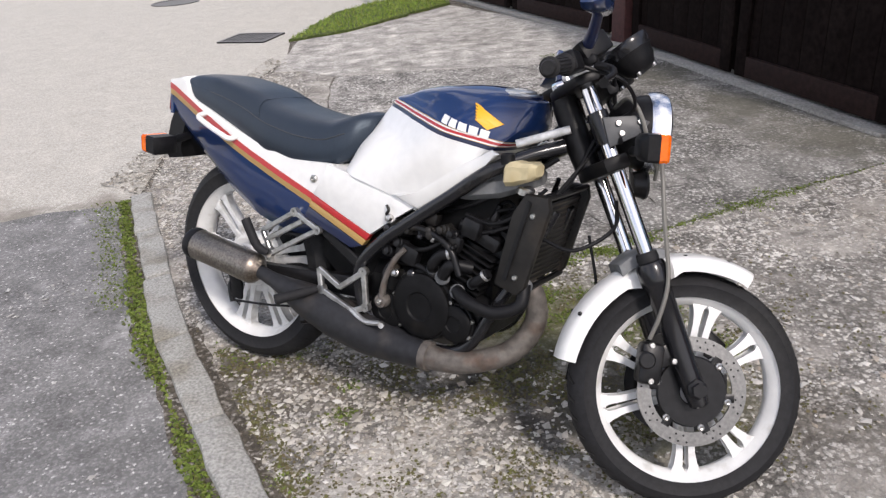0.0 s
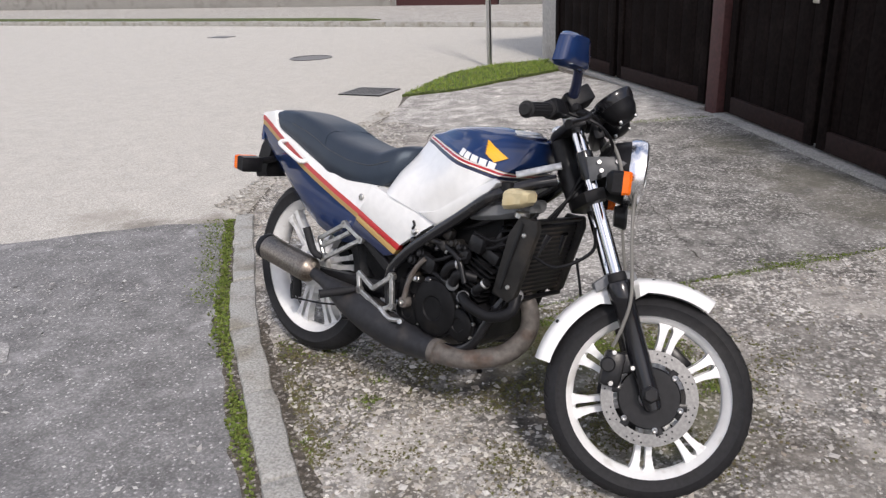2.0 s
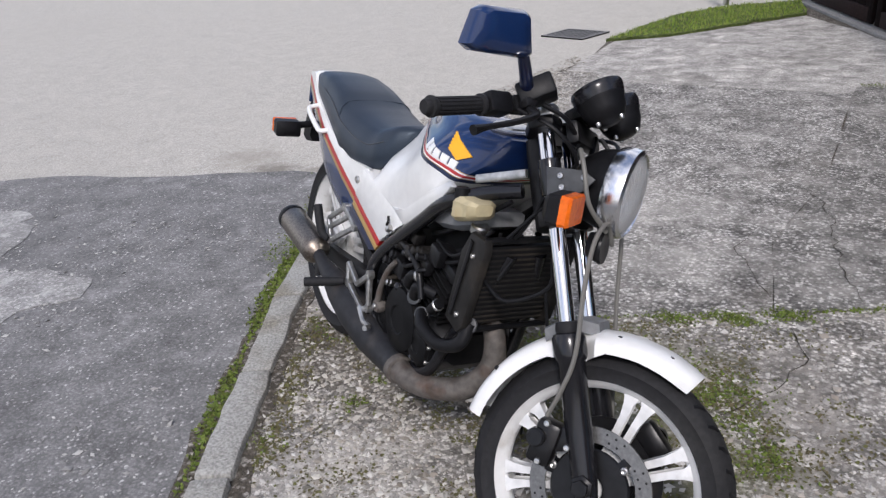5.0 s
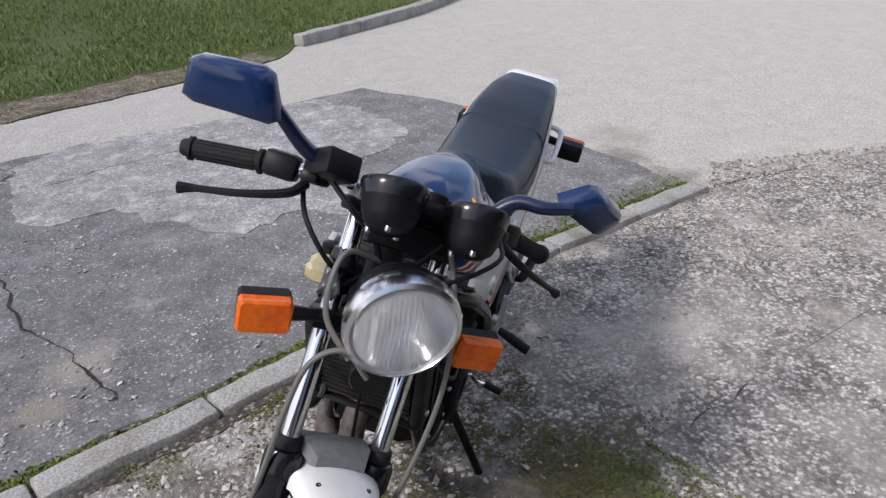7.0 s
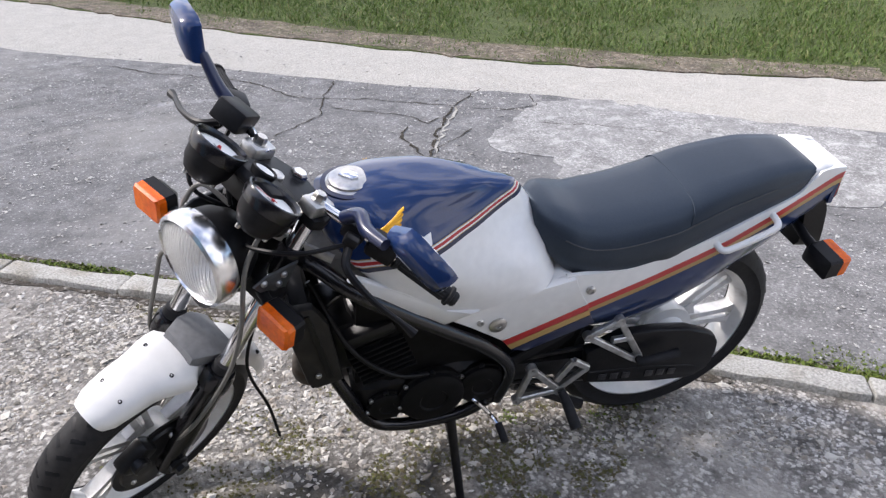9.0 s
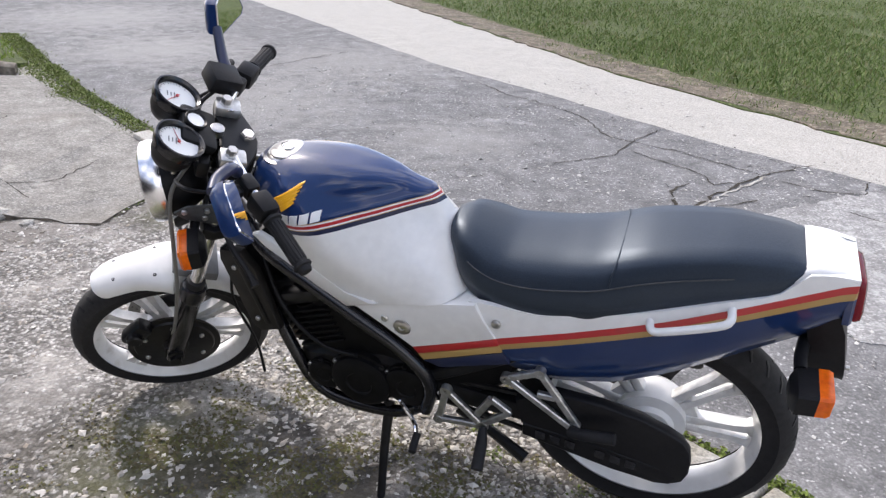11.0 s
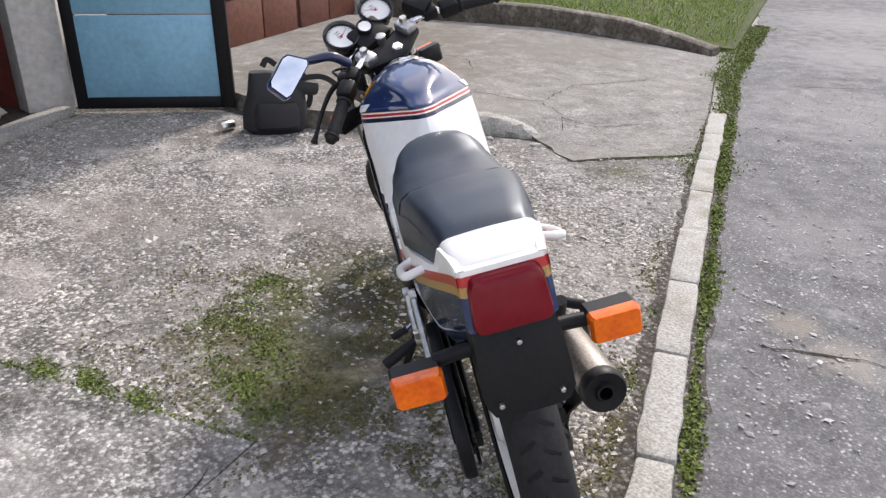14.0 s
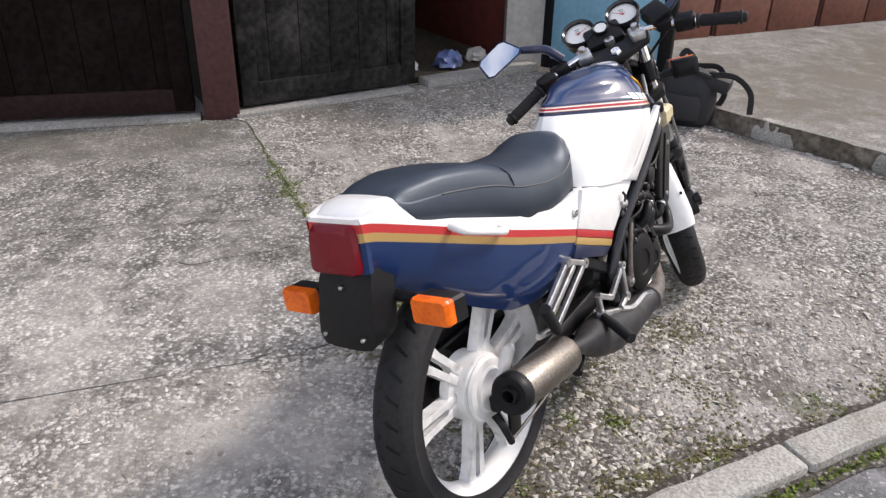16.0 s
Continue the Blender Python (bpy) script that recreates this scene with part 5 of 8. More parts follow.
    rings(bm, loops)
    part("swing_arm", bm, M["black"], bike, "black box-section swinging arm")
    bm = bmesh.new()
    lathe(bm, [(0.013, 0), (0.013, 0.014), (0.009, 0.022), (0.0, 0.022)], axes((0, sgn * 0.11, 0.322), (0, sgn, 0)), 6)
    part("axle_nut", bm, M["steel"], bike)
    # grab rail
    bm = bmesh.new()
    tube(bm, [(-0.118, sgn * 0.110, 0.788), (-0.117, sgn * 0.138, 0.781), (-0.095, sgn * 0.149, 0.771), (-0.01, sgn * 0.153, 0.739), (0.022, sgn * 0.148, 0.729), (0.03, sgn * 0.122, 0.736)], 0.0085, 10)
    part("grab_rail", bm, M["white"], bike, "white painted grab rail")
    # rear indicator: stem, black body, amber lens facing back
    c = Vector((-0.280 if sgn > 0 else -0.262, sgn * 0.170, 0.672 if sgn > 0 else 0.682))
    bm = bmesh.new()
    tube(bm, [(-0.27, sgn * 0.05, 0.700), (-0.262, sgn * 0.10, 0.694), (-0.262, sgn * 0.135, 0.690)], 0.013, 10)
    stem = part("rear_indicator", bm, M["matt"], bike, "rear indicator on a black rubber stem")
    for name, x0, x1, g, mk in (("body", -0.012, 0.036, 1.02, "matt"), ("lens", -0.038, -0.012, 1.0, "orange")):
        bm = bmesh.new()
        loops = []
        for x, s in ((x0, 0.90 if mk == "orange" else 1.0), (x0 + 0.008, 1.0), (x1 - 0.012, 1.0 if mk == "orange" else g), (x1, 1.0 if mk == "orange" else 0.55)):
            loops.append([Vector((c.x + x, c.y + a * 0.0435 * s, c.z + b * 0.0265 * s - x * 0.10)) for a, b in ((-1, -0.8), (-0.88, -1), (0.88, -1), (1, -0.8), (1, 0.8), (0.88, 1), (-0.88, 1), (-1, 0.8))])
        rings(bm, loops)
        part(name, bm, M[mk], stem, "amber plastic lens" if mk == "orange" else "")
# plate bracket and rear mudguard
bm = bmesh.new()
loops = []
for z, x, w in ((0.778, -0.315, 0.066), (0.74, -0.332, 0.070), (0.68, -0.346, 0.074), (0.64, -0.354, 0.074), (0.618, -0.357, 0.062)):
    loops.append([Vector((x, w, z)), Vector((x - 0.006, w * 0.5, z)), Vector((x - 0.007, -w * 0.5, z)), Vector((x, -w, z)), Vector((x + 0.07, -w, z + 0.010)), Vector((x + 0.075, 0, z + 0.012)), Vector((x + 0.07, w, z + 0.010))])
rings(bm, loops)
bracket = part("plate_bracket", bm, M["matt"], bike, "bare black number plate bracket")
for y in (-0.05, 0.05):
    screw((-0.362, y, 0.642), (-1, 0, 0.1), 0.005, bracket)
screw((-0.342, 0.0, 0.738), (-1, 0, 0.1), 0.005, bracket)
bm = bmesh.new()
outer, inner = [], []
loops = []
for k in range(17):
    a = radians(35 + 80 * k / 16)
    r = 0.362
    loops.append([Vector((q * math.cos(a), y, 0.332 + q * math.sin(a))) for q, y in ((r - 0.02, 0.075), (r, 0.07), (r + 0.006, 0.03), (r + 0.006, -0.03), (r, -0.07), (r - 0.02, -0.075), (r - 0.006, -0.06), (r - 0.006, 0.06))])
rings(bm, loops)
part("rear_mudguard", bm, M["matt"], bike, "black plastic inner rear mudguard")
bm = bmesh.new()
box(bm, (0.46, 0.2, 0.1), pose(0.10, 0, 0.66, 0, 12, 0), 0.02)
part("seat_base", bm, M["matt"], bike)
# chain side
bm = bmesh.new()
for zz in (1, -1):
    tube(bm, [(0.0, 0.098, 0.322 + zz * 0.076), (0.28, 0.098, 0.342 + zz * 0.062), (0.53, 0.098, 0.362 + zz * 0.036)], 0.0075, 8, 2)
part("drive_chain", bm, M["engine"], bike, "oily dark drive chain")
bm = bmesh.new()
lathe(bm, [(0.045, -0.004), (0.074, -0.004), (0.078, -0.002), (0.078, 0.002), (0.074, 0.004), (0.045, 0.004)], axes((0, 0.098, 0.322), (0, 1, 0)), 40)
for k in range(40):
    a = 2 * math.pi * k / 40
    box(bm, (0.008, 0.005, 0.006), axes((0.080 * math.cos(a), 0.098, 0.322 + 0.080 * math.sin(a)), (math.cos(a), 0, math.sin(a)), (0, 1, 0)) @ Matrix.Rotation(radians(90), 4, "Y"))
part("sprocket", bm, M["engine"], bike)
bm = bmesh.new()
slab(bm, [(0.30, 0.42), (0.21, 0.470), (0.10, 0.466), (0.01, 0.446), (-0.05, 0.424), (-0.085, 0.402), (-0.103, 0.375), (-0.110, 0.34), (-0.110, 0.30), (-0.100, 0.27), (-0.08, 0.256), (-0.05, 0.254), (0.0, 0.268), (0.05, 0.30), (0.16, 0.340), (0.285, 0.345)], 0.030, flank(0.122), 0.007)
guard = part("chain_guard", bm, M["matt"], bike, "black plastic chain guard")
bm = bmesh.new()
slab(bm, [(0.28, 0.352), (0.10, 0.330), (-0.03, 0.306), (-0.085, 0.282), (-0.075, 0.255), (-0.04, 0.246), (0.06, 0.262), (0.28, 0.306)], 0.030, flank(0.124), 0.006)
lower = part("lower_guard", bm, M["matt"], guard)
for i in range(7):
    if i == 3:
        continue
    bm = bmesh.new()
    x = 0.235 - 0.036 * i
    slab(bm, [(x + 0.013, 0.338 - 0.0048 * i), (x - 0.012, 0.334 - 0.0048 * i), (x - 0.012, 0.308 - 0.0048 * i), (x + 0.013, 0.312 - 0.0048 * i)], 0.003, flank(0.1405), 0.001)
    part("raised_bar", bm, M["gloss"], lower)


def bars(name, y, chains, width, thick, material, label, eyes=()):
    """A cast bracket of bars lying in the bike's side plane at y."""
    bm = bmesh.new()
    for c in chains:
        pts = [(p[0], y + (p[2] if len(p) > 2 else 0.0), p[1]) for p in c]
        for a, b in zip(pts, pts[1:]):
            strap(bm, [a, b], width, thick, (0, 1, 0))
    for x, z, r in eyes:
        lathe(bm, [(r * 0.45, -thick * 0.6), (r, -thick * 0.6), (r, thick * 0.6), (r * 0.45, thick * 0.6)], axes((x, y, z), (0, 1, 0)), 16, closed=True)
    return part(name, bm, M[material], bike, label)


bars("footrest_bracket", 0.162, [[(0.461, 0.430), (0.484, 0.325), (0.375, 0.335)], [(0.461, 0.430), (0.375, 0.338), (0.306, 0.403), (0.35, 0.436), (0.385, 0.372)]], 0.017, 0.014, "alloy", "cast alloy rider footrest bracket", [(0.461, 0.430, 0.014), (0.484, 0.325, 0.013), (0.372, 0.336, 0.015)])
bars("passenger_bracket", 0.146, [[(0.319, 0.500), (0.242, 0.540), (0.15, 0.395)], [(0.319, 0.500), (0.165, 0.385)], [(0.245, 0.47), (0.205, 0.47)]], 0.017, 0.014, "alloy", "cast alloy passenger footrest bracket", [(0.319, 0.500, 0.013), (0.242, 0.540, 0.013), (0.155, 0.390, 0.014)])
bars("footrest_bracket", -0.160, [[(0.54, 0.432), (0.552, 0.335), (0.505, 0.312), (0.395, 0.352), (0.385, 0.41), (0.46, 0.372), (0.54, 0.432)]], 0.016, 0.014, "alloy", "cast alloy rider footrest bracket", [(0.54, 0.432, 0.013), (0.552, 0.335, 0.012), (0.395, 0.352, 0.014)])
bars("passenger_bracket", -0.142, [[(0.277, 0.550), (0.362, 0.513), (0.185, 0.412), (0.10, 0.43)], [(0.277, 0.550), (0.15, 0.475), (0.185, 0.412)], [(0.305, 0.528), (0.165, 0.45)]], 0.015, 0.014, "alloy", "cast alloy passenger footrest bracket", [(0.277, 0.550, 0.013), (0.362, 0.513, 0.013), (0.18, 0.415, 0.015)])
for pts, label in (([(0.368, 0.172, 0.338), (0.362, 0.205, 0.322), (0.357, 0.262, 0.296)], "black rubber rider footrest"), ([(0.385, -0.170, 0.352), (0.365, -0.205, 0.345), (0.325, -0.272, 0.332)], "black rubber rider footrest"), ([(0.155, 0.156, 0.392), (0.15, 0.175, 0.40), (0.06, 0.182, 0.42)], "folded passenger footrest"), ([(0.18, -0.152, 0.414), (0.15, -0.165, 0.43), (0.105, -0.168, 0.505)], "folded passenger footrest")):
    bm = bmesh.new()
    tube(bm, pts, [0.010, 0.014, 0.0145], 10, 3)
    part("footrest", bm, M["rubber"], bike, label)
bm = bmesh.new()
tube(bm, [(0.60, 0.135, 0.330), (0.585, 0.150, 0.326), (0.55, 0.165, 0.285), (0.535, 0.195, 0.272)], 0.006, 8)
lever = part("gear_lever", bm, M["chrome"], bike, "bright gear lever with a rubber toe piece")
bm = bmesh.new()
tube(bm, [(0.535, 0.188, 0.274), (0.532, 0.235, 0.262)], 0.010, 10)
part("toe_rubber", bm, M["rubber"], lever)
bm = bmesh.new()
tube(bm, [(0.505, -0.165, 0.318), (0.56, -0.175, 0.300), (0.62, -0.185, 0.312), (0.635, -0.205, 0.315)], [0.009, 0.008, 0.007, 0.008], 8)
part("brake_pedal", bm, M["alloy"], bike, "alloy brake pedal")
bm = bmesh.new()
tube(bm, [(0.640, 0.110, 0.275), (0.637, 0.175, 0.175), (0.628, 0.252, 0.045)], [0.014, 0.012, 0.011], 10, 3)
stand = part("side_stand", bm, M["black"], bike, "black steel side stand, down")
bm = bmesh.new()
strap(bm, [(0.655, 0.245, 0.044), (0.60, 0.285, 0.046)], 0.045, 0.008, (0, -0.23, 0.97))
part("foot_plate", bm, M["black"], stand)
bm = bmesh.new()
tube(bm, [(0.655, 0.10, 0.285), (0.64, 0.14, 0.205)], 0.008, 8)
part("spring", bm, M["engine"], stand)
bm = bmesh.new()
tube(bm, [(0.46, 0.085, 0.285), (0.36, 0.105, 0.245), (0.27, 0.135, 0.215)], [0.014, 0.013, 0.016], 8)
tube(bm, [(0.46, -0.085, 0.285), (0.36, -0.105, 0.245), (0.29, -0.125, 0.225)], [0.014, 0.013, 0.014], 8)
tube(bm, [(0.40, 0.095, 0.262), (0.40, -0.095, 0.262)], 0.011, 8)
part("centre_stand", bm, M["engine"], bike, "rusty black centre stand, folded")

# ---- engine ----
bm = bmesh.new()
loops = []
for x, z0, z1, w in ((0.50, 0.33, 0.40, 0.085), (0.54, 0.295, 0.455, 0.118), (0.64, 0.268, 0.470, 0.125), (0.76, 0.262, 0.455, 0.125), (0.85, 0.280, 0.430, 0.115), (0.89, 0.315, 0.395, 0.09)):
    c, h = (z0 + z1) / 2, (z1 - z0) / 2
    loops.append([Vector((x, a * w, c + b * h)) for a, b in ((-1, -0.6), (-0.75, -1), (0.75, -1), (1, -0.6), (1, 0.6), (0.75, 1), (-0.75, 1), (-1, 0.6))])
rings(bm, loops)
engine = part("engine", bm, M["engine"], bike, "grimy black two-stroke engine")
for x, y, z, r, d, name in ((0.715, -1, 0.372, 0.088, 0.034, "clutch_cover"), (0.815, -1, 0.345, 0.050, 0.026, "pump_cover"), (0.60, -1, 0.33, 0.052, 0.022, "case_cover"), (0.70, 1, 0.365, 0.080, 0.034, "magneto_cover"), (0.575, 1, 0.375, 0.062, 0.026, "sprocket_cover"), (0.81, 1, 0.345, 0.045, 0.018, "case_cover")):
    bm = bmesh.new()
    m = axes((x, y * 0.118, z), (0, y, 0), (1, 0, 0))
    lathe(bm, [(r * 1.08, 0), (r * 1.08, d * 0.45), (r * 1.0, d * 0.5), (r * 0.98, d * 0.8), (r * 0.85, d), (r * 0.45, d * 1.02), (r * 0.4, d * 0.9), (0.0, d * 0.9)], m, 32)
    c = part(name, bm, M["cover"], engine)
    for k in range(7):
        a = 2 * math.pi * k / 7 + 0.3
        screw(m @ Vector((r * 1.03 * math.cos(a), r * 1.03 * math.sin(a), d * 0.5)), (0, y, 0), 0.006, engine, "steel" if k % 3 == 0 else "engine")
up = Vector((0.36, 0, 0.93)).normalized()
fw = Vector((0.93, 0, -0.36))
for sgn in (-1, 1):
    cyl = Vector((0.80, sgn * 0.062, 0.44))
    bm = bmesh.new()
    for k in range(7):
        c = cyl + up * (0.012 + 0.017 * k)
        box(bm, (0.135, 0.118, 0.006), axes(c, up, fw), 0.002)
        part("fin", bm, M["cover"], engine)
        bm = bmesh.new()
    lathe(bm, [(0.05, 0), (0.05, 0.125)], axes(cyl, up), 20)
    part("cylinder", bm, M["cover"], engine, "black finned cylinder")
    bm = bmesh.new()
    box(bm, (0.125, 0.11, 0.04), axes(cyl + up * 0.15, up, fw), 0.012)
    lathe(bm, [(0.014, 0), (0.012, 0.03), (0.008, 0.035), (0.008, 0.06), (0.0, 0.06)], axes(cyl + up * 0.17, up), 12)
    part("cylinder_head", bm, M["engine"], engine)
    bm = bmesh.new()
    tube(bm, [cyl + up * 0.235, cyl + up * 0.25 + fw * 0.03, cyl + up * 0.21 + fw * 0.12, (0.98, sgn * 0.05, 0.70)], 0.0045, 6)
    part("plug_lead", bm, M["matt"], engine)
    bm = bmesh.new()
    ca = Vector((0.69, sgn * 0.062, 0.545))
    lathe(bm, [(0.026, -0.06), (0.026, -0.02), (0.032, -0.02), (0.032, 0.03), (0.024, 0.03), (0.024, 0.065)], axes(ca, (0.95, 0, -0.3)), 16)
    lathe(bm, [(0.022, -0.055), (0.024, -0.02), (0.024, 0.045), (0.018, 0.06), (0.006, 0.065), (0.005, 0.085)], axes(ca, (0, 0, 1)), 16)
    part("carburettor", bm, M["engine"], engine, "grimy dark carburettor")
bm = bmesh.new()
box(bm, (0.17, 0.2, 0.16), pose(0.565, 0, 0.565, 0, 10, 0), 0.03)
part("air_box", bm, M["matt"], bike, "black plastic air box")
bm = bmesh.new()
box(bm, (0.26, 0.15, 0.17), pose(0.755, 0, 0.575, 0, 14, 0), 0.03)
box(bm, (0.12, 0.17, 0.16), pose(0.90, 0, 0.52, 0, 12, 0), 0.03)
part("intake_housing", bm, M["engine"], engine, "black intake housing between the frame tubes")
for pts, r, mk in (
    ([(0.815, -0.135, 0.435), (0.86, -0.155, 0.42), (0.93, -0.145, 0.405), (0.985, -0.12, 0.43), (0.985, -0.10, 0.48)], 0.017, "matt"),
    ([(0.845, -0.115, 0.495), (0.80, -0.145, 0.50), (0.775, -0.140, 0.465)], 0.016, "matt"),
    ([(0.87, -0.04, 0.60), (0.93, -0.06, 0.64), (0.985, -0.09, 0.67)], 0.015, "matt"),
    ([(0.63, -0.13, 0.49), (0.60, -0.145, 0.44), (0.60, -0.14, 0.37)], 0.008, "engine"),
    ([(0.66, -0.125, 0.51), (0.73, -0.145, 0.53), (0.80, -0.13, 0.57), (0.90, -0.11, 0.60)], 0.006, "matt"),
    ([(0.70, 0.13, 0.44), (0.80, 0.14, 0.47), (0.90, 0.12, 0.56), (0.98, 0.06, 0.72)], 0.006, "matt"),
    ([(0.60, -0.10, 0.46), (0.70, -0.135, 0.475), (0.76, -0.13, 0.44), (0.79, -0.14, 0.39)], 0.007, "matt"),
    ([(0.74, -0.09, 0.62), (0.84, -0.11, 0.66), (0.95, -0.09, 0.73), (1.03, -0.07, 0.79)], 0.006, "matt"),
    ([(0.62, -0.135, 0.55), (0.70, -0.15, 0.58), (0.79, -0.15, 0.55), (0.83, -0.15, 0.48)], 0.009, "engine"),
    ([(0.82, -0.12, 0.63), (0.90, -0.125, 0.62), (0.97, -0.12, 0.66), (1.02, -0.1, 0.72)], 0.005, "matt"),
):
    bm = bmesh.new()
    tube(bm, pts, r, 10)
    part("hose", bm, M[mk], engine, "black rubber hose")
for x, y, z in ((0.775, -0.14, 0.462), (0.82, -0.138, 0.433), (0.985, -0.10, 0.475)):
    bm = bmesh.new()
    lathe(bm, [(0.0185, -0.005), (0.020, -0.004), (0.020, 0.004), (0.0185, 0.005)], axes((x, y, z), (0.4, -0.7, 0.3)), 16)
    part("hose_clip", bm, M["bracket"], engine, "dull steel hose clip")
bm = bmesh.new()
tube(bm, [(0.660, -0.146, 0.515), (0.632, -0.152, 0.480), (0.608, -0.156, 0.425), (0.598, -0.156, 0.370)], [0.007, 0.008, 0.008, 0.010], 10)
lathe(bm, [(0.020, -0.014), (0.021, 0.0), (0.017, 0.010), (0.0, 0.011)], axes((0.597, -0.152, 0.362), (0, -1, 0)), 18)
kick = part("kick_lever", bm, M["rust"], engine, "rusty kick-start lever")
screw((0.597, -0.164, 0.362), (0, -1, 0), 0.008, kick)
for pts, r in (([(0.735, -0.125, 0.470), (0.748, -0.148, 0.492), (0.770, -0.150, 0.520), (0.800, -0.142, 0.530)], 0.014), ([(0.700, -0.132, 0.565), (0.725, -0.146, 0.570), (0.752, -0.140, 0.556)], 0.011), ([(0.85, -0.118, 0.455), (0.872, -0.142, 0.470), (0.905, -0.140, 0.500)], 0.013)):
    bm = bmesh.new()
    tube(bm, pts, r, 12)
    elbow = part("elbow", bm, M["matt"], engine, "black rubber water elbow")
    for i, j in ((0, 1), (-1, -2)):
        bm = bmesh.new()
        lathe(bm, [(r + 0.001, -0.004), (r + 0.0025, -0.003), (r + 0.0025, 0.003), (r + 0.001, 0.004)], axes(Vector(pts[i]).lerp(Vector(pts[j]), 0.25), Vector(pts[j]) - Vector(pts[i])), 14, cap=False)
        part("clip", bm, M["alloy"] if i else M["bracket"], elbow, "dull steel clip")
rnd = random.Random(17)
for k in range(16):
    p = Vector((rnd.uniform(0.60, 0.86), -0.142, rnd.uniform(0.44, 0.60)))
    m = axes(p, (rnd.uniform(-0.3, 0.3), -1, rnd.uniform(-0.2, 0.4)))
    bm = bmesh.new()
    h, r = rnd.uniform(0.006, 0.02), rnd.uniform(0.006, 0.013)
    lathe(bm, [(r * 1.2, -0.03), (r * 1.2, 0.0), (r, 0.002), (r, h), (r * 0.5, h + 0.003), (0.0, h + 0.003)], m, rnd.choice((6, 8, 14)))
    part("fitting", bm, M[rnd.choice(("engine", "gloss", "grime", "steel", "engine"))], engine)
for x0, z0, w, h in ((0.66, 0.50, 0.07, 0.05), (0.78, 0.56, 0.08, 0.045), (0.72, 0.61, 0.06, 0.035), (0.845, 0.60, 0.05, 0.05)):
    bm = bmesh.new()
    box(bm, (w, 0.03, h), pose(x0, -0.128, z0, 0, 14, 0), 0.008)
    part("housing", bm, M["engine"], engine)
# radiator
bm = bmesh.new()
rad = pose(0.985, 0, 0.585, 0, 12, 0)
box(bm, (0.045, 0.20, 0.215), rad, 0.006)
radiator = part("radiator", bm, M["matt"], bike, "black radiator behind the front wheel")
for s in (-1, 1):
    bm = bmesh.new()
    slab(bm, [(-0.045, -0.125), (0.018, -0.130), (0.034, -0.105), (0.040, 0.10), (0.028, 0.128), (-0.030, 0.118), (-0.050, 0.06)], 0.026, rad @ Matrix(((1, 0, 0, 0), (0, 0, -1, s * 0.118), (0, 1, 0, 0), (0, 0, 0, 1))), 0.007)
    tank_side = part("side_tank", bm, M["grime"], radiator, "grimy dark radiator side tank")
    for dz in (-0.085, 0.075):
        screw(rad @ Vector((0.005, s * 0.1325, dz)), (0, s, 0), 0.007, tank_side)
    bm = bmesh.new()
    strap(bm, [rad @ Vector((-0.02, s * 0.134, -0.10)), rad @ Vector((-0.012, s * 0.134, 0.105))], 0.012, 0.004, (0, 1, 0))
    part("rib", bm, M["engine"], tank_side)
for k in range(15):
    bm = bmesh.new()
    box(bm, (0.002, 0.2, 0.005), rad @ Matrix.Translation((0.0232, 0, -0.098 + 0.014 * k)))
    part("fin", bm, M["grime"], radiator)
for z in (-0.122, 0.122):
    bm = bmesh.new()
    tube(bm, [rad @ Vector((0.022, -0.125, z)), rad @ Vector((0.022, 0.125, z))], 0.008, 8)
    part("guard_rail", bm, M["engine"], radiator)
bm = bmesh.new()
lathe(bm, [(0.022, 0), (0.022, 0.014), (0.018, 0.018), (0.0, 0.018)], axes((0.965, -0.10, 0.70), (0.2, 0, 1)), 20)
part("radiator_cap", bm, M["steel"], radiator)
# grey air duct and the yellowed tank of the two-stroke oil
bm = bmesh.new()
loops = []
for x, z, w, h in ((0.79, 0.680, 0.075, 0.018), (0.83, 0.695, 0.088, 0.028), (0.91, 0.712, 0.085, 0.028), (0.965, 0.728, 0.065, 0.018)):
    loops.append([Vector((x, -0.045 + a * w, z + b * h)) for a, b in ((-1, -0.5), (-0.8, -1), (0.8, -1), (1, -0.5), (1, 0.5), (0.8, 1), (-0.8, 1), (-1, 0.5))])
rings(bm, loops)
part("air_duct", bm, M["grey"], bike, "dull grey plastic duct under the tank")
bm = bmesh.new()
loops = []
for x, z, w, h in ((0.918, 0.746, 0.016, 0.020), (0.926, 0.749, 0.023, 0.028), (0.95, 0.754, 0.025, 0.029), (0.962, 0.755, 0.022, 0.024), (0.985, 0.760, 0.022, 0.021), (0.998, 0.764, 0.013, 0.013)):
    loops.append([Vector((x + 0.012, -0.124 + a * w * 1.7, z + b * h)) for a, b in ((-1, -0.6), (-0.7, -1), (0.7, -1), (1, -0.6), (1, 0.6), (0.7, 1), (-0.7, 1), (-1, 0.6))])
rings(bm, loops)
bottle = part("coolant_bottle", bm, M["bottle"], bike, "yellowed plastic coolant bottle")
bm = bmesh.new()
lathe(bm, [(0.017, 0), (0.017, 0.022), (0.013, 0.025), (0.0, 0.025)], axes((0.935, -0.140, 0.772), (-0.15, 0, 1)), 16)
part("cap", bm, M["matt"], bottle, "black screw cap")

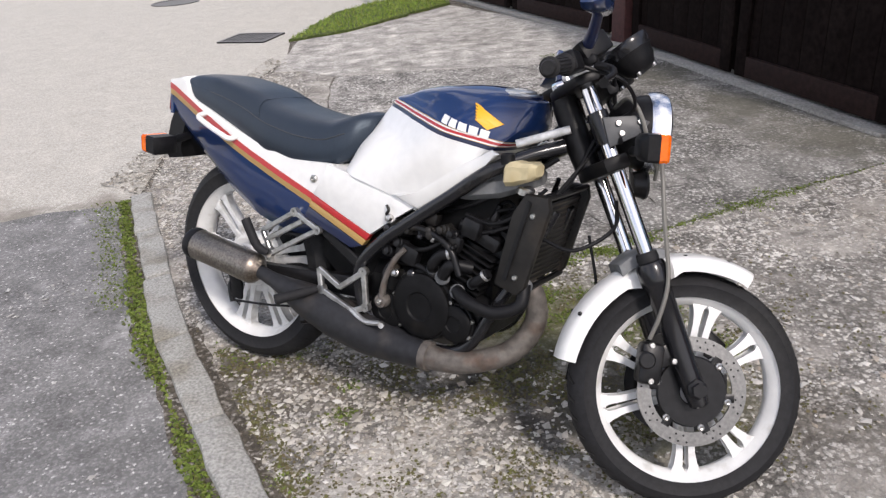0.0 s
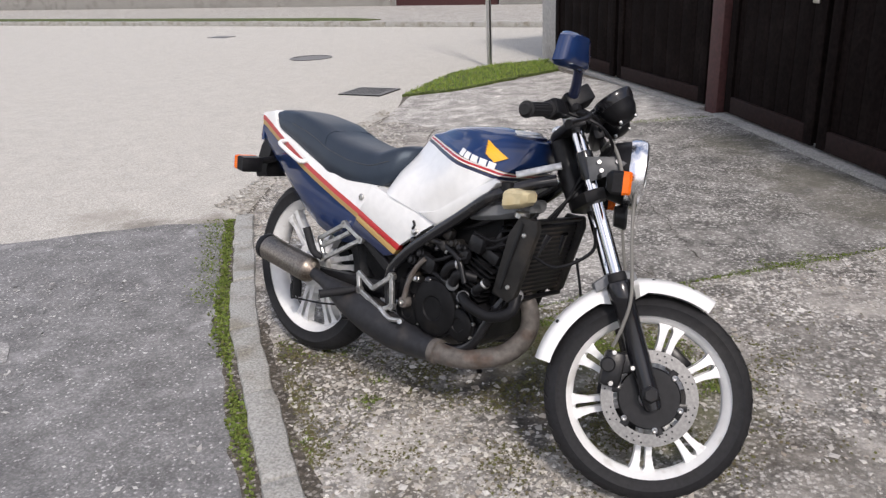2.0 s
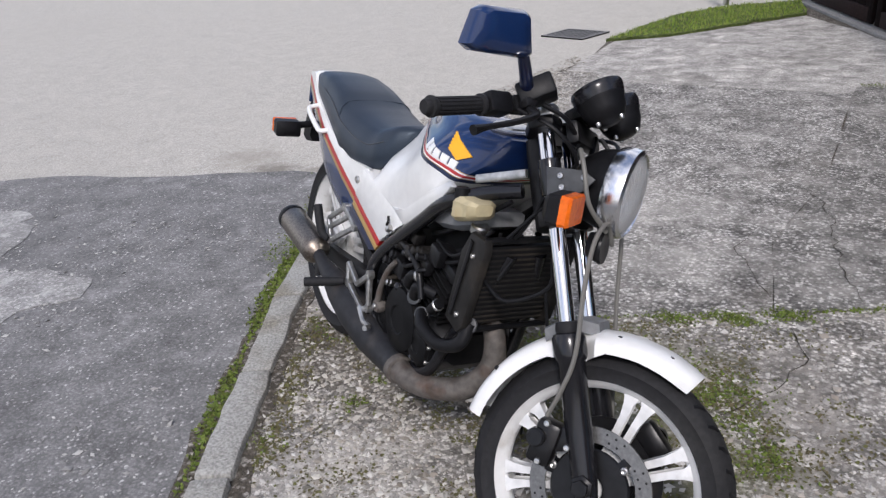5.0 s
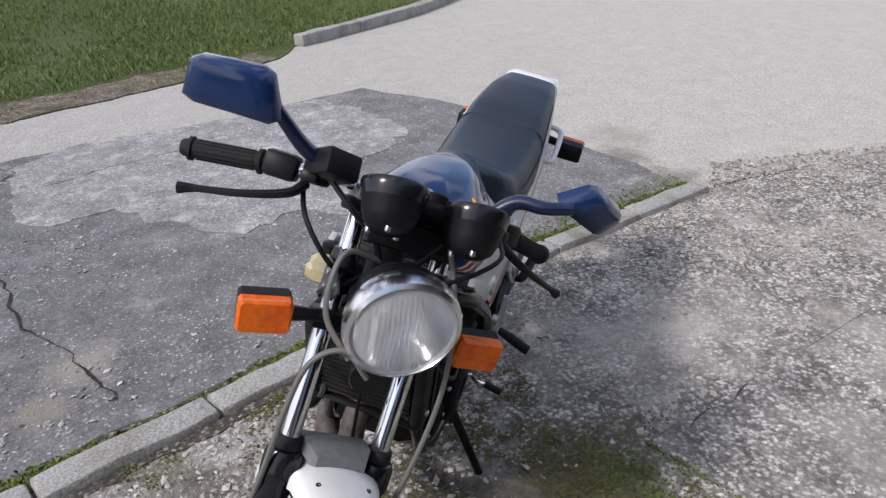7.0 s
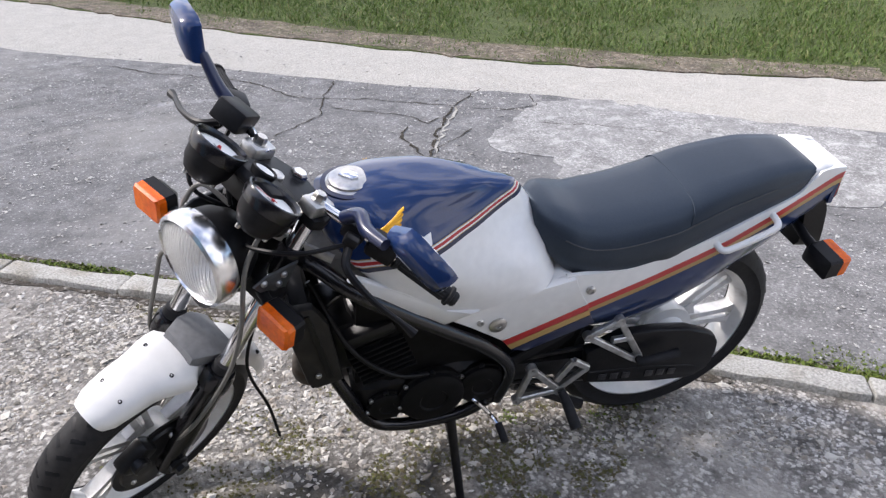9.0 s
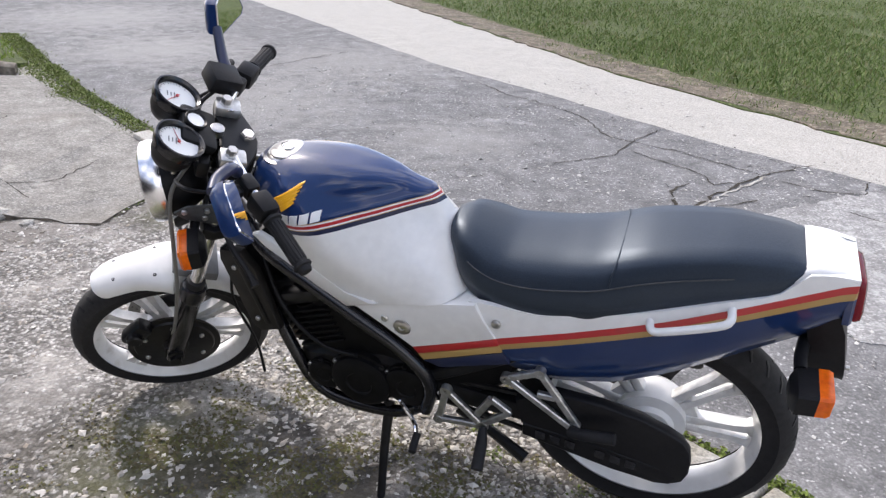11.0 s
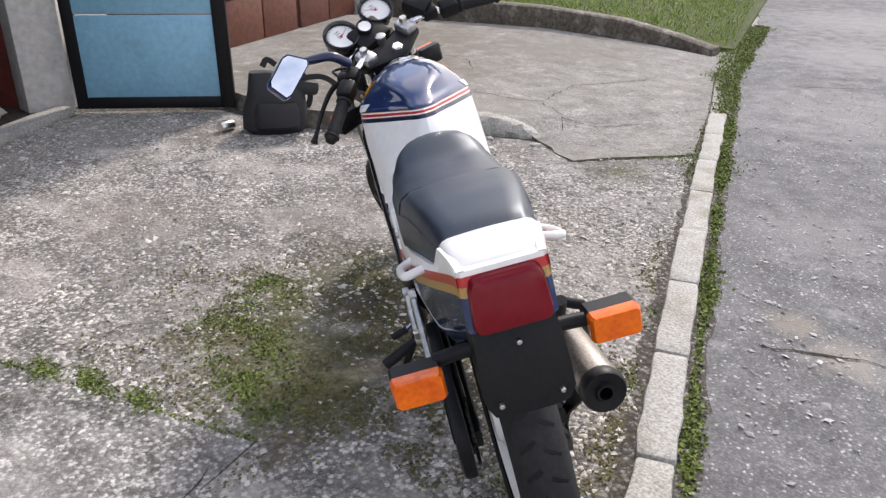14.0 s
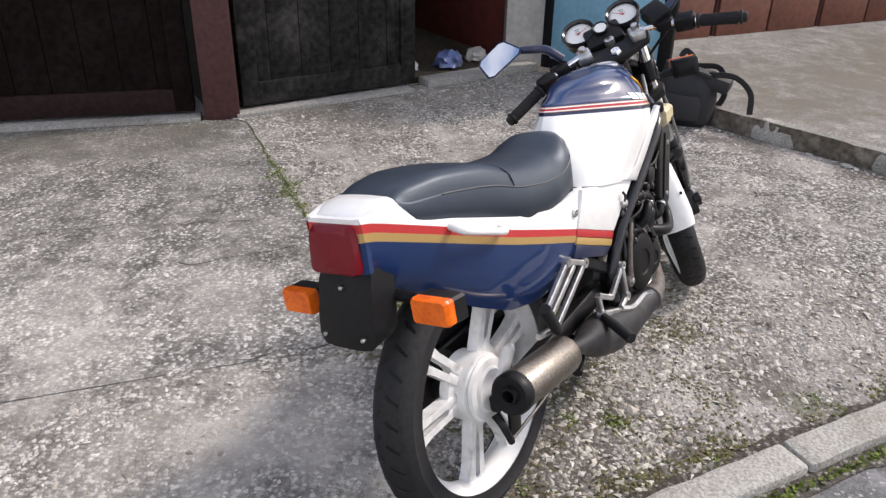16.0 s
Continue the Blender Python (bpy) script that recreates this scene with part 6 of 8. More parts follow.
# ---- exhaust ----
bm = bmesh.new()
tube(bm, [(0.87, -0.02, 0.455), (0.935, -0.015, 0.462), (0.978, -0.016, 0.425), (0.985, -0.02, 0.352), (0.95, -0.06, 0.285), (0.875, -0.11, 0.250), (0.80, -0.138, 0.240), (0.745, -0.145, 0.242)], [0.024, 0.026, 0.027, 0.029, 0.030, 0.030, 0.031, 0.033], 16)
exhaust = part("exhaust", bm, M["rust"], bike, "rusty exhaust header")
bm = bmesh.new()
tube(bm, [(0.75, -0.145, 0.242), (0.66, -0.134, 0.240), (0.55, -0.134, 0.250), (0.44, -0.142, 0.274), (0.345, -0.155, 0.304), (0.28, -0.168, 0.328), (0.23, -0.176, 0.345), (0.165, -0.177, 0.362)], [0.036, 0.047, 0.060, 0.061, 0.051, 0.033, 0.022, 0.019], 20)
part("expansion_chamber", bm, M["exhaust"], exhaust, "matt black expansion chamber")
bm = bmesh.new()
lathe(bm, [(0.0365, -0.012), (0.040, -0.010), (0.040, 0.010), (0.0365, 0.012)], axes((0.745, -0.145, 0.242), (1, 0.06, 0.0)), 20)
part("clamp", bm, M["rust"], exhaust, "rusty pipe clamp")
muf = axes((0.165, -0.176, 0.362), (-0.266, -0.006, 0.036))
bm = bmesh.new()
lathe(bm, [(0.020, -0.012), (0.034, 0.0), (0.045, 0.012), (0.047, 0.02), (0.047, 0.255), (0.045, 0.262)], muf, 28, cap=False)
part("muffler", bm, M["muffler"], exhaust, "tarnished steel muffler can")
bm = bmesh.new()
lathe(bm, [(0.0475, 0.245), (0.0485, 0.250), (0.0485, 0.268), (0.044, 0.276), (0.022, 0.272), (0.018, 0.280), (0.014, 0.280), (0.013, 0.24), (0.0, 0.24)], muf, 28, cap=False)
part("end_cap", bm, M["matt"], exhaust, "sooty black muffler end")
bm = bmesh.new()
strap(bm, [(-0.055, -0.150, 0.385), (-0.03, -0.138, 0.352), (-0.008, -0.118, 0.315), (0.004, -0.108, 0.270), (0.0, -0.106, 0.225)], 0.046, 0.012, (0, 1, 0.25))
part("hanger", bm, M["engine"], exhaust)

# rear drum brake: white plate with a cast boss, dark arm and rod
bm = bmesh.new()
lathe(bm, [(0.080, 0.030), (0.084, 0.036), (0.084, 0.041), (0.076, 0.042), (0.076, 0.047), (0.080, 0.048), (0.074, 0.055), (0.056, 0.056), (0.050, 0.063), (0.036, 0.060), (0.030, 0.062), (0.018, 0.070), (0.0, 0.070)], axes((-0.005, 0.0, 0.332), (0, -1, 0)), 36)
plate = part("brake_plate", bm, M["rim"], bike, "white painted rear drum brake plate")
bm = bmesh.new()
slab(bm, [(0.01, 0.345), (0.075, 0.405), (0.098, 0.402), (0.10, 0.385), (0.06, 0.345), (0.03, 0.325)], 0.020, flank(-0.064), 0.004)
part("boss", bm, M["rim"], plate)
bm = bmesh.new()
tube(bm, [(-0.03, -0.078, 0.28), (-0.035, -0.10, 0.255), (-0.02, -0.105, 0.205)], [0.012, 0.010, 0.009], 8, 3)
tube(bm, [(-0.02, -0.105, 0.21), (0.16, -0.11, 0.235), (0.36, -0.115, 0.28)], 0.004, 6, 3)
part("brake_arm", bm, M["engine"], plate, "dark steel brake arm and rod")
# added solid filler, no real part: its black stands for shade within the frame
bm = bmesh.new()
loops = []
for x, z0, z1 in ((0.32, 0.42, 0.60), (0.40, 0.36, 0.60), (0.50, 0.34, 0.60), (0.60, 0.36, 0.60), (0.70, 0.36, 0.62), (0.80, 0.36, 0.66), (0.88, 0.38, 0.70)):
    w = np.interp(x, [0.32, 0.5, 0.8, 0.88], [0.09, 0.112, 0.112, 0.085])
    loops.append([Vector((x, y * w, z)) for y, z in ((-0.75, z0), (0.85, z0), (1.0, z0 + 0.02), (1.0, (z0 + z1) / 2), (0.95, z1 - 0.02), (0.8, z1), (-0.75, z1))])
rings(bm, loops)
part("shade_filler", bm, M["cover"], bike, "added black filler standing in for shade inside the frame")


# ---- front end, in the steered fork's axes ----
FR = FORK.to_3x3()
for sgn in (-1, 1):
    y = sgn * 0.086
    bm = bmesh.new()
    lathe(bm, [(0.016, -0.045), (0.022, -0.04), (0.026, 0.0), (0.0255, 0.05), (0.028, 0.10), (0.029, 0.245), (0.033, 0.25), (0.035, 0.262), (0.035, 0.292), (0.031, 0.302), (0.022, 0.306)], FORK @ Matrix.Translation((0, y, 0)), 20)
    leg = part("fork_leg", bm, M["gloss"], bike, "glossy black fork lower leg")
    bm = bmesh.new()
    lathe(bm, [(0.0185, 0.588), (0.0235, 0.590), (0.0245, 0.60), (0.0245, 0.655), (0.0235, 0.664), (0.0185, 0.666)], FORK @ Matrix.Translation((0, y, 0)), 20)
    part("tube_sleeve", bm, M["gloss"], leg, "black sleeve round the fork tube")
    bm = bmesh.new()
    lathe(bm, [(0.0185, 0.30), (0.0235, 0.302), (0.0255, 0.312), (0.0235, 0.326), (0.0185, 0.328)], FORK @ Matrix.Translation((0, y, 0)), 20)
    part("dust_seal", bm, M["rubber"], leg, "black rubber dust seal")
    bm = bmesh.new()
    lathe(bm, [(0.0178, 0.30), (0.0178, 0.765), (0.014, 0.772), (0.0, 0.772)], FORK @ Matrix.Translation((0, y, 0)), 20)
    part("fork_tube", bm, M["chrome"], leg, "chromed fork tube")
    bm = bmesh.new()
    lathe(bm, [(0.024, 0.0), (0.024, 0.01), (0.017, 0.014), (0.017, 0.026), (0.0, 0.026)], axes(fk(0, y + sgn * 0.02, 0.0), FR @ Vector((0, sgn, 0))), 6)
    part("axle_nut", bm, M["engine"], leg)
    # headlamp ear
    bm = bmesh.new()
    slab(bm, [(-0.02, -0.035), (0.055, -0.022), (0.082, 0.0), (0.055, 0.022), (-0.02, 0.035)], 0.006, axes(fk(0.018, y + sgn * 0.026, 0.61), FR @ Vector((0, sgn, 0)), FR @ Vector((1, 0, -0.1))), 0.002)
    ear = part("lamp_ear", bm, M["bracket"], bike, "dark grey steel headlamp bracket")
    for dx, dz in ((0.03, 0.012), (0.03, -0.012), (0.078, 0.0)):
        screw(fk(dx, y + sgn * 0.031, 0.61 + dz), FR @ Vector((0, sgn, 0)), 0.007, ear)
    # indicator
    inn = 0.030 if sgn > 0 else 0.0
    ax, ay = fk(0.045, sgn * 0.098, 0.553 + inn * 0.5), fk(0.05, sgn * (0.165 - inn), 0.545 + inn * 0.5)
    bm = bmesh.new()
    tube(bm, [ax, ax.lerp(ay, 0.5), ay], [0.012, 0.011, 0.014], 10, 2)
    ind = part("front_indicator", bm, M["matt"], bike, "front indicator on a black stem")
    tilt = axes(fk(0.058, sgn * (0.208 - inn), 0.541 + inn * 0.5), FR @ Vector((0.93, 0, -0.36)), FR @ Vector((0, 1, 0.12 if sgn > 0 else 0.22)))
    for name, z0, z1, mk in (("body", -0.035, 0.002, "matt"), ("lens", 0.002, 0.024, "orange")):
        bm = bmesh.new()
        loops = []
        for z, s in ((z0, 0.6 if mk == "matt" else 1.0), (z0 + 0.012, 0.97), (z1 - 0.006, 1.0), (z1, 1.0 if mk == "matt" else 0.9)):
            loops.append([tilt @ Vector((a * 0.043 * s, b * 0.030 * s, z)) for a, b in ((-1, -0.8), (-0.88, -1), (0.88, -1), (1, -0.8), (1, 0.8), (0.88, 1), (-0.88, 1), (-1, 0.8))])
        rings(bm, loops)
        part(name, bm, M[mk], ind, "amber plastic lens" if mk == "orange" else "")
    # bar, grip, switch, lever
    bm = bmesh.new()
    tube(bm, [fk(-0.005, sgn * 0.065, 0.768), fk(-0.005, sgn * 0.10, 0.772), fk(-0.03, sgn * 0.17, 0.772), fk(-0.065, sgn * 0.24, 0.764), fk(-0.13, sgn * 0.365, 0.747)], 0.0105, 12)
    bar = part("handlebar", bm, M["chrome"], bike, "chromed clip-on handlebar")
    bm = bmesh.new()
    box(bm, (0.06, 0.045, 0.030), axes(fk(0.0, y, 0.765), FR @ Vector((0, 0, 1)), FR @ Vector((1, 0, 0))), 0.008)
    part("clamp", bm, M["alloy"], bar, "cast alloy bar clamp")
    bm = bmesh.new()
    lathe(bm, [(0.013, 0.0), (0.013, 0.012), (0.011, 0.016), (0.0, 0.016)], axes(fk(0.005, y, 0.78), FR @ Vector((0, 0, 1))), 6)
    lathe(bm, [(0.016, -0.004), (0.016, 0.001)], axes(fk(0.005, y, 0.78), FR @ Vector((0, 0, 1))), 16)
    part("clamp_bolt", bm, M["steel"], bar)
    g0, g1 = fk(-0.072, sgn * 0.252, 0.7625), fk(-0.137, sgn * 0.377, 0.7455)
    d = (g1 - g0).normalized()
    bm = bmesh.new()
    n = (g1 - g0).length
    lathe(bm, [(0.0115, 0), (0.022, 0.0), (0.022, 0.006), (0.0165, 0.008), (0.0162, n - 0.022), (0.021, n - 0.020), (0.021, n - 0.014), (0.0155, n - 0.012), (0.0155, n - 0.004), (0.013, n), (0.0, n)], axes(g0, d), 18)
    grip = part("grip", bm, M["rubber"], bar, "ribbed black rubber grip")
    bm = bmesh.new()
    for k in range(14):
        a = 2 * math.pi * k / 14
        o = axes(g0, d)
        strap(bm, [o @ Vector((0.0165 * math.cos(a), 0.0165 * math.sin(a), 0.014)), o @ Vector((0.0165 * math.cos(a), 0.0165 * math.sin(a), n - 0.028))], 0.004, 0.003, (o.to_3x3() @ Vector((math.cos(a), math.sin(a), 0))))
    tagged(part("rib", bm, M["rubber"], grip), kind="stuff")
    bm = bmesh.new()
    box(bm, (0.06, 0.048, 0.046), axes(fk(-0.055, sgn * 0.222, 0.767), FR @ Vector((0, 0, 1)), d), 0.01)
    box(bm, (0.048, 0.036, 0.036), axes(fk(-0.026, sgn * 0.168, 0.770), FR @ Vector((0, 0, 1)), d), 0.008)
    part("switch_block", bm, M["matt"], bar)
    bm = bmesh.new()
    tube(bm, [fk(0.005, sgn * 0.19, 0.750), fk(0.025, sgn * 0.22, 0.728), fk(0.005, sgn * 0.285, 0.706), fk(-0.03, sgn * 0.345, 0.692), fk(-0.045, sgn * 0.374, 0.684)], [0.009, 0.008, 0.0065, 0.006, 0.0105], 8)
    part("lever", bm, M["black"], bar, "black brake lever" if sgn < 0 else "black clutch lever")
    bm = bmesh.new()
    box(bm, (0.03, 0.03, 0.022), axes(fk(0.0, sgn * 0.185, 0.764), FR @ Vector((0, 0, 1)), d), 0.007)
    part("lever_pivot", bm, M["black"], bar)
# brake reservoir on the right bar
bm = bmesh.new()
box(bm, (0.066, 0.076, 0.046), axes(fk(0.012, -0.158, 0.791), FR @ Vector((-0.25, 0, 1)), FR @ Vector((0.3, -1, 0))), 0.006)
part("brake_reservoir", bm, M["matt"], bike, "square black brake fluid reservoir")
# clamps
for z, w, mk in ((0.540, 0.034, "black"), (0.742, 0.024, "black")):
    bm = bmesh.new()
    slab(bm, [(0.026, 0.115), (0.0, 0.122), (-0.028, 0.112), (-0.062, 0.035), (-0.068, 0.0), (-0.062, -0.035), (-0.028, -0.112), (0.0, -0.122), (0.026, -0.115), (0.030, -0.06), (0.01, -0.03), (0.01, 0.03), (0.030, 0.06)], w, FORK @ Matrix.Translation((0, 0, z)), 0.006)
    part("fork_yoke", bm, M[mk], bike, "black fork yoke")
bm = bmesh.new()
lathe(bm, [(0.030, 0.555), (0.032, 0.60), (0.032, 0.70), (0.030, 0.73)], FORK @ Matrix.Translation((-0.042, 0, 0)), 20)
part("steering_head", bm, M["black"], bike)
bm = bmesh.new()
lathe(bm, [(0.018, 0.754), (0.018, 0.764), (0.014, 0.770), (0.0, 0.770)], FORK @ Matrix.Translation((-0.042, -0.004, 0)), 6)
part("stem_nut", bm, M["chrome"], bike)
bm = bmesh.new()
lathe(bm, [(0.016, 0.752), (0.016, 0.772), (0.012, 0.774), (0.0, 0.772)], FORK @ Matrix.Translation((0.028, -0.004, 0)), 16)
part("ignition_switch", bm, M["steel"], bike)

# headlamp
lamp_dir = FR @ Vector((math.cos(radians(24)), 0, -math.sin(radians(24))))
lamp = axes(fk(0.14, -0.004, 0.577), lamp_dir, FR @ Vector((0, 1, 0)))
bm = bmesh.new()
lathe(bm, [(0.0, -0.125), (0.03, -0.122), (0.06, -0.105), (0.080, -0.075), (0.088, -0.04), (0.090, -0.012), (0.086, -0.012), (0.084, -0.04), (0.05, -0.085)], lamp, 36, cap=False)
shell = part("headlamp", bm, M["matt"], bike, "round headlamp in a black shell")
bm = bmesh.new()
lathe(bm, [(0.0895, -0.036), (0.0930, -0.036), (0.0965, -0.026), (0.0985, -0.008), (0.096, 0.006), (0.089, 0.011), (0.085, 0.004), (0.086, -0.012)], lamp, 40, closed=True)
part("rim", bm, M["wornchrome"], shell, "chromed headlamp rim")
bm = bmesh.new()
lathe(bm, [(0.086, -0.004), (0.075, -0.025), (0.055, -0.05), (0.03, -0.07), (0.014, -0.075), (0.014, -0.045), (0.0, -0.04)], lamp, 36, cap=False)
part("reflector", bm, M["chrome"], shell, "bright reflector bowl")
glass = bpy.data.materials.new("ribbed_glass")
glass.use_nodes = True
gb = glass.node_tree.nodes["Principled BSDF"]
gb.inputs["Transmission Weight"].default_value, gb.inputs["Roughness"].default_value, gb.inputs["IOR"].default_value = 0.74, 0.13, 1.45
gb.inputs["Base Color"].default_value = (0.80, 0.81, 0.81, 1)
gw = glass.node_tree.nodes.new("ShaderNodeTexWave")
gw.inputs["Scale"].default_value, gw.inputs["Distortion"].default_value, gw.inputs["Detail Scale"].default_value = 40, 2.2, 0.6
gt = glass.node_tree.nodes.new("ShaderNodeTexCoord")
gbp = glass.node_tree.nodes.new("ShaderNodeBump")
gbp.inputs["Strength"].default_value, gbp.inputs["Distance"].default_value = 0.2, 0.004
gm = glass.node_tree.nodes.new("ShaderNodeMapping")
gm.inputs["Rotation"].default_value = (0, 0, radians(55))
glass.node_tree.links.new(gt.outputs["Object"], gm.inputs["Vector"])
glass.node_tree.links.new(gm.outputs["Vector"], gw.inputs["Vector"])
glass.node_tree.links.new(gw.outputs["Fac"], gbp.inputs["Height"])
glass.node_tree.links.new(gbp.outputs["Normal"], gb.inputs["Normal"])
bm = bmesh.new()
lathe(bm, [(0.0865, 0.0), (0.082, 0.008), (0.06, 0.017), (0.03, 0.022), (0.001, 0.0235), (0.001, 0.0205), (0.03, 0.019), (0.06, 0.014), (0.082, 0.005), (0.0865, -0.003)], lamp, 40, closed=True)
part("lens", bm, glass, shell, "clear ribbed headlamp glass").visible_shadow = False

# instruments
dial_up = FR @ Vector((-0.26, 0, 0.966))
for y, r, name, needle in ((0.071, 0.048, "speedometer", 200), (-0.079, 0.048, "rev_counter", 320)):
    m = axes(fk(0.116, y, 0.781), dial_up, FR @ Vector((0, 1, 0)))
    bm = bmesh.new()
    lathe(bm, [(0.0, -0.070), (r * 0.45, -0.068), (r * 0.75, -0.058), (r * 0.95, -0.038), (r * 1.01, -0.020), (r * 1.06, -0.016), (r * 1.06, -0.006), (r * 1.14, 0.0), (r * 1.14, 0.009), (r * 1.05, 0.011), (r * 0.93, 0.006), (r * 0.92, 0.001)], m, 32, cap=False)
    inst = part(name, bm, M["matt"], bike, "round instrument in a black plastic cup")
    bm = bmesh.new()
    lathe(bm, [(r * 1.075, -0.015), (r * 1.10, -0.010), (r * 1.15, -0.001), (r * 1.16, 0.008), (r * 1.13, 0.0125), (r * 1.05, 0.013), (r * 0.95, 0.008), (r * 1.0, 0.002)], m, 36, closed=True)
    part("bezel", bm, M["gloss"], inst, "glossy black bezel")
    for q in (0.6, 2.5, 4.4):
        screw(m @ Vector((r * 0.62 * math.cos(q), r * 0.62 * math.sin(q), -0.0655)), -dial_up, 0.005, inst)
    bm = bmesh.new()
    lathe(bm, [(r * 0.95, 0.0), (0.0, 0.0)], m, 32, cap=False)
    face = part("dial", bm, M["dial"], inst, "white dial with dark marks and a red needle")
    bm = bmesh.new()
    for k in range(25):
        a = radians(-210 + 240 * k / 24)
        q = r * (0.82 if k % 2 else 0.78)
        strap(bm, [m @ Vector((q * math.cos(a), q * math.sin(a), 0.0012)), m @ Vector((r * 0.9 * math.cos(a), r * 0.9 * math.sin(a), 0.0012))], 0.0014, 0.0006, dial_up)
    tagged(part("scale_mark", bm, M["black"], face), kind="stuff")
    for k in range(3):
        bm = bmesh.new()
        box(bm, (r * (0.40, 0.26, 0.32)[k], r * 0.05, 0.0006), m @ Matrix.Translation((0, -r * 0.12 - r * 0.17 * k, 0.001)))
        part("lettering_bar", bm, M["grey"], face)
    bm = bmesh.new()
    a = radians(needle)
    strap(bm, [m @ Vector((-0.008 * math.cos(a), -0.008 * math.sin(a), 0.003)), m @ Vector((r * 0.75 * math.cos(a), r * 0.75 * math.sin(a), 0.003))], 0.0015, 0.001, dial_up)
    lathe(bm, [(0.0035, 0.001), (0.0035, 0.0045), (0.0, 0.0045)], m, 12)
    part("needle", bm, M["red"], inst)
m = axes(fk(0.080, 0.004, 0.790), dial_up, FR @ Vector((0, 1, 0)))
bm = bmesh.new()
lathe(bm, [(0.018, -0.03), (0.024, -0.005), (0.026, 0.003), (0.024, 0.006), (0.020, 0.002), (0.0, 0.002)], m, 24)
tg = part("temperature_gauge", bm, M["matt"], bike, "small round gauge between the instruments")
bm = bmesh.new()
lathe(bm, [(0.0195, 0.0026), (0.0, 0.0026)], m, 20, cap=False)
part("dial", bm, M["dial"], tg, "pale dial")
bm = bmesh.new()
box(bm, (0.12, 0.085, 0.03), axes(fk(0.072, 0.003, 0.764), dial_up, FR @ Vector((0, 1, 0))), 0.012)
part("instrument_panel", bm, M["matt"], bike, "black plastic warning lamp panel")
bm = bmesh.new()
box(bm, (0.03, 0.17, 0.05), axes(fk(0.055, 0, 0.715), FR @ Vector((0, 0, 1)), FR @ Vector((1, 0, 0))), 0.01)
part("instrument_bracket", bm, M["black"], bike)

# mirrors
def mirror(corners, back, stalk, label):
    """Glass corners in the fork's axes, in order; back: the way from the glass into the housing."""
    c = [fk(*p) for p in corners]
    n = (c[1] - c[0]).cross(c[2] - c[1]).normalized()
    want = (FR @ Vector(back)).normalized()
    if n.dot(want) < 0:
        n = -n
    mid = sum(c, Vector()) / 4
    def loop(s, off):
        out = []
        for i in range(4):
            p, q = c[i], c[(i + 1) % 4]
            for t in (0.12, 0.5, 0.88):
                out.append(mid + (p.lerp(q, t) - mid) * s + n * off)
        return out
    bm = bmesh.new()
    rings(bm, [loop(1.0, 0.001), loop(1.06, -0.003), loop(1.08, 0.006), loop(1.04, 0.020), loop(0.88, 0.031), loop(0.5, 0.036)])
    ob = part("mirror", bm, M["blue"], bike, label)
    bm = bmesh.new()
    rings(bm, [loop(1.0, -0.0005), loop(0.97, -0.0045)])
    part("glass", bm, M["mirror"], ob, "mirror glass")
    bm = bmesh.new()
    tube(bm, [fk(*p) for p in stalk], [0.014, 0.014, 0.013, 0.011], 10)
    part("stalk", bm, M["navy"], ob, "dark blue mirror stalk")
    return ob


M["mirror"] = mat("mirror_glass", (0.9, 0.9, 0.9), 0.02, metal=1.0)
mirror([(0.066, 0.304, 0.903), (0.031, 0.254, 0.862), (-0.005, 0.381, 0.833), (0.037, 0.399, 0.879)], (0.74, 0, -0.67), [(0.0, 0.150, 0.790), (0.025, 0.185, 0.830), (0.055, 0.225, 0.835), (0.07, 0.275, 0.848)], "dark blue left-hand mirror turned flat")
mirror([(-0.005, -0.406, 0.893), (0.045, -0.300, 0.905), (0.025, -0.260, 0.832), (-0.045, -0.400, 0.830)], (1, -0.35, 0.1), [(0.0, -0.165, 0.790), (0.005, -0.195, 0.800), (0.015, -0.225, 0.815), (0.03, -0.275, 0.850)], "dark blue right-hand mirror on a short stalk")

# mudguard
bm = bmesh.new()
loops = []
for k in range(25):
    a = radians(39 + 109 * k / 24)
    s = np.interp(k, [0, 1, 2.5, 5.5, 7.6, 9.0, 9.8, 12.6, 13.5, 22, 24], [0.66, 0.86, 0.95, 1.02, 1.30, 1.33, 0.90, 0.90, 1.0, 0.98, 0.88])
    dip = np.interp(k, [0, 8, 11, 14, 24], [0.0, 0.0, 0.030, 0.0, 0.0])
    row = []
    for w, r in ((0.060, 0.272 - dip), (0.0605, 0.284), (0.0575, 0.295), (0.049, 0.304), (0.034, 0.310), (0.017, 0.3135), (0.0, 0.3145), (-0.017, 0.3135), (-0.034, 0.310), (-0.049, 0.304), (-0.0575, 0.295), (-0.0605, 0.284), (-0.060, 0.272 - dip), (-0.056, 0.279), (-0.053, 0.291), (-0.030, 0.304), (0.0, 0.309), (0.030, 0.304), (0.053, 0.291), (0.056, 0.279)):
        row.append(fk(r * math.cos(a), w * s, r * math.sin(a) - 0.008))
    loops.append(row)
rings(bm, loops)
fender = part("front_mudguard", bm, M["white"], bike, "white painted front mudguard")
for a, y in ((52, 0.03), (52, -0.03), (72, 0.045), (72, -0.045), (126, 0.045), (126, -0.045)):
    p = Vector((math.cos(radians(a)), 0, math.sin(radians(a))))
    screw(fk(0.309 * p.x, y, 0.306 * p.z - 0.008), FR @ p, 0.005, fender, "black")
bm = bmesh.new()
loops = []
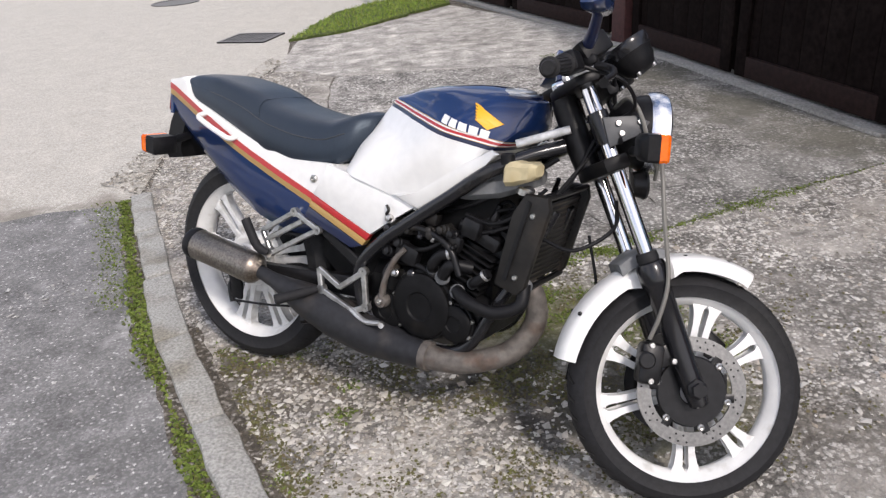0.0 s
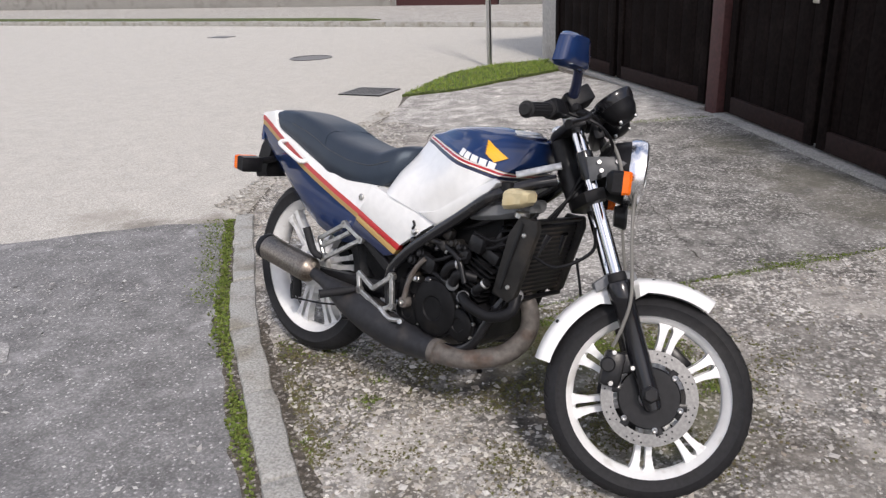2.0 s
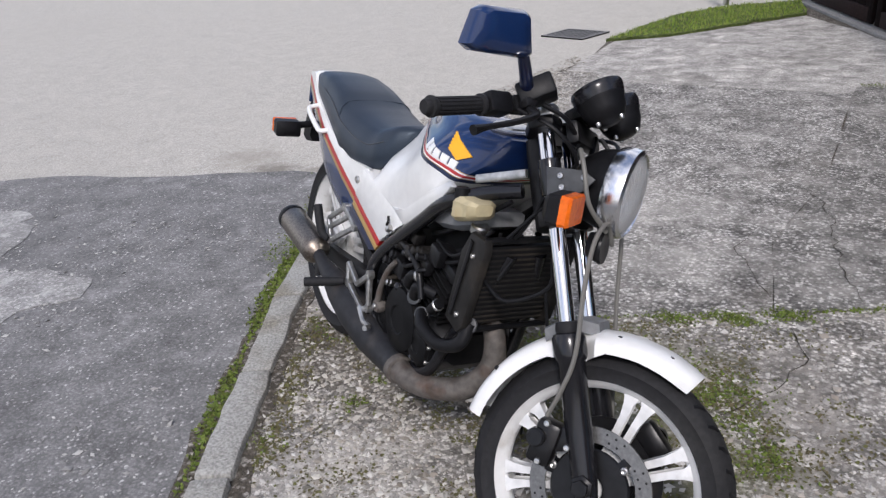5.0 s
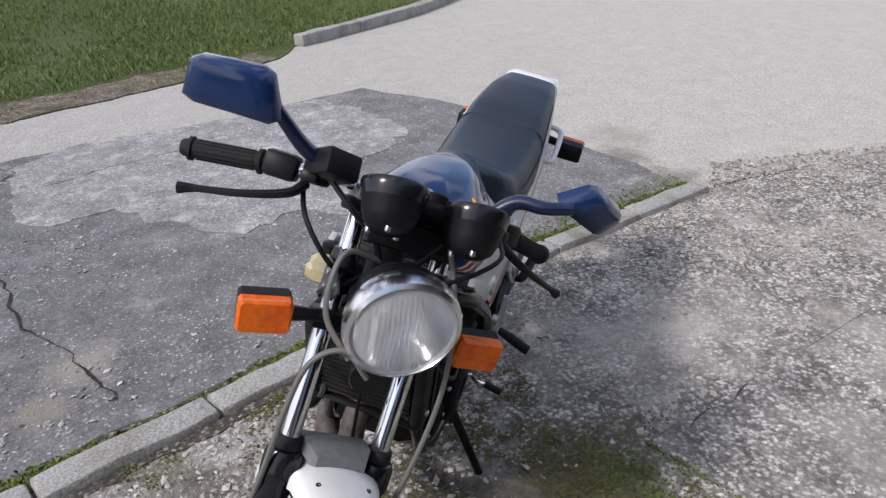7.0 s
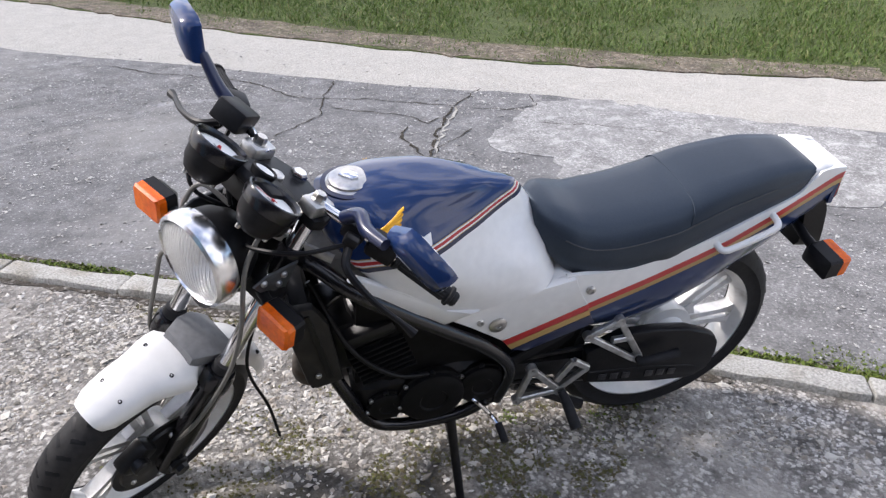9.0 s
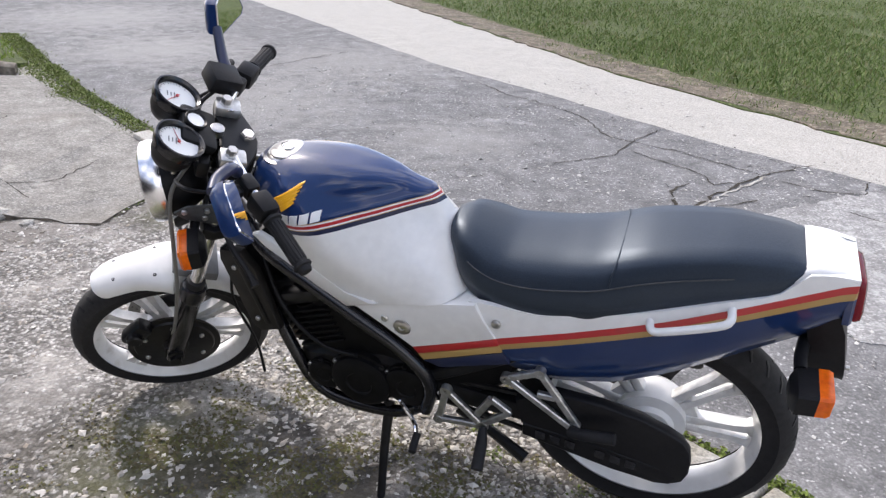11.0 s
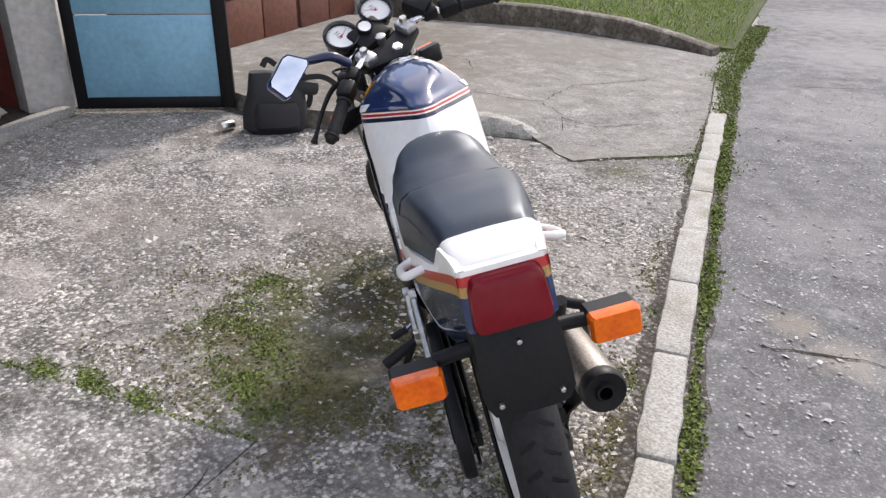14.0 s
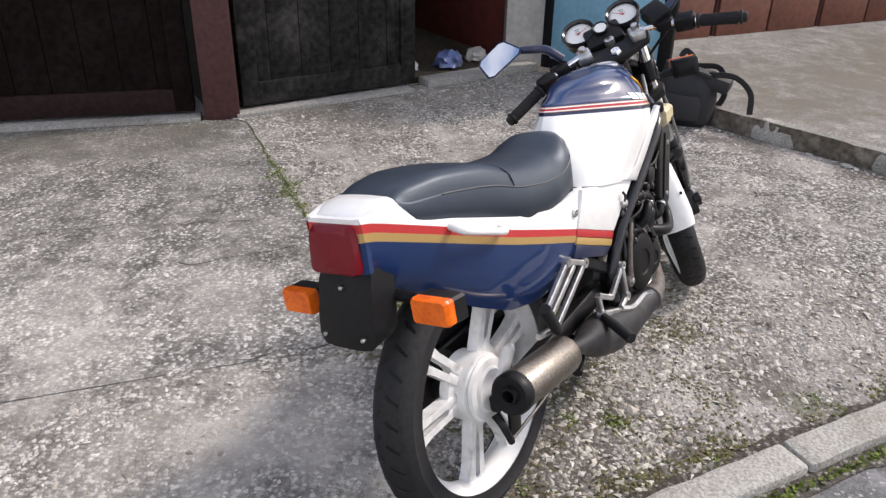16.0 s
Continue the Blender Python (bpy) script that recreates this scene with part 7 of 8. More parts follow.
for x, z, w in ((0.055, 0.318, 0.045), (0.02, 0.332, 0.06), (-0.02, 0.332, 0.064), (-0.06, 0.318, 0.055)):
    loops.append([fk(x, w, z - 0.03), fk(x, w, z - 0.004), fk(x, w * 0.85, z), fk(x, -w * 0.85, z), fk(x, -w, z - 0.004), fk(x, -w, z - 0.03)])
rings(bm, loops)
part("fork_brace", bm, M["grey"], bike, "dull grey fork brace over the mudguard")
# caliper and hub cover
bm = bmesh.new()
box(bm, (0.055, 0.05, 0.095), FORK @ pose(-0.075, -0.078, 0.085, 0, 28, 0), 0.012)
lathe(bm, [(0.020, 0), (0.020, 0.02), (0.016, 0.024), (0.0, 0.024)], axes(fk(-0.085, -0.095, 0.10), FR @ Vector((0, -1, 0))), 16)
box(bm, (0.06, 0.012, 0.05), FORK @ pose(-0.035, -0.085, 0.09), 0.004)
cal = part("brake_caliper", bm, M["engine"], bike, "grimy black brake caliper")
for dx, dz in ((-0.06, 0.125), (-0.09, 0.05), (-0.025, 0.075)):
    screw(fk(dx, -0.102, dz), FR @ Vector((0, -1, 0)), 0.007, cal)
bm = bmesh.new()
lathe(bm, [(0.078, 0.046), (0.080, 0.056), (0.070, 0.064), (0.04, 0.066), (0.035, 0.075), (0.0, 0.075)], axes(fk(0, 0, 0), FR @ Vector((0, 1, 0))), 32)
part("hub_cover", bm, M["engine"], bike, "dark hub cover with the speedometer drive")
for pts, r, mk in (
    ([fk(0.095, -0.02, 0.475), fk(0.105, -0.075, 0.515), fk(0.085, -0.118, 0.480), fk(0.055, -0.125, 0.39), fk(0.02, -0.120, 0.26), fk(-0.02, -0.112, 0.19), fk(-0.06, -0.098, 0.14)], 0.005, "hose"),
    ([fk(0.055, -0.045, 0.665), fk(0.075, -0.108, 0.668), fk(0.082, -0.124, 0.62), fk(0.08, -0.112, 0.555), fk(0.095, -0.06, 0.50)], 0.005, "hose"),
    ([fk(0.02, -0.150, 0.765), fk(0.055, -0.120, 0.735), fk(0.06, -0.07, 0.70), fk(0.055, -0.045, 0.665)], 0.005, "matt"),
    ([fk(0.08, 0.06, 0.72), fk(0.11, 0.085, 0.63), fk(0.085, 0.125, 0.50), fk(0.055, 0.135, 0.36), fk(0.03, 0.115, 0.18), fk(0.02, 0.085, 0.06)], 0.005, "hose"),
    ([fk(0.01, 0.185, 0.755), fk(0.09, 0.15, 0.72), fk(0.10, 0.06, 0.66), fk(0.0, -0.03, 0.60), Vector((1.0, -0.09, 0.66)), Vector((0.9, -0.13, 0.60))], 0.0045, "matt"),
    ([fk(-0.02, -0.19, 0.755), fk(0.05, -0.185, 0.70), fk(0.07, -0.13, 0.64), fk(0.0, -0.06, 0.62), Vector((1.03, -0.05, 0.70)), Vector((0.88, -0.07, 0.64))], 0.0045, "matt"),
    ([fk(0.07, 0.05, 0.72), fk(0.06, 0.0, 0.66), fk(0.04, -0.06, 0.63), fk(0.02, -0.12, 0.58)], 0.006, "matt"),
    ([Vector((1.02, -0.10, 0.60)), Vector((1.10, -0.09, 0.585)), Vector((1.17, -0.04, 0.64)), fk(-0.02, -0.07, 0.46)], 0.005, "matt"),
    ([Vector((1.09, 0.02, 0.60)), Vector((1.12, 0.03, 0.45)), Vector((1.08, 0.03, 0.30)), Vector((1.06, 0.05, 0.20))], 0.004, "matt"),
):
    bm = bmesh.new()
    tube(bm, pts, r, 8)
    part("cable", bm, M[mk], bike, "thin control cable")
# left front brake: dark disc and a caliper ahead of the leg
bm = bmesh.new()
lathe(bm, [(0.06, 0.052), (0.128, 0.054), (0.128, 0.059), (0.112, 0.060), (0.108, 0.066), (0.075, 0.070), (0.03, 0.074), (0.028, 0.084), (0.0, 0.084)], axes(fk(0, 0, -0.014), FR @ Vector((0, 1, 0))), 40)
left = part("brake_disc", bm, M["engine"], bike, "grimy dark brake disc with a cast carrier")
for k in range(6):
    a = 2 * math.pi * k / 6 + 0.3
    screw(fk(0.088 * math.cos(a), 0.070, -0.014 + 0.088 * math.sin(a)), FR @ Vector((0, 1, 0)), 0.007, left)
bm = bmesh.new()
box(bm, (0.05, 0.045, 0.085), FORK @ pose(0.112, 0.070, 0.055, 0, -28, 0), 0.012)
lathe(bm, [(0.021, 0), (0.021, 0.018), (0.017, 0.022), (0.0, 0.022)], axes(fk(0.118, 0.088, 0.058), FR @ Vector((0, 1, 0))), 16)
part("brake_caliper", bm, M["engine"], bike, "grimy black brake caliper")
# horn under the lamp
bm = bmesh.new()
lathe(bm, [(0.0, -0.03), (0.028, -0.028), (0.034, -0.008), (0.038, 0.0), (0.036, 0.006), (0.012, 0.004), (0.0, 0.004)], axes(fk(0.07, -0.005, 0.475), FR @ Vector((0.9, 0, -0.3))), 24)
part("horn", bm, M["engine"], bike, "black horn under the headlamp")

# ---- tank fittings and decals ----
cap = axes((0.880, -0.002, 0.922), (0.02, 0, 1.0))
bm = bmesh.new()
lathe(bm, [(0.050, -0.012), (0.050, 0.002), (0.046, 0.005), (0.044, 0.004), (0.043, 0.009), (0.036, 0.013), (0.018, 0.014), (0.0, 0.014)], cap, 36)
filler = part("fuel_cap", bm, M["steel"], tank, "round bright steel fuel cap")
bm = bmesh.new()
slab(bm, [(-0.012, -0.02), (0.012, -0.02), (0.012, 0.012), (0.0, 0.02), (-0.012, 0.012)], 0.004, cap @ Matrix.Translation((0, 0, 0.0155)), 0.001)
part("key_flap", bm, M["chrome"], filler)
bm = bmesh.new()
lathe(bm, [(0.0505, -0.006), (0.060, -0.006), (0.060, 0.0), (0.0505, 0.0015)], cap, 36, closed=True)
part("cap_ring", bm, M["navy"], filler)
LEVELS = [tank_level(0.5 + 0.5 * k / 120)[:25] for k in range(121)]


def tank_y(x, z):
    """Half width of the tank at a place of its side view."""
    best = (9.0, 0.1)
    for ol in LEVELS:
        zs = np.interp(x, [p.x for p in ol], [p.z for p in ol])
        if abs(zs - z) < best[0]:
            best = (abs(zs - z), float(np.interp(x, [p.x for p in ol], [p.y for p in ol])))
    return best[1]


def decal(strip, sgn, material, name, owner):
    """A painted patch lying on the tank: pairs of side-view places along its length."""
    bm = bmesh.new()
    rows = []
    for a, b in strip:
        rows.append([Vector((x, sgn * (tank_y(x, z) + e), z)) for e in (0.0035, 0.0005) for x, z in [(a[0] + (b[0] - a[0]) * t, a[1] + (b[1] - a[1]) * t) for t in ((0, 0.33, 0.67, 1) if e > 0.001 else (1, 0.67, 0.33, 0))]])
    rings(bm, rows)
    return part(name, bm, M[material], owner)


def lerp2(a, b, t):
    return (a[0] + (b[0] - a[0]) * t, a[1] + (b[1] - a[1]) * t)


for sgn in (-1, 1):
    emblem = None
    ex, ez = (-0.030, 0.014) if sgn > 0 else (0.0, 0.0)
    root_a, root_b, tip_a, tip_b = (0.866 + ex, 0.842 + ez), (0.897 + ex, 0.857 + ez), (0.832 + ex, 0.868 + ez), (0.820 + ex, 0.905 + ez)
    for k in range(6):
        # feathers fan out from the root of a plain wing shape
        r0, r1 = lerp2(root_a, root_b, k / 6), lerp2(root_a, root_b, (k + 1) / 6)
        t0, t1 = lerp2(tip_a, tip_b, k / 6), lerp2(tip_a, tip_b, (k + 0.95) / 6)
        t0 = lerp2(r0, t0, 0.86 + 0.14 * k / 5)
        t1 = lerp2(r1, t1, 0.86 + 0.14 * k / 5)
        strip = [(lerp2(r0, t0, u), lerp2(r1, t1, u)) for u in (0, 0.3, 0.6, 0.85)] + [(lerp2(r0, t0, 1.0), lerp2(lerp2(r0, t0, 1.0), t1, 0.4))]
        emblem = decal(strip, sgn, "yellow", "wing_emblem" if k == 0 else "feather", tank if k == 0 else emblem) if k == 0 else (decal(strip, sgn, "yellow", "feather", emblem), emblem)[1]
    for k in range(5):
        x1 = 0.748 + 0.0262 * k if sgn < 0 else 0.742 + 0.0255 * k
        base = lambda x: 0.851 - 0.24 * (x - 0.748)
        strip = [((x, base(x)), (x, base(x) + 0.018)) for x in (x1, x1 + 0.007, x1 + 0.014, x1 + 0.020)]
        decal(strip, sgn, "white", "lettering_bar", tank)



# ---- loose stones, moss and grass ----
def inside(px, py, poly):
    """Which of the points lie within the outline."""
    ok = np.zeros(len(px), bool)
    for (x0, y0), (x1, y1) in zip(poly, poly[1:] + poly[:1]):
        cross = ((y0 > py) != (y1 > py)) & (px < (x1 - x0) * (py - y0) / (y1 - y0 + 1e-12) + x0)
        ok ^= cross
    return ok


def island_mat(name, colours, rough=0.8):
    """Each separate piece takes one of the tints."""
    m = bpy.data.materials.new(name)
    m.use_nodes = True
    nt, b = m.node_tree, m.node_tree.nodes["Principled BSDF"]
    geo, ramp = nt.nodes.new("ShaderNodeNewGeometry"), nt.nodes.new("ShaderNodeValToRGB")
    ramp.color_ramp.elements[0].color, ramp.color_ramp.elements[1].color = (*colours[0], 1), (*colours[-1], 1)
    for i, c in enumerate(colours[1:-1]):
        e = ramp.color_ramp.elements.new((i + 1) / (len(colours) - 1))
        e.color = (*c, 1)
    nt.links.new(geo.outputs["Random Per Island"], ramp.inputs["Fac"])
    nt.links.new(ramp.outputs["Color"], b.inputs["Base Color"])
    b.inputs["Roughness"].default_value = rough
    b.inputs["Specular IOR Level"].default_value = 0.3
    return m


def scatter(name, shape, faces, places, sizes, material, label, category, tilt=1.0, seed=1):
    """One mesh of many small pieces of one rough shape, each turned and scaled at random."""
    rng = np.random.default_rng(seed)
    n, k = len(places), len(shape)
    base = np.array(shape, float)[None] * sizes[:, None, :]
    base = base * rng.uniform(0.7, 1.3, (n, k, 1))
    a = rng.uniform(0, 2 * np.pi, n)
    tx, ty = rng.normal(0, tilt, n), rng.normal(0, tilt, n)
    x, y, z = base[..., 0], base[..., 1], base[..., 2]
    y, z = y * np.cos(tx)[:, None] - z * np.sin(tx)[:, None], y * np.sin(tx)[:, None] + z * np.cos(tx)[:, None]
    x, z = x * np.cos(ty)[:, None] + z * np.sin(ty)[:, None], -x * np.sin(ty)[:, None] + z * np.cos(ty)[:, None]
    x, y = x * np.cos(a)[:, None] - y * np.sin(a)[:, None], x * np.sin(a)[:, None] + y * np.cos(a)[:, None]
    verts = np.stack([x, y, z], -1) + np.array(places)[:, None]
    fs = (np.array(faces)[None] + (np.arange(n) * k)[:, None, None]).reshape(-1, len(faces[0]))
    me = bpy.data.meshes.new(name)
    me.from_pydata(verts.reshape(-1, 3).tolist(), [], fs.tolist())
    me.materials.append(material)
    return tagged(new(name, me), label, category, kind="stuff")


rng = np.random.default_rng(7)
STONE = [(1, 0, 0), (-1, 0, 0), (0, 1, 0), (0, -1, 0), (0, 0, 1), (0, 0, -1)]
STONE_F = [(0, 2, 4), (2, 1, 4), (1, 3, 4), (3, 0, 4), (2, 0, 5), (1, 2, 5), (3, 1, 5), (0, 3, 5)]
APRON = [(-1.45, 3.45), (-0.85, 2.15), (-0.58, 1.68), (-0.32, 1.24), (-0.05, 0.76), (0.44, -0.12), (0.8, -0.7), (1.2, -0.12), (1.5, -0.2), (1.9, 0.0), (2.3, 0.42), (2.7, 0.8), (3.3, 1.0), (3.75, 1.6), (3.2, 2.5), (2.4, 3.45), (0.9, 2.70), (0.12, 2.31), (-0.07, 2.76), (-0.36, 3.4), (-0.75, 4.4), (-1.6, 4.7)]


def in_patches(n, poly, scale, keep, seed):
    """Places in an outline, thicker where a slow noise is high."""
    r = np.random.default_rng(seed)
    xs, ys = [p[0] for p in poly], [p[1] for p in poly]
    px, py = r.uniform(min(xs), max(xs), n), r.uniform(min(ys), max(ys), n)
    ok = inside(px, py, poly)
    px, py = px[ok], py[ok]
    dens = np.array([noise.noise(Vector((x * scale, y * scale, seed))) + 0.5 * noise.noise(Vector((x * scale * 3, y * scale * 3, seed))) for x, y in zip(px, py)])
    ok = dens + r.normal(0, 0.25, len(px)) > keep
    return px[ok], py[ok]


px, py = in_patches(60000, APRON, 1.6, -0.12, 3)
size = rng.gamma(3.0, 0.0019, (len(px), 1)) * np.array([[1.3, 0.9, 0.42]])
scatter("gravel", STONE, STONE_F, np.stack([px, py, np.full(len(px), 0.001)], -1), np.clip(size, 0.0015, 0.02), island_mat("gravel_stone", [(0.16, 0.145, 0.12), (0.35, 0.33, 0.30), (0.50, 0.48, 0.44), (0.30, 0.26, 0.21), (0.62, 0.60, 0.56), (0.42, 0.40, 0.37)]), "pale loose gravel worn out of the concrete", "gravel", 0.25, 5)
NEAR = [(-0.92, 2.25), (-0.60, 1.70), (-0.34, 1.26), (-0.07, 0.78), (0.30, 0.12), (0.75, 0.25), (0.80, 0.85), (0.45, 1.35), (-0.1, 1.75), (-0.45, 2.25), (-0.75, 2.6)]
px, py = in_patches(26000, NEAR, 2.6, -0.25, 31)
px2, py2 = in_patches(26000, [(-1.55, 3.5), (-1.05, 2.6), (-0.6, 2.7), (-0.85, 4.0), (-1.0, 5.3), (-1.25, 6.3), (-1.62, 6.9), (-1.72, 5.6), (-1.85, 4.7), (-1.85, 3.7)], 2.2, -0.2, 33)
px, py = np.r_[px, px2], np.r_[py, py2]
size = rng.gamma(2.6, 0.0020, (len(px), 1)) * np.array([[1.25, 0.9, 0.36]])
scatter("pebbles", STONE, STONE_F, np.stack([px, py, np.full(len(px), 0.0005)], -1), np.clip(size, 0.002, 0.022), island_mat("pale_pebble", [(0.14, 0.12, 0.095), (0.40, 0.37, 0.32), (0.54, 0.51, 0.45), (0.22, 0.195, 0.155), (0.62, 0.60, 0.54), (0.34, 0.32, 0.28), (0.12, 0.11, 0.09)]), "pale pebbles loose on the washed-out concrete", "pebbles", 0.25, 34)
LANE_NEAR = [(1.1, -2.0), (0.55, -0.95), (-0.3, 0.62), (-0.9, 1.65), (-1.35, 2.6), (-3.2, 2.4), (-3.6, -1.0), (-1.8, -3.6), (1.0, -3.6)]
px, py = in_patches(26000, LANE_NEAR, 1.3, 0.02, 21)
size = rng.gamma(2.4, 0.0017, (len(px), 1)) * np.array([[1.5, 0.9, 0.3]])
scatter("road_chippings", STONE, STONE_F, np.stack([px, py, np.full(len(px), 0.004)], -1), np.clip(size, 0.0012, 0.016), island_mat("chipping_stone", [(0.10, 0.098, 0.094), (0.34, 0.33, 0.31), (0.52, 0.51, 0.48), (0.22, 0.215, 0.205), (0.60, 0.59, 0.56)]), "pale stone chippings showing in the worn asphalt", "chippings", 0.2, 22)
LEAF = [(-0.5, 0, 0.02), (0, -0.45, 0.35), (0.5, 0, 0.6), (0, 0.45, 0.3)]
LEAF_F = [(0, 1, 2, 3)]
moss = island_mat("moss_leaf", [(0.05, 0.065, 0.012), (0.10, 0.145, 0.022), (0.15, 0.20, 0.035), (0.10, 0.10, 0.03)], 0.7)
brown = island_mat("brown_moss", [(0.085, 0.075, 0.035), (0.12, 0.125, 0.04), (0.10, 0.085, 0.045), (0.14, 0.115, 0.065)], 0.85)


def along_line(points, n, spread, off, seed):
    r = np.random.default_rng(seed)
    pts = np.array(points, float)
    seg = np.linalg.norm(np.diff(pts, axis=0), axis=1)
    d = r.uniform(0, seg.sum(), n)
    cum = np.r_[0, np.cumsum(seg)]
    i = np.clip(np.searchsorted(cum, d) - 1, 0, len(seg) - 1)
    t = (d - cum[i]) / seg[i]
    p = pts[i] + (pts[i + 1] - pts[i]) * t[:, None]
    nrm = np.stack([-(pts[i + 1] - pts[i])[:, 1], (pts[i + 1] - pts[i])[:, 0]], -1) / seg[i][:, None]
    clump = np.array([noise.noise(Vector((x * 2.2, y * 2.2, seed))) for x, y in p])
    p = p + nrm * (off + r.normal(0, 1, n) * spread * (0.8 + clump))[:, None]
    ok = clump + r.normal(0, 0.3, n) > -0.22
    return np.c_[p[ok], np.full(ok.sum(), 0.002)]


spots = along_line([(x, y) for x, y in KERB], 26000, 0.020, -0.088, 2)
spots = np.r_[spots, along_line([(1.75, -2.62), (2.25, -3.75), (2.95, -5.3)], 9000, 0.09, 0.05, 3)]
over = along_line([(0.45, -0.3), (0.74, -0.82), (1.24, -1.75), (1.75, -2.62), (2.25, -3.75), (2.95, -5.3)], 16000, 0.060, -0.02, 19)
over[:, 2] = 0.012
spots = np.r_[spots, over]
scatter("kerb_moss", LEAF, LEAF_F, spots, rng.uniform(0.005, 0.016, (len(spots), 1)) * np.array([[1, 1, 1.2]]), moss, "bright green weeds and moss along the kerb", "weeds", 0.5, 8)
spots = np.r_[along_line([(0.12, 2.34), (0.9, 2.73), (1.6, 3.1), (2.4, 3.5)], 1500, 0.010, 0.0, 5), along_line([(-1.5, 3.52), (-1.0, 2.4)], 1500, 0.05, -0.22, 6), along_line([(0.8, -0.74), (1.15, -0.2)], 1500, 0.03, 0.0, 9), along_line([(0.78, 6.2), (1.5, 6.45)], 900, 0.04, 0.0, 11)]
for cx, cy, sx, sy, n in ((0.62, 2.12, 0.14, 0.07, 3200), (0.35, 2.22, 0.13, 0.06, 2600), (0.80, 1.95, 0.07, 0.09, 1500), (0.86, 2.68, 0.05, 0.028, 700), (0.66, 2.585, 0.06, 0.022, 800), (0.50, 2.51, 0.035, 0.02, 350), (1.36, 2.97, 0.07, 0.035, 500), (1.6, 3.1, 0.09, 0.03, 350), (-0.55, 1.95, 0.12, 0.05, 500), (0.92, 1.88, 0.04, 0.05, 500), (-0.14, 0.95, 0.05, 0.04, 420), (-0.38, 1.35, 0.03, 0.03, 200), (-0.24, 1.61, 0.022, 0.022, 130), (-0.22, 1.74, 0.022, 0.022, 130)):
    q = np.c_[rng.normal(cx, sx, n), rng.normal(cy, sy, n), np.full(n, 0.002)]
    keep = np.array([noise.noise(Vector((x * 9, y * 9, 2.0))) for x, y, _ in q]) + rng.normal(0, 0.25, n) > 0.0
    spots = np.r_[spots, q[keep]]
scatter("apron_moss", LEAF, LEAF_F, spots, rng.uniform(0.004, 0.012, (len(spots), 1)) * np.array([[1, 1, 0.8]]), moss, "green moss in the joints and patches of the concrete", "moss", 0.5, 12)
n = 26000
q = np.c_[rng.normal(0.30, 0.45, n), rng.normal(2.02, 0.26, n), np.full(n, 0.001)]
q = np.r_[q, np.c_[rng.normal(0.15, 0.25, 5000), rng.normal(1.45, 0.15, 5000), np.full(5000, 0.001)], np.c_[rng.normal(0.72, 0.17, 6000), rng.normal(1.66, 0.15, 6000), np.full(6000, 0.001)], along_line([(-1.0, 2.35), (-0.40, 1.22), (0.1, 0.33)], 9000, 0.05, 0.085, 14)]
keep = np.array([noise.noise(Vector((x * 5, y * 5, 4.0))) + 0.6 * noise.noise(Vector((x * 17, y * 17, 1.0))) for x, y, _ in q]) + rng.normal(0, 0.2, len(q)) > 0.12
q = q[keep]
q = q[inside(q[:, 0], q[:, 1], APRON) & ((q[:, 0] > 0.0) | (q[:, 1] < 2.12))]
scatter("dry_moss", LEAF, LEAF_F, q, rng.uniform(0.004, 0.012, (len(q), 1)) * np.array([[1.2, 1.2, 0.4]]), brown, "brown dry moss and dirt beside the wheels", "moss", 0.35, 15)
BLADE = [(-0.10, 0, 0), (0.10, 0, 0), (0.05, 0.25, 0.75), (0.0, 0.6, 1.1)]
BLADE_F = [(0, 1, 2), (0, 2, 3)]
blades = island_mat("grass_blade", [(0.05, 0.085, 0.014), (0.10, 0.16, 0.03), (0.14, 0.20, 0.05), (0.20, 0.19, 0.08)], 0.6)
EDGE = [(-2.35, -5.0), (-2.75, -3.5), (-3.15, -2.4), (-3.7, -1.0), (-4.42, 0.2), (-4.92, 0.88), (-5.44, 1.55), (-5.75, 1.35), (-5.25, 0.5), (-4.75, -0.25), (-4.25, -1.2), (-3.6, -2.6), (-3.2, -3.7), (-2.8, -5.1)]
px, py = in_patches(24000, EDGE, 2.2, 0.14, 27)
scatter("edge_grass", BLADE, BLADE_F, np.c_[px, py, np.full(len(px), 0.010)], rng.uniform(0.012, 0.032, (len(px), 1)) * np.array([[1.2, 1, 1]]), blades, "thin grass tufts on the bare lawn edge", "grass", 0.35, 28)
LAWN = [(-1.8, -8.8), (-2.8, -5.1), (-3.2, -3.7), (-3.6, -2.6), (-4.25, -1.2), (-4.75, -0.25), (-5.25, 0.5), (-5.75, 1.35), (-6.05, 1.75), (-6.8, 2.55), (-8.6, 4.0), (-13, 4.0), (-13, -8.6)]
px, py = in_patches(170000, LAWN, 0.9, -0.35, 21)
near = np.exp(-((px + 4) ** 2 + (py + 1) ** 2) / 60) > rng.uniform(0, 1, len(px)) * 0.8
px, py = px[near], py[near]
scatter("lawn_grass", BLADE, BLADE_F, np.c_[px, py, np.full(len(px), 0.010)], rng.uniform(0.02, 0.055, (len(px), 1)) * np.array([[1.2, 1, 1]]), blades, "short green lawn grass with dry tufts", "grass", 0.35, 22)
UPPER = [(2.6, -3.6), (3.3, -3.45), (4.1, -3.2), (5.0, -2.66), (6.1, -2.25), (11, -4.5), (9, -10), (5.3, -10.0), (3.0, -5.1), (2.4, -3.85)]
lush = island_mat("lush_blade", [(0.10, 0.16, 0.02), (0.18, 0.28, 0.032), (0.23, 0.32, 0.048), (0.26, 0.27, 0.075)], 0.6)
px, py = in_patches(60000, UPPER, 0.9, -0.5, 23)
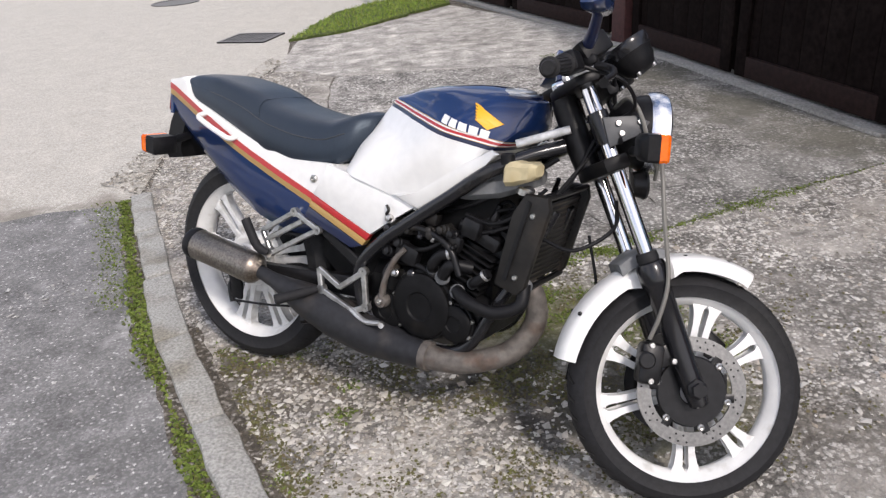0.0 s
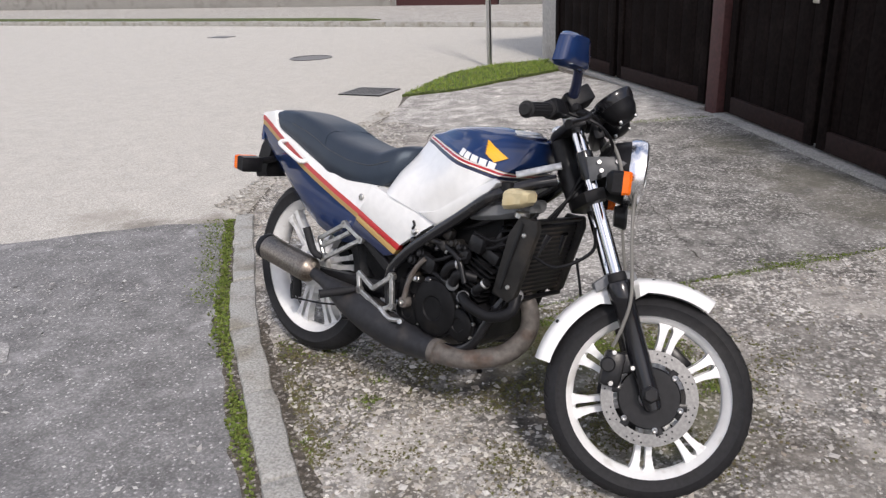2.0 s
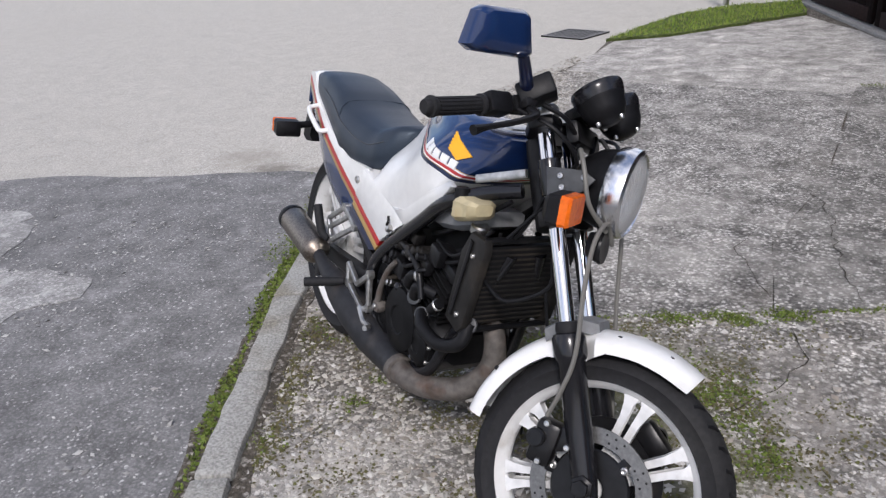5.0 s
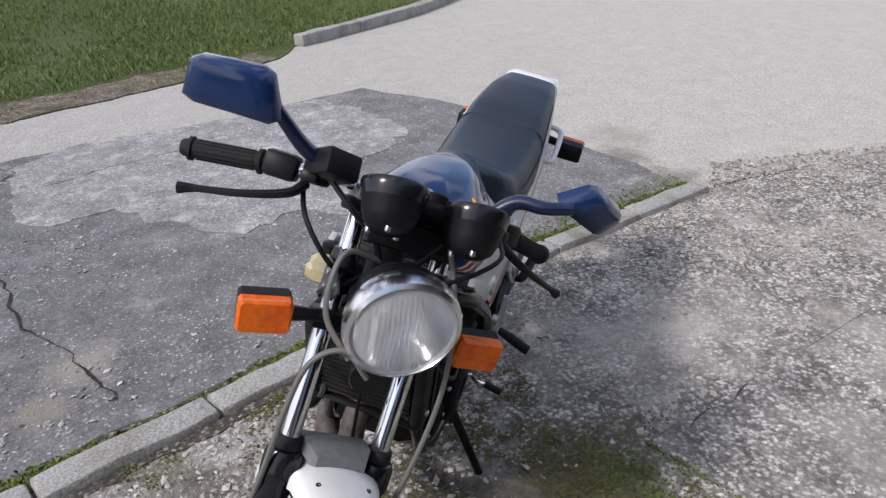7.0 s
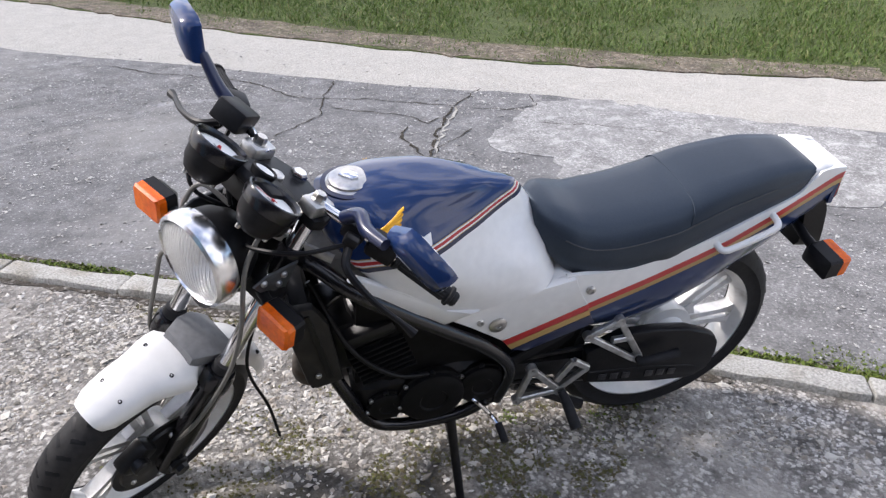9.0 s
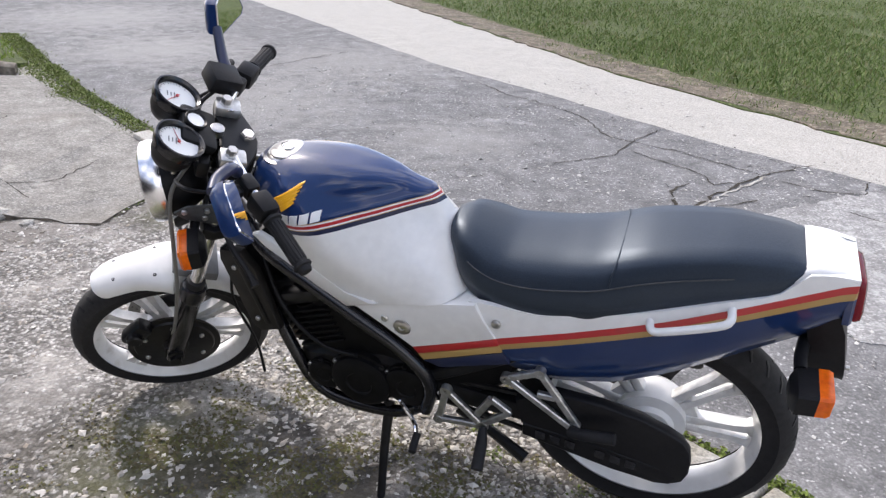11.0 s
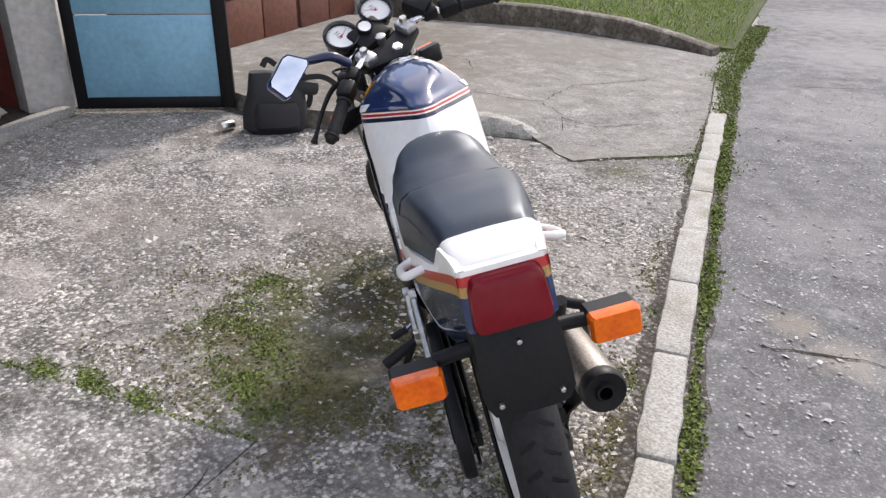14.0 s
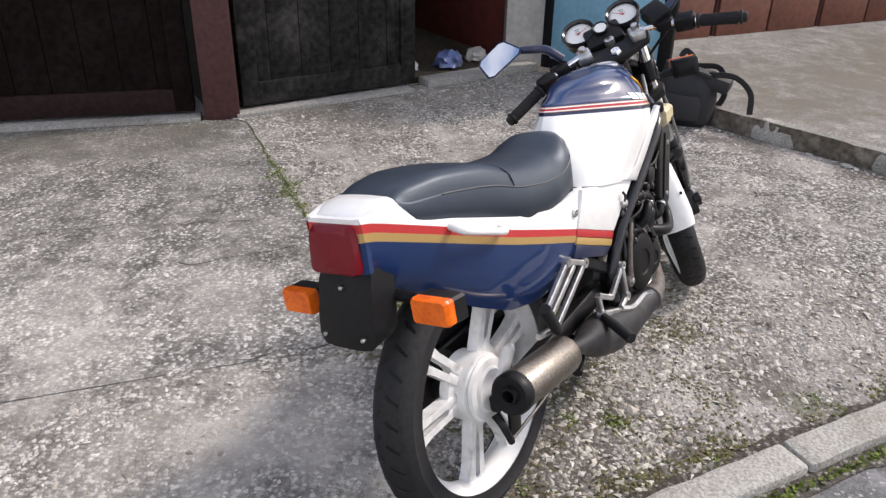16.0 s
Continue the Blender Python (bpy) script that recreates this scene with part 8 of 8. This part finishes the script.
scatter("upper_grass", BLADE, BLADE_F, np.c_[px, py, np.interp(px, [2.5, 3.3, 4.1, 5, 6.1], [0.05, 0.16, 0.21, 0.24, 0.27])], rng.uniform(0.02, 0.05, (len(px), 1)) * np.array([[1.2, 1, 1]]), lush, "bright green mown grass above the low wall", "grass", 0.35, 24)
VERGE = [(-1.6, 7.62), (-1.05, 7.95), (-0.35, 8.95), (0.0, 9.4), (-0.2, 10.35), (-0.95, 9.9), (-1.35, 9.2)]
px, py = in_patches(9000, VERGE, 1.0, -0.5, 25)
scatter("verge_grass", BLADE, BLADE_F, np.c_[px, py, np.full(len(px), 0.018)], rng.uniform(0.012, 0.035, (len(px), 1)) * np.array([[1.4, 1, 1]]), lush, "short grass around the sign post", "grass", 0.35, 26)

# broken end of the step: worn tongues of coarse concrete, and crumbs
for i, (line, hw, hh) in enumerate((([(2.06, 0.02), (1.97, -0.09), (1.87, -0.17), (1.76, -0.24), (1.64, -0.285), (1.55, -0.29)], (0.03, 0.07, 0.085, 0.08, 0.06, 0.015), (0.07, 0.112, 0.108, 0.085, 0.05, 0.008)), ([(2.52, 0.50), (2.43, 0.40), (2.33, 0.315), (2.27, 0.26)], (0.02, 0.055, 0.05, 0.015), (0.08, 0.113, 0.11, 0.07)))):
    bm = bmesh.new()
    pts = bez([(x, y, 0) for x, y in line], 10)
    loops = []
    for k, p in enumerate(pts):
        f = k / (len(pts) - 1) * (len(hw) - 1)
        w, h = np.interp(f, range(len(hw)), hw), np.interp(f, range(len(hh)), hh)
        d = (pts[min(k + 1, len(pts) - 1)] - pts[max(k - 1, 0)]).normalized()
        side = Vector((-d.y, d.x, 0))
        loop = []
        for u, v in ((-1.0, -0.3), (-1.0, 0.0), (-0.97, 0.35), (-0.88, 0.7), (-0.66, 0.93), (-0.3, 1.0), (0.1, 1.0), (0.45, 0.97), (0.8, 0.85), (1.0, 0.5), (1.06, -0.3)):
            q = p + side * (w * u) + Vector((0, 0, h * v))
            q += Vector((noise.noise(q * 22), noise.noise(q * 22 + Vector((4, 0, 0))), noise.noise(q * 26 + Vector((0, 7, 0))) * 0.8)) * 0.016
            q += Vector((noise.noise(q * 70), noise.noise(q * 70 + Vector((4, 0, 0))), noise.noise(q * 70 + Vector((0, 7, 0))))) * 0.005
            loop.append(q)
        loops.append(loop)
    rings(bm, loops)
    thing("broken_edge", bm, M["kerb"], "broken worn edge of coarse concrete along the step", "concrete edge", "broken ends of the step")
for i, (x, y, a, r) in enumerate(((1.47, -0.17, 0.026, 35), (1.74, -0.06, 0.02, 10), (1.98, 0.10, 0.024, 48), (2.14, 0.24, 0.016, 20), (1.60, -0.15, 0.014, 70), (2.20, 0.36, 0.013, 5))):
    bm = bmesh.new()
    bmesh.ops.create_icosphere(bm, subdivisions=2, radius=1.0)
    for v in bm.verts:
        k = 1 + 0.5 * noise.noise(v.co * 1.3 + Vector((i * 5, 1, 0)))
        v.co = Vector((v.co.x * a * k * 1.4, v.co.y * a * k, max(v.co.z, -0.4) * a * 0.6 * k + a * 0.2))
    ob = thing("concrete_crumb", bm, M["kerb"], "small broken crumb of pale concrete below the step", "concrete crumb", "crumbs below the step", smooth=False)
    ob.matrix_basis = pose(x, y, 0, 0, 0, r)

# ---- bag by the step, and clutter in the open garage ----
root = empty("rucksack", pose(2.70, 0.84, 0.0, 0, 0, -121), "black fabric rucksack standing by the blue door", "bag")
bm = bmesh.new()
loops = []
for z, a, b, dx in ((0.0, 0.16, 0.10, 0), (0.03, 0.19, 0.125, 0), (0.14, 0.19, 0.13, 0.0), (0.24, 0.17, 0.11, 0.02), (0.31, 0.14, 0.085, 0.0), (0.36, 0.07, 0.05, -0.06)):
    loops.append([Vector((dx + a * math.copysign(abs(math.cos(t)) ** 0.7, math.cos(t)) * (1 + 0.08 * noise.noise(Vector((t * 2, z * 9, 0)))), b * math.copysign(abs(math.sin(t)) ** 0.7, math.sin(t)) * (1 + 0.1 * noise.noise(Vector((t * 3, z * 11, 4)))), z)) for t in (2 * math.pi * k / 24 for k in range(24))])
rings(bm, loops)
part("body", bm, M["bag"], root)
bm = bmesh.new()
loops = []
for z, a, b in ((0.04, 0.11, 0.03), (0.06, 0.13, 0.05), (0.16, 0.13, 0.055), (0.20, 0.11, 0.03)):
    loops.append([Vector((0.02 + a * math.cos(t), -0.12 + b * math.sin(t), z)) for t in (2 * math.pi * k / 16 for k in range(16))])
rings(bm, loops)
part("front_pocket", bm, M["bag"], root)
for pts in ([(0.15, -0.04, 0.32), (0.30, -0.05, 0.33), (0.40, -0.04, 0.25), (0.42, -0.05, 0.13)], [(0.04, 0.05, 0.34), (0.17, 0.10, 0.33), (0.22, 0.10, 0.18), (0.16, 0.09, 0.05)], [(-0.05, 0.0, 0.39), (-0.02, 0.0, 0.43), (0.03, 0.0, 0.40)]):
    bm = bmesh.new()
    strap(bm, bez(pts, 6), 0.035, 0.006, (0.1, 1, 0.2))
    part("strap", bm, M["bag"], root)
bm = bmesh.new()
box(bm, (0.13, 0.10, 0.03), pose(0.10, -0.03, 0.325, 0, 14, 12), 0.012)
part("top_flap", bm, M["bag"], root, "black top flap")
bm = bmesh.new()
box(bm, (0.20, 0.16, 0.09), pose(0.17, 0.02, 0.27, 0, 10, 8), 0.03)
part("hood", bm, M["bag"], root)
root = empty("small_can", pose(2.86, 1.13, 0.0, 0, 0, 10), "small shiny can lying by the blue door", "can")
bm = bmesh.new()
lathe(bm, [(0.0, 0), (0.03, 0.0), (0.033, 0.004), (0.033, 0.09), (0.03, 0.094), (0.0, 0.094)], pose(0, 0, 0.033, 90, 0, 0), 20)
part("body", bm, M["steel"], root)
rnd = random.Random(12)
for i, (x, y, s, mk, label) in enumerate(((3.75, 2.35, 0.10, "bluebag", "crumpled blue plastic bag on the garage floor"), (3.95, 2.75, 0.09, "bag", "dark bundle of cloth on the garage floor"), (3.62, 2.62, 0.05, "dial", "crumpled white paper on the garage floor"), (3.70, 2.85, 0.07, "grey", "grey rag on the garage floor"), (3.98, 2.15, 0.08, "plaster", "broken lump of plaster beside the pier"))):
    bm = bmesh.new()
    bmesh.ops.create_icosphere(bm, subdivisions=3, radius=1.0)
    for v in bm.verts:
        k = 1 + 0.45 * noise.noise(v.co * 2.3 + Vector((i * 7, 0, 0)))
        v.co = Vector((v.co.x * s * 1.2 * k, v.co.y * s * k, max(v.co.z, -0.5) * s * 0.75 * k))
    bmesh.ops.translate(bm, verts=bm.verts, vec=(0, 0, 0))
    low = min(v.co.z for v in bm.verts)
    ob = thing("rubbish_lump", bm, M[mk] if mk in M else mat("blue_plastic_bag", (0.10, 0.14, 0.30), 0.35, grain=0.3, scale=30, second=(0.3, 0.33, 0.4)), label, "rubbish", "rubbish in the garage")
    ob.matrix_basis = pose(x, y, 0.03 - low)
